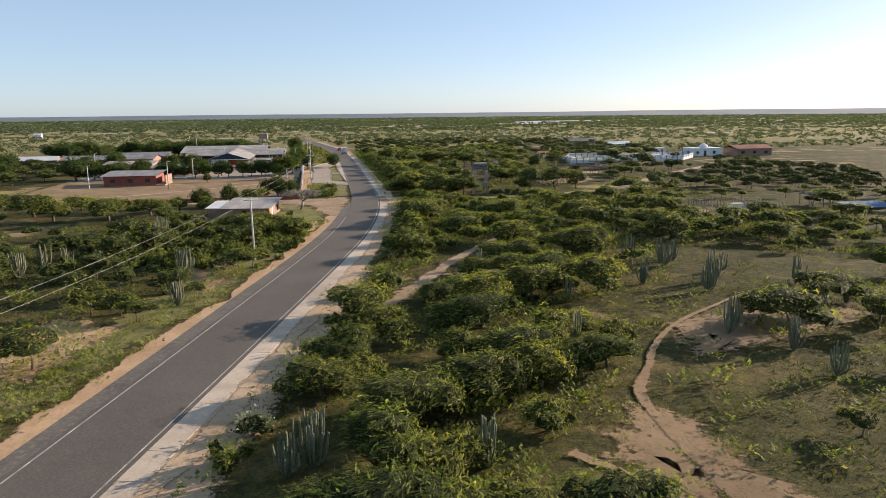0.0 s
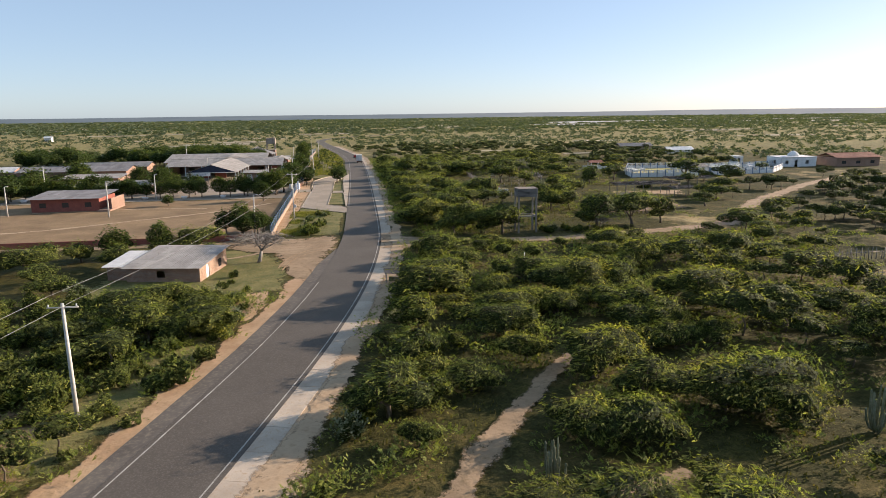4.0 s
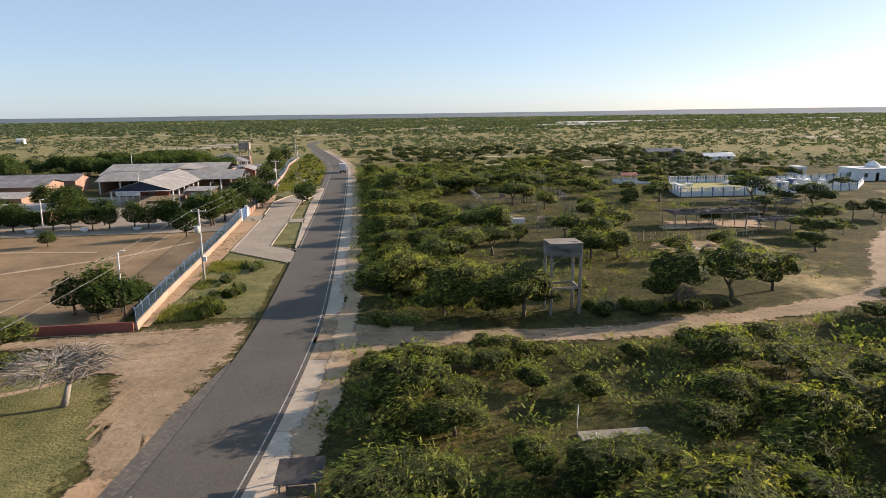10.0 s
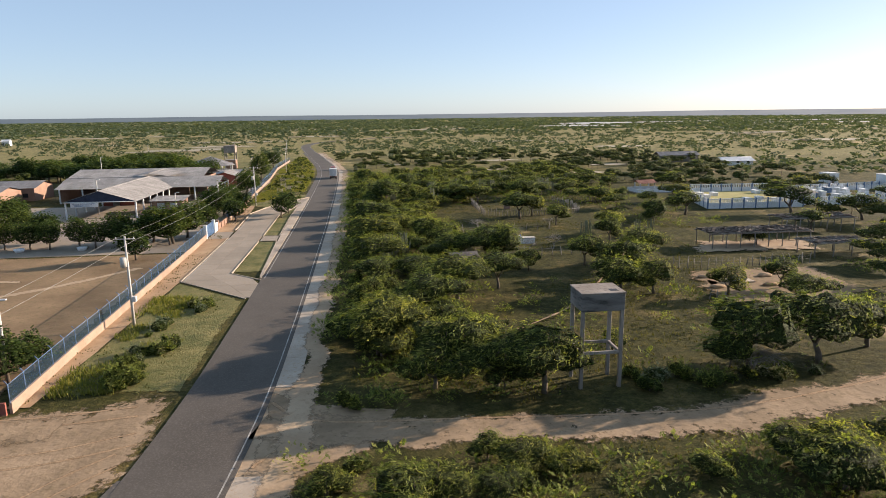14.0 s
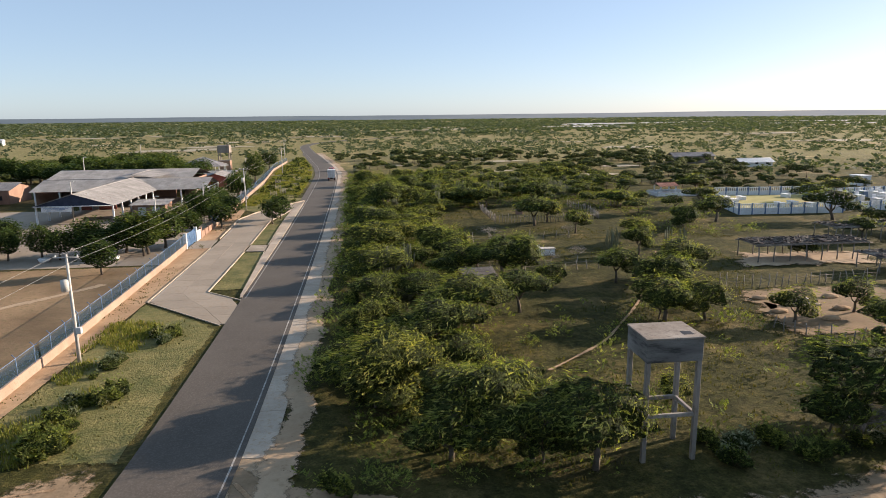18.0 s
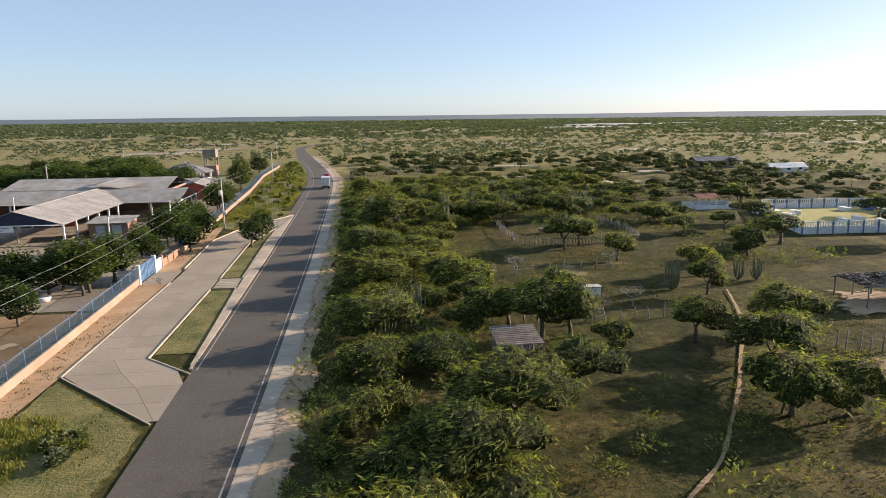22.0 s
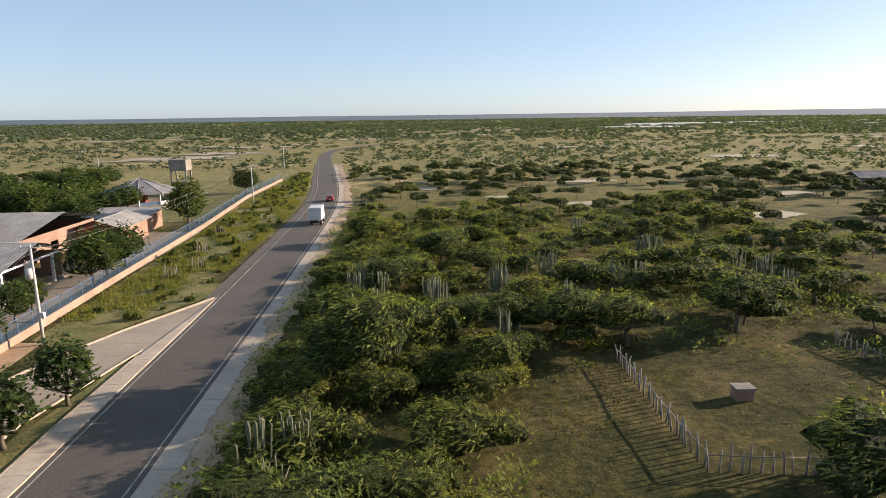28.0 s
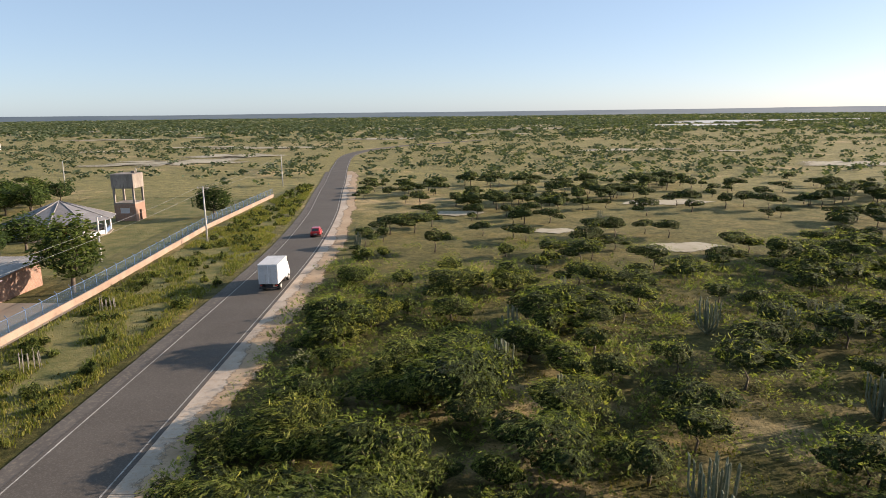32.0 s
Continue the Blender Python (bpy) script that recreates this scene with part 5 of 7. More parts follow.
def core_cells(n):
    g = np.linspace(-1, 1, n + 1)
    cells = []
    for ax in range(3):
        for sg in (-1, 1):
            for i in range(n):
                for j in range(n):
                    q = np.empty((4, 3))
                    for k, (a, b) in enumerate(((0, 0), (1, 0), (1, 1), (0, 1))):
                        p = [0, 0, 0]
                        p[ax], p[(ax + 1) % 3], p[(ax + 2) % 3] = sg, g[i + a] * sg, g[j + b]
                        q[k] = p
                    cells.append(q / np.linalg.norm(q, axis=1)[:, None])
    return np.array(cells)


CELLS = {n: core_cells(n) for n in (2, 3, 4, 5)}


def dome(rng, width, z0, z1, cells, leaves, size, slim=0.4, fill=0.8, lobes=1.0, droop=0.25, wind=0.0):
    """A crown as one lobed dome: a closed inner shell, and leaf sprays standing in a loose layer over it.
    Returns the two arrays of quads."""
    ph = rng.uniform(0, 6.3, 8)
    st = rng.uniform(0.85, 1.15, 2)

    def shape(u, lift):
        x, y, z = u[..., 0], u[..., 1], u[..., 2]
        f = 1 + lobes * (0.13 * np.sin(3.0 * x + 2.1 * y + ph[0]) + 0.12 * np.sin(3.4 * y - 1.7 * z + ph[1]) + 0.1 * np.sin(6.1 * x - 3.2 * z + ph[2]) + 0.09 * np.sin(7.3 * y + 4.4 * x + ph[3]) + 0.07 * np.sin(11 * x + 5 * y + ph[4]) + 0.06 * np.sin(12 * y - 6 * z + ph[5]))
        f = f * lift
        up = np.where(z > 0, z1 - (z0 + (z1 - z0) * 0.35), (z1 - z0) * 0.35)
        return np.stack([x * f * width / 2 * st[0], y * f * width / 2 * st[1], z0 + (z1 - z0) * 0.35 + z * f * up], -1)
    core = shape(CELLS[cells], fill)
    d = rng.normal(size=(leaves, 3))
    d[:, 2] = np.where(d[:, 2] < -0.35, -d[:, 2], d[:, 2])
    d /= np.linalg.norm(d, axis=1)[:, None]
    p = shape(d, rng.uniform(fill - 0.02, 1.1, leaves))
    a = np.arctan2(d[:, 1], d[:, 0]) + rng.normal(size=leaves) * 0.8
    ln = size * rng.uniform(0.6, 1.7, leaves)
    slim = slim * 0.75
    u = np.stack([np.cos(a) - wind, np.sin(a), rng.uniform(-0.3, 0.6, leaves) - droop], 1)
    w = np.stack([-np.sin(a), np.cos(a), rng.uniform(-0.8, 0.8, leaves)], 1)
    u /= np.linalg.norm(u, axis=1)[:, None]
    w /= np.linalg.norm(w, axis=1)[:, None]
    U, W = u * ln[:, None] / 2, w * (ln * slim)[:, None] / 2
    return core, np.stack([p - U - W * 0.4, p - W, p + U, p + W], 1)


def tomb(x, y, w, d, h, label, head=True):
    t = thing("tomb", label, "tomb", x, y)
    box("body", 0, w, 0, d, -0.1, h, M_WHITE, t, "", 0.02)
    box("top_slab", -0.04, w + 0.04, -0.04, d + 0.04, h, h + 0.07, M_POLE, t, "", 0.01)
    for px in (0.0, w - 0.06):
        box("corner_stripe", px, px + 0.06, -0.006, -0.001, 0, h, M_BLACK, t)
    box("edge_stripe", 0.06, w - 0.06, -0.046, -0.041, h, h + 0.07, M_BLACK, t)
    if head:
        box("headstone", -0.3, -0.04, -0.02, d + 0.02, -0.1, h + 0.35, M_WHITE, t, "white headstone with black edge", 0.02)
        box("headstone_stripe", -0.306, -0.3, 0, d, h + 0.25, h + 0.3, M_BLACK, t)
        fl = rod("flower_vase", [(-0.17, 0.3, h + 0.35), (-0.17, 0.3, h + 0.6)], [0.07, 0.1], M_TRIM, t, "small vase")
        q = leaf_quads([(-0.17, 0.3, h + 0.72)], [0.16], 900, 0.12, 0.8, 0, np.random.default_rng(3), 0.7)
        link_mesh("flowers", quads_mesh("flowers", q), M_LAMPRED, fl, "bunch of red flowers")


tomb(41.9, 203.2, 2.1, 1.1, 0.85, "white tomb with black edges and red flowers on its headstone")
tomb(76.2, 114.9, 2.6, 1.3, 0.9, "white and blue tomb inside a stick-fenced plot", False)
tomb(60.6, 175.9, 1.5, 0.8, 0.6, "small pink-white tomb on a low slab", False)
tagged(box("grave_slab", 60.0, 63.0, 175.4, 177.2, 0.0, 0.24, M_CONCRETE), "low grey slab under the small tomb", "slab")


def mound(x, y, s):
    bm = bmesh.new()
    bmesh.ops.create_icosphere(bm, subdivisions=2, radius=1.0)
    for v in bm.verts:
        v.co = Vector((v.co.x * s, v.co.y * s * 0.55, max(-0.1, v.co.z * 0.3))) + Vector((1, 1, 1)) * 0.08 * noise.noise(v.co * 2 + Vector((x, y, 0)))
    o = part("grave_mound", bm, M_CLAY)
    o.location = (x, y, 0.2)
    tagged(o, "low reddish earth grave mound", "mound", "grave mounds")


for _x, _y in ((58.5, 178.6), (60.8, 171.2), (64, 174), (65.8, 178), (57.5, 174), (66.5, 172.5)):
    mound(_x, _y, 0.95)


def ramada(x0, x1, y0, y1, h, label, posts=6):
    r = thing("ramada", label, "shelter")
    rng = np.random.default_rng(int(x0 * 7))
    for k in range(posts):
        x = x0 + 0.2 + (x1 - x0 - 0.4) * k / (posts - 1)
        for y in (y0 + 0.15, y1 - 0.15):
            rod("post", [(x, y, -0.3), (x + rng.uniform(-0.12, 0.12), y, h * 0.5), (x + rng.uniform(-0.1, 0.1), y, h)], [0.09, 0.08, 0.07], M_GREYWOOD, r, sides=5)
    for y in (y0 + 0.15, y1 - 0.15):
        rod("beam", [(x0 - 0.3, y, h), ((x0 + x1) / 2, y, h + 0.03), (x1 + 0.3, y, h)], 0.07, M_GREYWOOD, r, sides=5)
    n = int((x1 - x0) / 0.36)
    for k in range(n):
        x = x0 + (x1 - x0) * k / n + rng.uniform(-0.06, 0.06)
        rod("roof_pole", [(x, y0 - rng.uniform(0.1, 0.5), h + 0.1), (x + rng.uniform(-0.15, 0.15), (y0 + y1) / 2, h + 0.14), (x + rng.uniform(-0.3, 0.3), y1 + rng.uniform(0.1, 0.5), h + 0.1)], rng.uniform(0.06, 0.1), M_GREYWOOD, r, sides=4)
    q = leaf_quads([(x0 + (x1 - x0) * (k + 0.5) / 8, (y0 + y1) / 2 + yy, h + 0.22) for k in range(8) for yy in (-1.2, 1.2)], [(x1 - x0) / 13] * 16, 60, 0.9, 0.08, 0.0, rng, 0.25)
    tagged(link_mesh("brushwood", quads_mesh("brushwood", q), M_THATCH, r), "loose grey brushwood cover", kind="stuff")


ramada(67.8, 83.5, 194.0, 199.0, 2.2, "long open shelter of rough posts with a grey brushwood roof", 8)
ramada(86.5, 99, 204.5, 209.5, 2.2, "open shelter of rough posts with a brushwood roof", 6)
ramada(78.5, 87, 186.5, 190.5, 1.9, "low brushwood shelter on short posts", 4)
ramada(92, 99.5, 113, 117, 2.2, "open brushwood shelter at the field's edge", 4)


def thatched_hut():
    t = thing("hut", "low hut with a sagging roof of grey boards and thatch", "hut")
    for x in (28.7, 31.6):
        for y in (183.5, 186.4):
            rod("post", [(x, y, -0.2), (x, y, 2.2)], 0.08, M_GREYWOOD, t)
    for k in range(11):
        y = 183.1 + 0.34 * k
        slab("roof_board", [(28.3 + 0.06 * (k % 3), y, 2.25 + 0.03 * k), (32.0 - 0.08 * (k % 2), y, 2.3 + 0.03 * k), (32.0, y + 0.31, 2.31 + 0.03 * k), (28.35, y + 0.31, 2.26 + 0.03 * k)], 0.04, M_THATCH, t)
    for k in range(10):
        y = 183.5 + 0.3 * k
        rod("wall_stick", [(31.6, y, 0), (31.63, y + 0.05, 2.2)], 0.045, M_GREYWOOD, t, sides=4)
        rod("wall_stick", [(28.75, y, 0), (28.73, y + 0.05, 2.2)], 0.045, M_GREYWOOD, t, sides=4)
        rod("wall_stick", [(28.75 + 0.3 * k, 183.5, 0), (28.75 + 0.3 * k, 183.52, 2.2)], 0.06, M_GREYWOOD, t, sides=4)
        rod("eave_thatch", [(28.4 + 0.36 * k, 183.2, 2.26), (28.38 + 0.36 * k, 182.9, 1.95), (28.4 + 0.36 * k, 182.85, 1.7 + 0.1 * (k % 3))], 0.09, M_THATCH, t, sides=5)
        rod("wall_stick", [(28.7 + 0.3 * k, 186.4, 0), (28.7 + 0.3 * k, 186.43, 2.4)], 0.045, M_GREYWOOD, t, sides=4)


thatched_hut()


def roadside_stall():
    t = thing("roadside_stall", "low roadside stall under a black tarpaulin on sticks", "stall")
    for x in (10.4, 12.4):
        for y in (120.6, 122.8):
            rod("post", [(x, y, -0.2), (x + 0.05, y, 1.15)], 0.06, M_GREYWOOD, t)
    V, F = [], []
    for j in range(6):
        for i in range(6):
            u, w = i / 5, j / 5
            V.append((10.2 + 2.5 * u, 120.4 + 2.7 * w, 1.2 - 0.2 * math.sin(math.pi * u) * math.sin(math.pi * w) + 0.08 * noise.noise((u * 4, w * 4, 3))))
    for j in range(5):
        for i in range(5):
            o = j * 6 + i
            F.append((o, o + 1, o + 7, o + 6))
    me = poly_mesh("tarpaulin", V, F)
    ob = link_mesh("tarpaulin", me, M_DARK, t, "sagging black tarpaulin")
    md = ob.modifiers.new("thickness", "SOLIDIFY")
    md.thickness = 0.02
    box("counter", 10.7, 12.2, 121.2, 121.7, 0, 0.6, M_GREYWOOD, t, "rough wooden counter", 0.02)


roadside_stall()
_w = thing("well_slab", "grey concrete slab with a low well head in the bush", "slab", 27.9, 122.4)
box("slab", 0, 4.6, 0, 3.2, -0.2, 0.22, M_TANK, _w, "", 0.03)
rod("well_head", [(2.4, 1.6, 0.28), (2.4, 1.6, 0.75)], 0.3, M_TANK, _w, sides=10)
rod("marker_post", [(0.15, 0.2, 0.2), (0.12, 0.2, 1.7)], 0.035, M_WHITE, _w)
rod("marker_post", [(0.1, 3.4, 0.2), (0.15, 3.4, 1.9)], 0.035, M_WHITE, _w)
_s = thing("shade_sail", "dark blue shade sail sagging between poles", "shade sail", 88, 95.5)
for _x, _y in ((0, 0), (0, 7.5), (8, 0), (8, 7.5)):
    rod("pole", [(_x, _y, -0.2), (_x, _y, 2.6)], 0.06, M_GREYWOOD, _s)
_V = [(8 * i / 6, 7.5 * j / 6, 2.5 - 1.1 * math.sin(math.pi * i / 6) * math.sin(math.pi * j / 6)) for j in range(7) for i in range(7)]
link_mesh("cloth", poly_mesh("cloth", _V, [(j * 7 + i, j * 7 + i + 1, j * 7 + i + 8, j * 7 + i + 7) for j in range(6) for i in range(6)]), M_BLUE, _s, "dark blue cloth")


def post_meshes():
    rng = np.random.default_rng(9)
    out = []
    for k in range(5):
        h = 1.15 + 0.1 * k
        pts = [(0, 0, -0.3), (rng.uniform(-0.06, 0.06), rng.uniform(-0.06, 0.06), h * 0.5), (rng.uniform(-0.12, 0.12), rng.uniform(-0.1, 0.1), h)]
        me = tubes_mesh("post", [(pts, [0.065, 0.06, 0.045], 5)])
        me.materials.append(M_GREYWOOD)
        out.append(me)
    return out


POSTS = post_meshes()
FENCE_RNG = np.random.default_rng(4)


def fence(label, pts, gap, wires=1, rail=False):
    f = thing("stick_fence", label, "fence")
    for (ax, ay), (bx, by) in zip(pts, pts[1:]):
        n = max(1, round(math.hypot(bx - ax, by - ay) / gap))
        for i in range(n + 1 if (bx, by) == pts[-1] else n):
            u = i / n
            o = link_mesh("post", POSTS[int(FENCE_RNG.integers(0, 5))], None, f)
            o.matrix_basis = pose(ax + (bx - ax) * u + FENCE_RNG.uniform(-0.08, 0.08), ay + (by - ay) * u + FENCE_RNG.uniform(-0.08, 0.08), 0, FENCE_RNG.uniform(-6, 6), FENCE_RNG.uniform(-7, 7), FENCE_RNG.uniform(0, 360))
        for k in range(wires):
            z = 0.95 - 0.35 * k
            rod("rail" if rail else "wire", [(ax, ay, z), ((ax + bx) / 2, (ay + by) / 2, z - 0.05), (bx, by, z)], 0.04 if rail else 0.012, M_GREYWOOD, f, sides=4)


fence("corral fence of close-set crooked grey stakes", [(41.5, 248), (41.4, 240), (41.5, 232), (46.5, 231.4), (50.6, 230.6), (60.7, 232.2), (61.9, 240.5), (60.3, 250.2)], 0.55, 1, True)
fence("old fence of crooked posts and wire across the pasture", [(28.5, 212), (34.4, 213.8), (39.2, 214.1), (49.6, 215)], 2.2, 2)
fence("fence of grey stakes by the thicket", [(28.5, 212), (28.4, 208), (28.5, 202)], 0.6, 1)
fence("wire fence on crooked posts beside the gate", [(41.1, 194.4), (44.2, 194.6), (49.8, 194.7)], 1.6, 2)
fence("wire fence on crooked posts beside the gate", [(27.5, 195.6), (39.1, 194.5)], 1.5, 2)
fence("fence of thin stakes by the burial ground", [(57.2, 184.5), (60.5, 183.2), (70.5, 183.9), (76, 184)], 0.9, 2)
fence("fence of thin stakes by the burial ground", [(54.3, 170), (57.2, 165), (63.2, 164.8), (68, 166)], 0.9, 2)
fence("plot fence of close-set grey stakes", [(63.0, 112.3), (70, 112), (76.2, 109.2), (80.2, 109)], 0.55, 1, True)
fence("plot fence of close-set grey stakes", [(68, 122), (75.2, 122.2), (83.8, 118.4), (84.2, 110.6)], 0.55, 1, True)
fence("plot fence of close-set grey stakes", [(63.0, 112.3), (68, 122)], 0.6, 1, True)
fence("fence of thin stakes near the pavilion", [(66, 246), (72, 250), (80, 253)], 1.2, 1)
_g = thing("field_gate", "small grey wooden field gate with five rails", "gate", 39.3, 194.5)
for _k in range(5):
    rod("gate_rail", [(0, 0, 0.25 + 0.24 * _k), (1.6, 0, 0.25 + 0.24 * _k)], 0.035, M_GREYWOOD, _g, sides=5)
for _k in (0, 0.8, 1.6):
    rod("gate_stile", [(_k, 0.02, 0), (_k, 0.02, 1.4)], 0.05, M_GREYWOOD, _g, sides=5)
_b = thing("brick_box", "small red brick tomb box with a weathered lid", "tomb", 47.2, 240.4)
box("body", 0, 1.25, 0, 0.9, -0.1, 0.75, M_BRICK, _b, "", 0.02)
box("lid", -0.08, 1.33, -0.08, 0.98, 0.75, 0.88, M_TANK, _b, "weathered concrete lid", 0.02)
for _x, _y in ((-3.8, 279), (-4.6, 293.5), (-6.5, 309), (-2.2, 284)):
    _t = thing("tree_guard", "ring of thin sticks guarding a seedling on the verge", "tree guard", _x, _y, group="tree guards")
    for _k in range(11):
        _a = 2 * math.pi * _k / 11
        rod("stick", [(0.75 * math.cos(_a), 0.75 * math.sin(_a), -0.2), (0.68 * math.cos(_a), 0.68 * math.sin(_a), 1.35 + 0.25 * math.sin(5 * _a))], 0.035, M_GREYWOOD, _t, sides=4)


def open_wall(parent, ax, ay, bx, by, h, bay=2.6):
    """White wall with blue piers and a row of openings under the coping."""
    ln = math.hypot(bx - ax, by - ay)
    n = max(1, round(ln / bay))
    d = Vector((bx - ax, by - ay, 0)).normalized()
    s = Vector((d.y, -d.x, 0)) * 0.08

    def piece(name, p, q, z0, z1, m, sw=1.0):
        slab(name, [(*(p - s * sw).xy, z1), (*(p + s * sw).xy, z1), (*(q + s * sw).xy, z1), (*(q - s * sw).xy, z1)], z1 - z0, m, parent)
    for i in range(n):
        p, q = Vector((ax, ay, 0)) + d * (ln * i / n), Vector((ax, ay, 0)) + d * (ln * (i + 1) / n)
        piece("wall_panel", p, q, -0.1, h * 0.58, M_WHITE)
        piece("coping", p, q, h * 0.92, h, M_WHITE)
        piece("pier", p - d * 0.12, p + d * 0.12, -0.1, h + 0.12, M_TRIM, 1.6)
        for k in range(5):
            c = p.lerp(q, (k + 1) / 6)
            piece("baluster", c - d * 0.07, c + d * 0.07, h * 0.58, h * 0.92, M_WHITE)


def cemetery():
    before = set(bpy.data.objects)
    c = thing("cemetery_wall", "white cemetery wall with blue piers and open balusters", "wall")
    open_wall(c, 87.6, 228.4, 108, 227.2, 2.0)
    open_wall(c, 87.6, 228.4, 90, 239, 2.0)
    open_wall(c, 90, 239, 97.5, 255, 2.0)
    open_wall(c, 97.5, 255, 121, 253.5, 2.0)
    open_wall(c, 108, 227.2, 110, 233, 2.0)
    c2 = thing("cemetery_wall", "white cemetery wall with blue piers round crowded tombs", "wall")
    open_wall(c2, 112.5, 228.5, 135, 231.5, 1.8)
    open_wall(c2, 135, 231.5, 146, 243, 1.8)
    open_wall(c2, 121, 250, 140, 252, 1.8)
    open_wall(c2, 140, 252, 160, 256, 1.8)
    tagged(patch("cemetery_grass", [(88.5, 229.5), (107, 228.5), (120, 252.5), (98, 254)], 0.25, M_YELLOW, 0.3, 51), "yellow dry grass inside the cemetery", "grass", kind="structure")
    p = thing("cemetery_portico", "white gatehouse with an open porch and a grey roof", "gatehouse", 108.5, 229.5)
    box("wall", 0, 1.2, 0, 3.5, 0, 2.6, M_WHITE, p, "", 0.02)
    box("wall", 2.9, 3.9, 0, 3.5, 0, 2.6, M_WHITE, p, "", 0.02)
    roof_plane(p, (-0.4, -0.6, 2.6), (4.3, -0.6, 2.6), (4.3, 4.1, 3.2), (-0.4, 4.1, 3.2), M_TANK, 1.0, 1)
    box("pillar", 1.3, 1.6, -0.4, -0.1, 0, 2.6, M_WHITE, p)
    box("pillar", 2.5, 2.8, -0.4, -0.1, 0, 2.6, M_WHITE, p)
    rng = np.random.default_rng(31)
    for k in range(26):
        x, y = rng.uniform(114, 136), rng.uniform(233.5, 249)
        t = thing("cemetery_tomb", "pale tomb with a stepped top inside the cemetery", "tomb", x, y, 0, rng.uniform(-8, 8), "cemetery tombs")
        h = rng.uniform(0.7, 1.7)
        box("body", 0, 1.1, 0, 2.2, -0.1, h, M_WHITE if k % 3 else M_TRIM, t, "", 0.03)
        box("cap", -0.08, 1.18, -0.08, 2.28, h, h + 0.12, M_WHITE, t, "", 0.02)
        box("headstone", 0.1, 1.0, 1.9, 2.1, h + 0.12, h + 0.75, M_WHITE, t, "", 0.02)
    for k in range(9):
        x, y = rng.uniform(93, 112), rng.uniform(232, 250)
        t = thing("cemetery_tomb", "white tomb in the yellow grass of the cemetery", "tomb", x, y, 0, 0, "cemetery tombs")
        box("body", 0, 1.1, 0, 2.2, -0.1, 0.9, M_WHITE, t, "", 0.03)
        box("cap", -0.08, 1.18, -0.08, 2.28, 0.9, 1.0, M_WHITE, t, "", 0.02)
    ch = thing("chapel", "small white flat-roofed chapel with a dark doorway", "chapel", 144.5, 268)
    wall_x(ch, 0, 3.0, 0, 2.5, 0.2, M_WHITE, ((1.0, 1.9, 0, 2.0),))
    wall_x(ch, 0, 3.0, 3.8, 2.5, 0.2, M_WHITE)
    wall_y(ch, 0.2, 3.8, 0, 2.5, 0.2, M_WHITE)
    wall_y(ch, 0.2, 3.8, 2.8, 2.5, 0.2, M_WHITE)
    box("roof", -0.12, 3.12, -0.12, 4.12, 2.5, 2.66, M_WHITE, ch, "", 0.03)
    wh = thing("white_house", "white house with a stepped parapet and flat roof", "house", 150, 249.5)
    wall_x(wh, 0, 13, 0, 3.1, 0.2, M_WHITE, ((1.5, 2.6, 0.9, 2.1), (5, 6.1, 0, 2.2), (9, 10.2, 0.9, 2.1)))
    wall_x(wh, 0, 13, 8, 3.1, 0.2, M_WHITE)
    wall_y(wh, 0.2, 8, 0, 3.1, 0.2, M_WHITE, ((3, 4.2, 0.9, 2.1),))
    wall_y(wh, 0.2, 8, 12.8, 3.1, 0.2, M_WHITE)
    box("roof", -0.1, 13.1, -0.1, 8.3, 3.1, 3.35, M_WHITE, wh, "", 0.03)
    rod("dome", [(7, 4, 3.3), (7, 4, 4.2), (7, 4, 4.9), (7, 4, 5.2)], [2.0, 1.7, 0.9, 0.1], M_WHITE, wh, "small white dome", 14)
    far_house(168, 184, 246, 256, 3.0, "low house with a red roof beyond the cemetery", M_PLASTER, M_ROOFTILE, 3)
    for ob in bpy.data.objects:
        if ob not in before and not ob.parent:
            ob.location += Vector((0.9, 4.6, 0))


cemetery()


def red_roof_pavilion():
    p = thing("burial_pavilion", "white walled burial enclosure with a small red roof on posts", "pavilion", 85.4, 261.2)
    for a, b, c, d in ((0, 10, 0, 0.15), (0, 10, 6.3, 6.45), (0, 0.15, 0.15, 6.3), (9.85, 10, 0.15, 6.3)):
        box("parapet", a, b, c, d, -0.1, 0.9, M_WHITE, p, "", 0.02)
    for x in (1.2, 4.9):
        for y in (1.2, 4.6):
            box("post", x - 0.12, x + 0.12, y - 0.12, y + 0.12, 0, 2.3, M_WHITE, p)
    gable_roof(p, 0.6, 5.5, 0.6, 5.2, 2.25, 2.9, M_ROOFTILE, "x", 1, 0.8)
    box("tomb_block", 1.8, 4.2, 2, 3.4, 0, 0.8, M_WHITE, p, "", 0.03)
    box("plinth", -0.6, 10.6, -0.6, 7, -0.2, 0.12, M_TANK, p, "", 0.03)


red_roof_pavilion()
far_house(136, 152, 357, 363, 2.6, "low grey shed far across the plain", M_TANK, M_DARKROOF, 3)
far_house(150, 162, 335, 340, 1.6, "low white tombs far across the pasture", M_WHITE, M_WHITE, 3)

# ---- vehicles ----


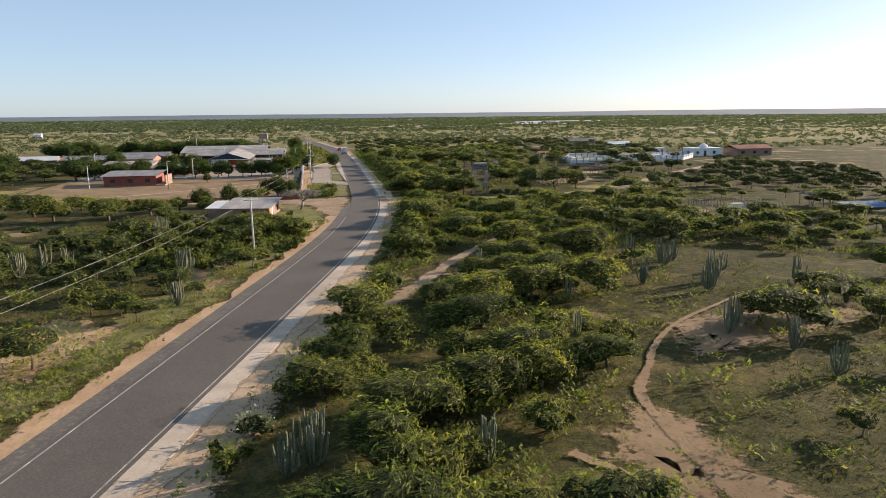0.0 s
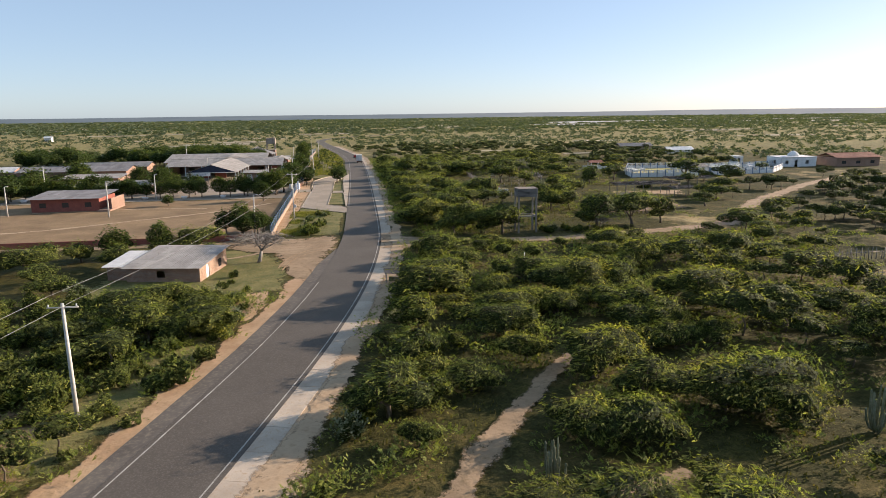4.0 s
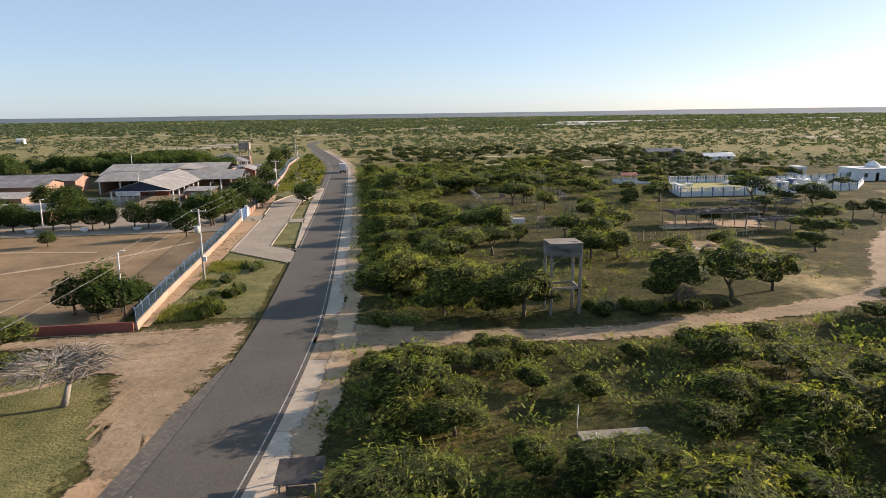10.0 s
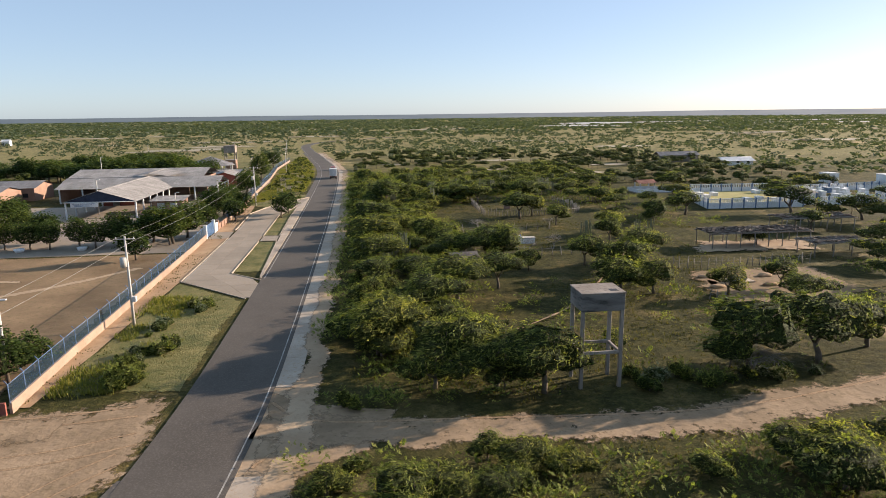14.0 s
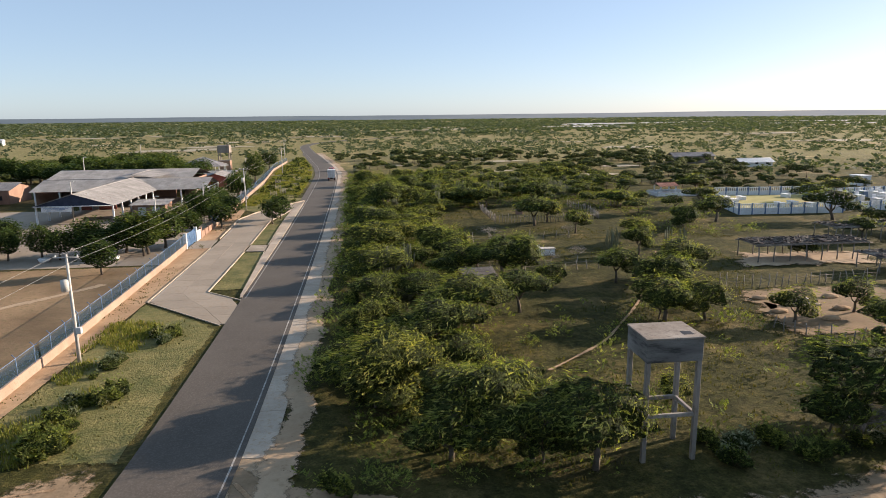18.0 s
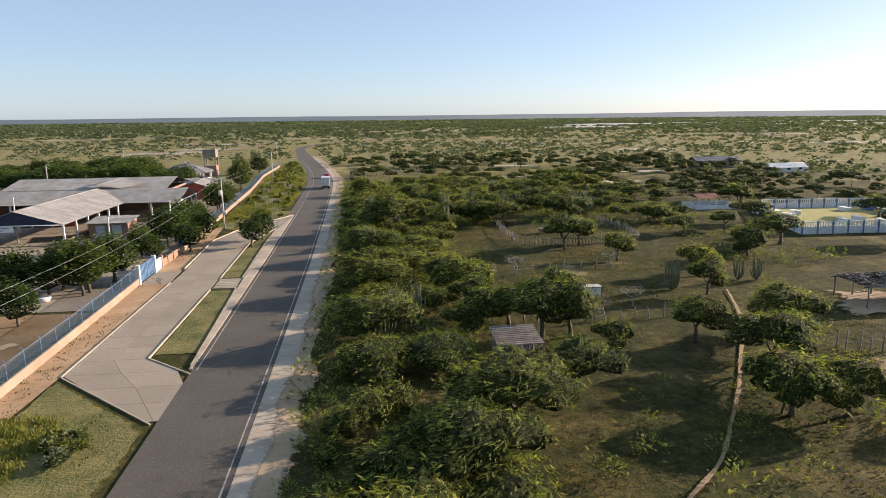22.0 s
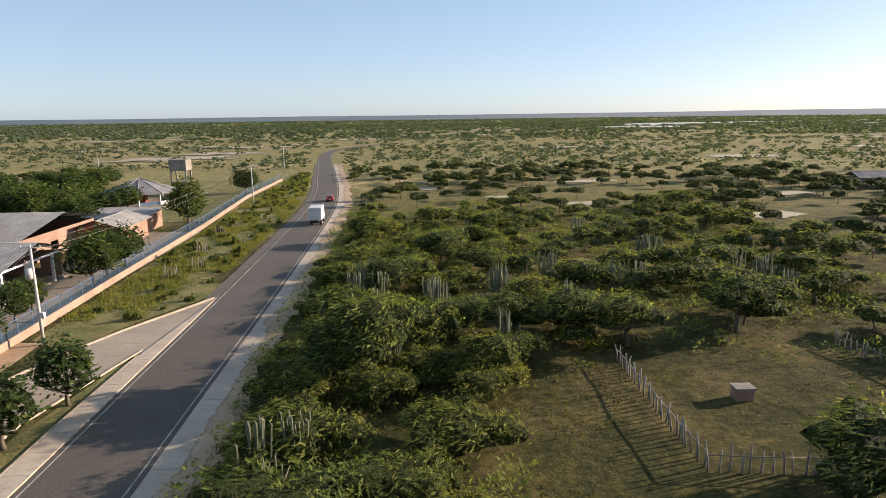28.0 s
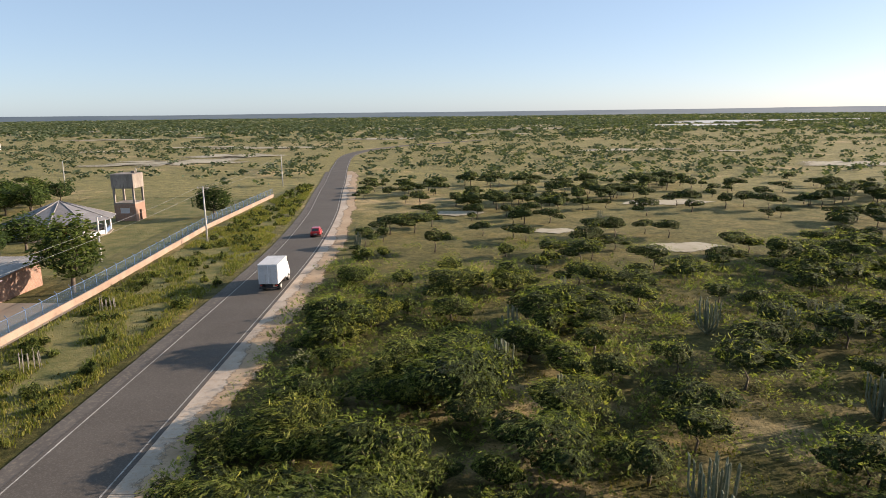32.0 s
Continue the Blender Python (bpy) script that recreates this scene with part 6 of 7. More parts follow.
def hull(name, rings, material, parent, label=""):
    """A closed body lofted through cross rings of equal length, along y."""
    n = len(rings[0])
    V = [p for r in rings for p in r]
    F = [(i * n + k, i * n + (k + 1) % n, (i + 1) * n + (k + 1) % n, (i + 1) * n + k) for i in range(len(rings) - 1) for k in range(n)]
    F += [tuple(range(n - 1, -1, -1)), tuple((len(rings) - 1) * n + k for k in range(n))]
    me = poly_mesh(name, V, F)
    b = bmesh.new()
    b.from_mesh(me)
    bmesh.ops.recalc_face_normals(b, faces=b.faces)
    b.to_mesh(me)
    b.free()
    return link_mesh(name, me, material, parent, label)


def ring(y, w0, w1, z0, z1):
    m = (z0 + z1) / 2
    return [(-w0 * 0.92, y, z0), (w0 * 0.92, y, z0), (w0, y, m), (w1, y, z1 - 0.04), (w1 * 0.9, y, z1), (-w1 * 0.9, y, z1), (-w1, y, z1 - 0.04), (-w0, y, m)]


def wheel(parent, x, y, r, w):
    t = rod("wheel", [(x - w / 2, y, r), (x + w / 2, y, r)], r, M_RUBBER, parent, "black tyre", 16)
    rod("rim", [(x - w / 2 - 0.01, y, r), (x + w / 2 + 0.01, y, r)], r * 0.58, M_POLE, t, "grey wheel rim", 12)


def car(x, y, rz):
    c = thing("car", "small red hatchback driving along the road", "car", x, y, 0.07, rz)
    hull("body", [ring(-1.92, 0.7, 0.66, 0.32, 0.82), ring(-1.8, 0.8, 0.76, 0.24, 0.95), ring(-0.9, 0.83, 0.79, 0.2, 0.96), ring(0.75, 0.83, 0.79, 0.2, 0.95), ring(1.55, 0.8, 0.72, 0.22, 0.82), ring(1.9, 0.72, 0.62, 0.32, 0.66)], M_REDCAR, c, "red painted body")
    cab = hull("cabin", [ring(-1.75, 0.73, 0.6, 0.9, 1.0), ring(-1.3, 0.74, 0.6, 0.9, 1.4), ring(-0.5, 0.74, 0.6, 0.9, 1.46), ring(0.2, 0.74, 0.59, 0.9, 1.42), ring(0.95, 0.72, 0.55, 0.9, 0.97)], M_REDCAR, c)
    slab("rear_window", [(-0.56, -1.73, 1.06), (0.56, -1.73, 1.06), (0.5, -1.39, 1.37), (-0.5, -1.39, 1.37)], 0.015, M_GLASS, cab, "dark rear window")
    slab("windscreen", [(0.55, 0.88, 1.03), (-0.55, 0.88, 1.03), (-0.5, 0.3, 1.41), (0.5, 0.3, 1.41)], 0.015, M_GLASS, cab, "dark windscreen")
    for s in (-1, 1):
        for y0, y1 in ((-1.2, -0.45), (-0.38, 0.45)):
            V = [(s * 0.745, y0, 1.0), (s * 0.745, y1 + (0.2 if y1 > 0 else 0), 1.0), (s * 0.655, y1 - (0.1 if y1 > 0 else 0), 1.34), (s * 0.655, y0 + 0.05, 1.34)]
            link_mesh("side_window", poly_mesh("side_window", V + [(p[0] + s * 0.012, p[1], p[2]) for p in V], [(0, 1, 2, 3), (4, 5, 6, 7), (0, 1, 5, 4), (1, 2, 6, 5), (2, 3, 7, 6), (3, 0, 4, 7)]), M_GLASS, cab, "dark side window")
        box("tail_lamp", s * 0.62 - 0.12, s * 0.62 + 0.12, -1.95, -1.86, 0.62, 0.85, M_LAMPRED, c, "red tail lamp", 0.02)
        box("headlamp", s * 0.5 - 0.14, s * 0.5 + 0.14, 1.83, 1.92, 0.48, 0.62, M_DOOR, c, "clear headlamp", 0.02)
        box("mirror", s * 0.84 - 0.07, s * 0.84 + 0.07, 0.5, 0.6, 0.95, 1.08, M_BLACK, c, "door mirror", 0.02)
        for yy in (-1.2, 1.2):
            wheel(c, s * 0.74, yy, 0.29, 0.18)
    box("bumper", -0.72, 0.72, -2.0, -1.88, 0.32, 0.5, M_BLACK, c, "dark rear bumper", 0.03)
    box("number_plate", -0.24, 0.24, -2.01, -2.002, 0.52, 0.62, M_WHITE, c, "plain pale plate")


def truck(x, y, rz):
    t = thing("box_truck", "white box truck driving along the road", "truck", x, y, 0.07, rz)
    bx = box("cargo_box", -1.1, 1.1, -2.6, 2.0, 0.95, 3.15, M_TRUCK, t, "white cargo box", 0.03)
    box("roof_edge", -1.12, 1.12, -2.62, 2.02, 3.13, 3.18, M_DOOR, bx)
    for s in (-1, 1):
        box("rear_door", min(s * 0.03, s * 1.04), max(s * 0.03, s * 1.04), -2.63, -2.602, 1.0, 3.08, M_DOOR, bx, "white rear door", 0.005)
        rod("door_bar", [(s * 0.3, -2.65, 1.0), (s * 0.3, -2.65, 3.05)], 0.02, M_POLE, bx)
        box("tail_lamp", s * 0.85 - 0.12, s * 0.85 + 0.12, -2.62, -2.55, 0.72, 0.86, M_LAMPRED, t, "red tail lamp", 0.01)
        wheel(t, s * 0.85, -1.3, 0.42, 0.4)
        wheel(t, s * 0.9, 2.9, 0.42, 0.26)
    for k in range(6):
        for s in (-1, 1):
            box("side_rib", s * 1.115 - 0.012, s * 1.115 + 0.012, -2.3 + 0.8 * k, -2.24 + 0.8 * k, 1.0, 3.1, M_DOOR, bx)
    hull("cab", [ring(2.1, 1.0, 0.92, 0.55, 2.25), ring(2.6, 1.02, 0.92, 0.5, 2.35), ring(3.3, 1.02, 0.88, 0.5, 2.25), ring(3.8, 1.0, 0.9, 0.5, 1.35)], M_TRUCK, t, "white cab")
    box("chassis", -0.45, 0.45, -2.5, 3.4, 0.5, 0.95, M_BLACK, t)
    box("bumper", -1.05, 1.05, -2.7, -2.58, 0.45, 0.62, M_BLACK, t, "dark rear bumper", 0.02)


car(road_x(350) + 1.4, 350, 5)
truck(road_x(318) + 1.4, 318, 1.5)


def dead_tree(x, y, s, label):
    rng = np.random.default_rng(int(abs(x * 10)))
    t = thing("bare_tree", label, "tree", x, y)
    tubes = []
    lift = 1.0 if s > 0.9 else 1.8

    def grow(p, d, ln, r, depth):
        q = p + d * ln * 0.5 + Vector((rng.uniform(-0.1, 0.1), rng.uniform(-0.1, 0.1), 0.05)) * ln
        e = q + (d + Vector((rng.uniform(-0.3, 0.3), rng.uniform(-0.3, 0.3), 0.05))).normalized() * ln * 0.5
        tubes.append(([tuple(p), tuple(q), tuple(e)], [r, r * 0.85, r * 0.65], 5 if depth < 2 else 3))
        if depth < 4:
            for _ in range(3 if depth else 4):
                nd = (d * 0.6 + Vector((rng.normal(), rng.normal(), rng.normal() * 0.25 + (0.25 if depth < 2 else -0.06)))).normalized()
                nd.z = nd.z * 0.5 + (0.2 if depth < 2 else 0)
                grow(e, nd.normalized(), ln * 0.7, r * 0.55, depth + 1)
    grow(Vector((0, 0, -0.1)), Vector((0.35, 0.2, 0.8)).normalized(), 0.8 * s * lift, 0.13 * s, 0)
    for k in range(int((110 if s > 0.9 else 40) * s)):
        a, r0 = rng.uniform(0, 6.28), rng.uniform(0.2, 1.3) * s
        r1 = r0 + rng.uniform(0.5, 1.1) * s
        z0, b = rng.uniform(1.25, 1.6) * s * lift, a + rng.normal() * 0.35
        tubes.append(([(r0 * math.cos(a), r0 * math.sin(a), z0), ((r0 + r1) / 2 * math.cos((a + b) / 2), (r0 + r1) / 2 * math.sin((a + b) / 2), z0 + 0.16 * s), (r1 * math.cos(b), r1 * math.sin(b), z0 - 0.05 * s)], [0.02 * s, 0.014 * s, 0.006 * s], 3))
    link_mesh("trunk", tubes_mesh("trunk", tubes), M_GREYWOOD, t, "tangled grey leafless branches")
    _, q = dome(rng, 4.2 * s / lift ** 0.5, 1.15 * s * lift, 1.85 * s * lift, 2, int(520 * s / lift ** 3), 0.5, 0.08, 0.5, 1.4)
    tagged(link_mesh("twig_tangle", quads_mesh("twig_tangle", q), M_GREYWOOD, t), "dry grey twigs", kind="stuff")


dead_tree(-6.0, 134.6, 2.2, "half-dead spreading thorn tree with bare grey twigs")
dead_tree(47.3, 150.8, 1.0, "bare grey thorn tree beside the dirt road")
for _x, _y, _s in ((45.5, 198.5, 0.7), (41.5, 197.5, 0.55), (38.8, 200, 0.6), (49.5, 215.5, 0.6), (36.5, 213, 0.8)):
    dead_tree(_x, _y, _s, "small crooked bare tree in the pasture")
# ---- plants ----
RNG = np.random.default_rng(11)


def limbs(tips, height, base_r, rng, lean=0.3, sides=6):
    """A leaning trunk that forks low into limbs which reach the given tips."""
    fork = np.array([rng.uniform(-lean, lean), rng.uniform(-lean, lean), height * rng.uniform(0.22, 0.34)])
    tubes = [([(0, 0, -0.15), tuple(fork * 0.5 + np.array([0.06, -0.05, 0])), tuple(fork)], [base_r * 1.25, base_r, base_r * 0.85], sides + 1)]
    groups = max(3, len(tips) // 3)
    heads = []
    for g in range(groups):
        a = 2 * math.pi * g / groups + rng.uniform(-0.4, 0.4)
        rad = np.mean([math.hypot(t[0], t[1]) for t in tips]) * 0.5
        h = np.array([fork[0] + rad * math.cos(a), fork[1] + rad * math.sin(a), height * rng.uniform(0.5, 0.66)])
        mid = (fork + h) / 2 + np.array([rng.uniform(-0.2, 0.2), rng.uniform(-0.2, 0.2), -0.12 * height * rng.uniform(0, 0.6)])
        tubes.append(([tuple(fork), tuple(mid), tuple(h)], [base_r * 0.7, base_r * 0.5, base_r * 0.34], sides - 1))
        heads.append(h)
    for t in tips:
        t = np.asarray(t)
        h = min(heads, key=lambda q: np.linalg.norm(q - t))
        mid = (h + t) / 2 + np.array([0, 0, 0.1])
        tubes.append(([tuple(h), tuple(mid), tuple(t)], [base_r * 0.3, base_r * 0.18, base_r * 0.07], 4))
    return tubes


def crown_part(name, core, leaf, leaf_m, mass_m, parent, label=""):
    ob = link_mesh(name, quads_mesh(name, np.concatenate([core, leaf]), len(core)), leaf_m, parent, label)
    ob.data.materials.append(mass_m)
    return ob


def tips_on(rng, n, width, z0, z1):
    out = []
    for k in range(n):
        a, rr = 2.4 * k + rng.uniform(-0.4, 0.4), math.sqrt((k + 0.5) / n) * width * 0.36
        out.append((rr * math.cos(a), rr * math.sin(a), z0 + (z1 - z0) * (0.75 - 0.5 * rr / width)))
    return out


def make_acacia(seed, width, height, low, cells, leaves, size, domes=1, label=""):
    """A thorn tree: forked trunk, and a low feathery crown of one main dome with smaller ones leaning off it."""
    rng = np.random.default_rng(seed)
    cores, lvs = [], []
    for k in range(domes):
        if k == 0:
            c, l = dome(rng, width * (0.8 if domes > 1 else 1.0), height * low, height, cells, int(leaves * (0.5 if domes > 1 else 1)), size, 0.36, 0.8 if cells > 3 else 0.72, wind=0.8)
        else:
            a, s = 2.1 * k + rng.uniform(-0.5, 0.5), rng.uniform(0.4, 0.58)
            top = height * rng.uniform(0.62, 0.92)
            c, l = dome(rng, width * s, top - height * (1 - low) * 0.6, top, max(2, cells - 1), int(leaves * 0.5 / (domes - 1)), size, 0.36, wind=0.8)
            off = np.array([math.cos(a) * width * 0.33, math.sin(a) * width * 0.33, 0])
            c, l = c + off, l + off
        cores.append(c)
        lvs.append(l)
    t = thing("acacia_tree", label, "tree")
    link_mesh("trunk", tubes_mesh("trunk", limbs(tips_on(rng, 7, width, height * low, height), height, 0.045 * width ** 0.75, rng, 0.3, 5)), M_BARK, t, "forked grey-brown trunk and limbs")
    crown_part("crown", np.concatenate(cores), np.concatenate(lvs), M_ACACIA, MASS_ACACIA, t, "feathery green crown")
    return t


def make_round(seed, width, height, leaves, size, name, label, cells=4):
    """A dense round-headed tree."""
    rng = np.random.default_rng(seed)
    t = thing(name, label, "tree")
    link_mesh("trunk", tubes_mesh("trunk", limbs(tips_on(rng, 6, width, height * 0.3, height), height * 0.9, 0.05 * width ** 0.75, rng, 0.1, 5)), M_BARK, t, "short brown trunk")
    c, l = dome(rng, width, height * 0.22, height, cells, leaves, size, 0.95, 0.84, 0.9, 0.1)
    crown_part("crown", c, l, M_ROUND, MASS_ROUND, t, "dense dark green crown")
    return t


def make_shrub(seed, width, height, leaves, size, material, label):
    rng = np.random.default_rng(seed)
    t = thing("shrub", label, "shrub")
    link_mesh("stem", tubes_mesh("stem", [([(0, 0, -0.1), (width * 0.15 * math.cos(k), width * 0.15 * math.sin(k), height * 0.5)], [0.04, 0.015], 4) for k in range(4)]), M_BARK, t)
    cs, ls = [], []
    for k in range(3):
        c, l = dome(rng, width * (0.75 - 0.12 * k), 0.0, height * (1 - 0.18 * k), 2, leaves // 3, size, 0.7, 0.72, 1.4, -0.3)
        off = np.array([math.cos(2.2 * k) * width * 0.2, math.sin(2.2 * k) * width * 0.2, 0])
        cs.append(c + off)
        ls.append(l + off)
    crown_part("leaves", np.concatenate(cs), np.concatenate(ls), material, MASS_SHRUB, t)
    return t


def make_cactus(seed, arms, height, label):
    """A candelabra cactus: ribbed columns that bend out from the base and rise."""
    rng = np.random.default_rng(seed)
    t = thing("column_cactus", label, "cactus")
    arms = int(arms * 1.25)
    for k in range(arms):
        a = 2 * math.pi * k / arms + rng.uniform(-0.4, 0.4)
        r = rng.uniform(0.15, 1.0) * height * 0.32
        h = height * rng.uniform(0.55, 1.0)
        x, y = r * math.cos(a), r * math.sin(a)
        rad = rng.uniform(0.05, 0.08)
        z0 = rng.uniform(-0.1, 0.35)
        pts = [(x * 0.1, y * 0.1, z0), (x * 0.65, y * 0.65, z0 + h * 0.16), (x * 0.95, y * 0.95, z0 + h * 0.42), (x * 1.05 + rng.uniform(-0.12, 0.12), y * 1.05, h * 0.96), (x * 1.06, y * 1.06, h)]
        me = tubes_mesh("arm", [(pts, [rad * 0.8, rad, rad * 1.05, rad * 0.9, rad * 0.3], 6)], False)
        link_mesh("arm", me, M_CACTUS, t)
    return t


AC_LABEL = "spreading thorn tree with a low feathery green crown"
NEAR = [make_acacia(21 + i, *p, label=AC_LABEL) for i, p in enumerate((
    (7.6, 3.9, 0.3, 4, 1600, 0.42, 4), (6.0, 3.5, 0.24, 4, 1250, 0.4, 3), (8.6, 4.2, 0.36, 4, 1750, 0.44, 5), (5.0, 2.9, 0.18, 4, 1100, 0.38, 3), (6.6, 4.1, 0.3, 4, 1400, 0.4, 4), (7.2, 3.2, 0.2, 4, 1500, 0.42, 4)))]
TALL = [make_acacia(31 + i, *p, label="thorn tree with a bare forked trunk and an umbrella crown") for i, p in enumerate(((6.4, 4.6, 0.44, 4, 1500, 0.36, 4), (5.4, 4.2, 0.42, 4, 1200, 0.34, 3), (7.4, 4.9, 0.48, 4, 1700, 0.38, 5)))]
MID = [make_acacia(41 + i, *p, label=AC_LABEL) for i, p in enumerate(((7.0, 4.2, 0.4, 3, 400, 0.44, 3), (5.6, 3.5, 0.34, 3, 330, 0.42, 2), (8.0, 4.4, 0.42, 3, 440, 0.46, 3)))]
ROUND = [make_round(61, 5.2, 5.0, 1500, 0.27, "shade_tree", "dense round shade tree with dark green leaves"), make_round(62, 4.4, 4.2, 1300, 0.25, "shade_tree", "dense round shade tree with dark green leaves")]
FARROUND = make_round(64, 5.4, 5.2, 420, 0.42, "shade_tree", "dense dark shade tree behind the school", 3)
SMALL = make_round(63, 2.8, 3.2, 800, 0.2, "young_street_tree", "young round-headed street tree", 3)
SHRUBS = [make_shrub(71, 2.6, 1.6, 480, 0.22, M_SHRUB, "leafy green roadside shrub"), make_shrub(72, 1.9, 1.1, 390, 0.19, M_SHRUB, "leafy green roadside shrub"), make_shrub(73, 2.4, 1.4, 480, 0.19, M_PALE, "pale grey-green flowering shrub")]
CACTI = [make_cactus(81, 15, 3.0, "tall many-armed column cactus"), make_cactus(82, 9, 2.6, "column cactus with upright arms"), make_cactus(83, 20, 3.4, "broad clump of tall column cacti")]
PROTO = TALL + NEAR + MID + ROUND + [SMALL, FARROUND] + SHRUBS + CACTI
TAKEN = []


def plant(proto, x, y, scale=1.0, turn=None, group=""):
    turn = (RNG.uniform(-50, 50) if proto.name.startswith("acacia") else RNG.uniform(0, 360)) if turn is None else turn
    m = Matrix.LocRotScale((x, y, 0), Euler((0, 0, radians(turn))), Vector((scale, scale, scale * RNG.uniform(0.9, 1.12))))
    ob = copy_thing(proto, m)
    if group:
        ob["group"] = group
    TAKEN.append((x, y, 2.2 * scale))
    return ob


def clear_of(x, y, r):
    """True where no road, yard, building or track would be covered."""
    if abs(x - road_x(y)) < 5.2 + r or y < 98 and 0 < x - road_x(y) < 7.4 + r:
        return False
    if -80 < x < 6 and 120 < y < 425:
        return False
    for (ax, ay), (bx, by), w in TRACKS:
        dx, dy = bx - ax, by - ay
        u = max(0, min(1, ((x - ax) * dx + (y - ay) * dy) / (dx * dx + dy * dy)))
        if math.hypot(x - ax - u * dx, y - ay - u * dy) < w + r:
            return False
    if y > 310 and any(((x - cx) / cw) ** 2 + ((y - cy) / cd) ** 2 < 1 for cx, cy, cw, cd in CLEARINGS):
        return False
    if any(abs(x - cx) < 2.2 + r * 0.6 and abs(y - cy) < 2.4 + r for cx, cy in CLUMPS):
        return False
    for x0, x1, y0, y1 in OPEN:
        if x0 - r < x < x1 + r and y0 - r < y < y1 + r:
            return False
    return True


TRACKS = [((10, 145), (46, 144.5), 3.0), ((46, 144.5), (71, 152), 3.2), ((71, 152), (86, 169), 2.8), ((86, 169), (150, 222), 2.8), ((1.5, 62), (9.5, 72.3), 2.4), ((9.5, 72.3), (20.4, 90.3), 2.0), ((20.4, 90.3), (27, 99), 1.0), ((13.0, 75.2), (25.1, 76.9), 0.9),
          ((17.7, 14.2), (19.0, 39.3), 0.9), ((19.0, 39.3), (24.8, 48.2), 0.7), ((24.8, 48.2), (41.9, 60.9), 1.0), ((25.2, 11.9), (11.8, 33.5), 0.7), ((32, 163), (58, 203), 1.2), ((24.7, 60.4), (24.3, 46.2), 0.8)]
CLUMPS = [(19.3, 192.4), (19.3, 191), (18.8, 233), (18.8, 231), (20.5, 269), (22.5, 265), (28, 261), (34.5, 256), (34.7, 267), (51.5, 300), (58, 285), (41, 273), (64, 269), (35.3, 44.9), (32.4, 49.0), (41.1, 65.3), (-2.3, 33.9), (-17.2, 80.1), (-26.6, 108.8), (-33.3, 87.5)]
OPEN = [(27.4, 33.2, 121.6, 126.4), (34, 64, 181, 246), (62, 88, 105, 126), (54, 78, 165, 186), (66, 101, 186, 212), (86, 150, 222, 262), (28, 34.5, 182, 190), (9, 14, 118.5, 124.5), (82, 95, 254, 265), (-28, -7, 117, 133), (140, 165, 245, 276), (32, 38, 148.5, 154), (9, 17, 150, 162), (41, 48, 238, 250)]


def density(x, y):
    """How closely the bush stands, 0 to 1."""
    d = 0.42 + 0.8 * noise.noise((x * 0.035, y * 0.035, 17))
    if 30 < x < 100 and 152 < y < 262:
        d = 0.12 + 0.4 * noise.noise((x * 0.05, y * 0.05, 7))
    if 10 < x < 70 and 62 < y < 141:
        d = max(d, 0.85)
    if 19 < x < 95 and 10 < y < 84 and (y < 60 or x > 27):
        d = 0.2 + 0.45 * noise.noise((x * 0.05, y * 0.05, 7))
    if x < 19 and 8 < y < 62 and x > road_x(y) + 4:
        d = max(d, 0.75)
    if 12 < x < 31 and 152 < y < 262:
        d = max(d, 0.62)
    if 11 < x < 80 and 250 < y < 320 and not (40.5 < x < 62 and y < 252):
        d = max(d, 0.64 if y < 300 else 0.55)
    if y > 335:
        d -= 0.12
    if x < -10 and y < 118:
        d = max(d - 0.02, 0.16)
    return d


# single trees that stand out in the open pasture
for _x, _y, _s in ((30.4, 149.3, 1.1), (27.2, 150.6, 1.0), (47.0, 150.6, 1.6), (25, 153, 1.0), (53.5, 151.6, 1.2), (60, 154.5, 1.2), (38.6, 186, 0.7), (49.6, 181, 0.95), (33, 178, 0.9), (24, 168, 1.0), (20, 160, 0.95), (57, 171, 0.9), (62.5, 166, 0.8), (64.5, 173, 0.85), (50.5, 230.5, 0.95), (58.5, 209.5, 0.9), (70, 218, 1.1), (52, 219, 0.8), (35, 200, 0.75), (39, 203.5, 0.6), (30, 205, 0.9), (36.5, 190.5, 1.2), (33.9, 190.7, 1.25), (31.8, 194.4, 1.0), (29.0, 198.7, 0.9), (46.5, 187.5, 0.9), (54.3, 187.6, 1.0), (45.8, 173.6, 1.05), (49.5, 173.1, 1.05), (27.6, 173.5, 1.15), (19.1, 158.5, 0.95), (47.4, 227.3, 1.15), (55.3, 201.7, 0.9)):
    plant(TALL[int(RNG.integers(0, 3))], _x, _y, _s * 0.95)
for _x, _y, _s in ((80, 226, 1.2), (88, 245, 1.1), (78, 238, 0.9), (101, 224, 1.3), (92, 206, 0.9), (108, 214, 1.1), (80, 266, 1.0), (97, 266, 1.1), (72, 252, 0.8), (66, 262, 0.9), (85, 180, 0.9), (78, 172, 0.8), (92, 190, 1.0), (112, 245, 1.2), (125, 255, 1.1), (100, 270, 1.1), (76, 196, 0.6), (135, 240, 1.0)):
    plant(MID[int(RNG.integers(0, 3))], _x, _y, _s)


BUSH, HERB, STEMS = ([], []), ([], []), []


def crown_of(proto, name="crown"):
    me = [c for c in proto.children if c.name.split(".")[0] == name][0].data
    co = np.empty(len(me.vertices) * 3, np.float32)
    me.vertices.foreach_get("co", co)
    return co.reshape(-1, 4, 3)


MID_Q = [crown_of(p) for p in MID]
SHRUB_Q = [crown_of(p, "leaves") for p in SHRUBS]


def thinned(q, step):
    """Fewer leaf sprays but all of the closing masses, which come first."""
    n = CORES[len(q)]
    return q[:n], q[n::step]


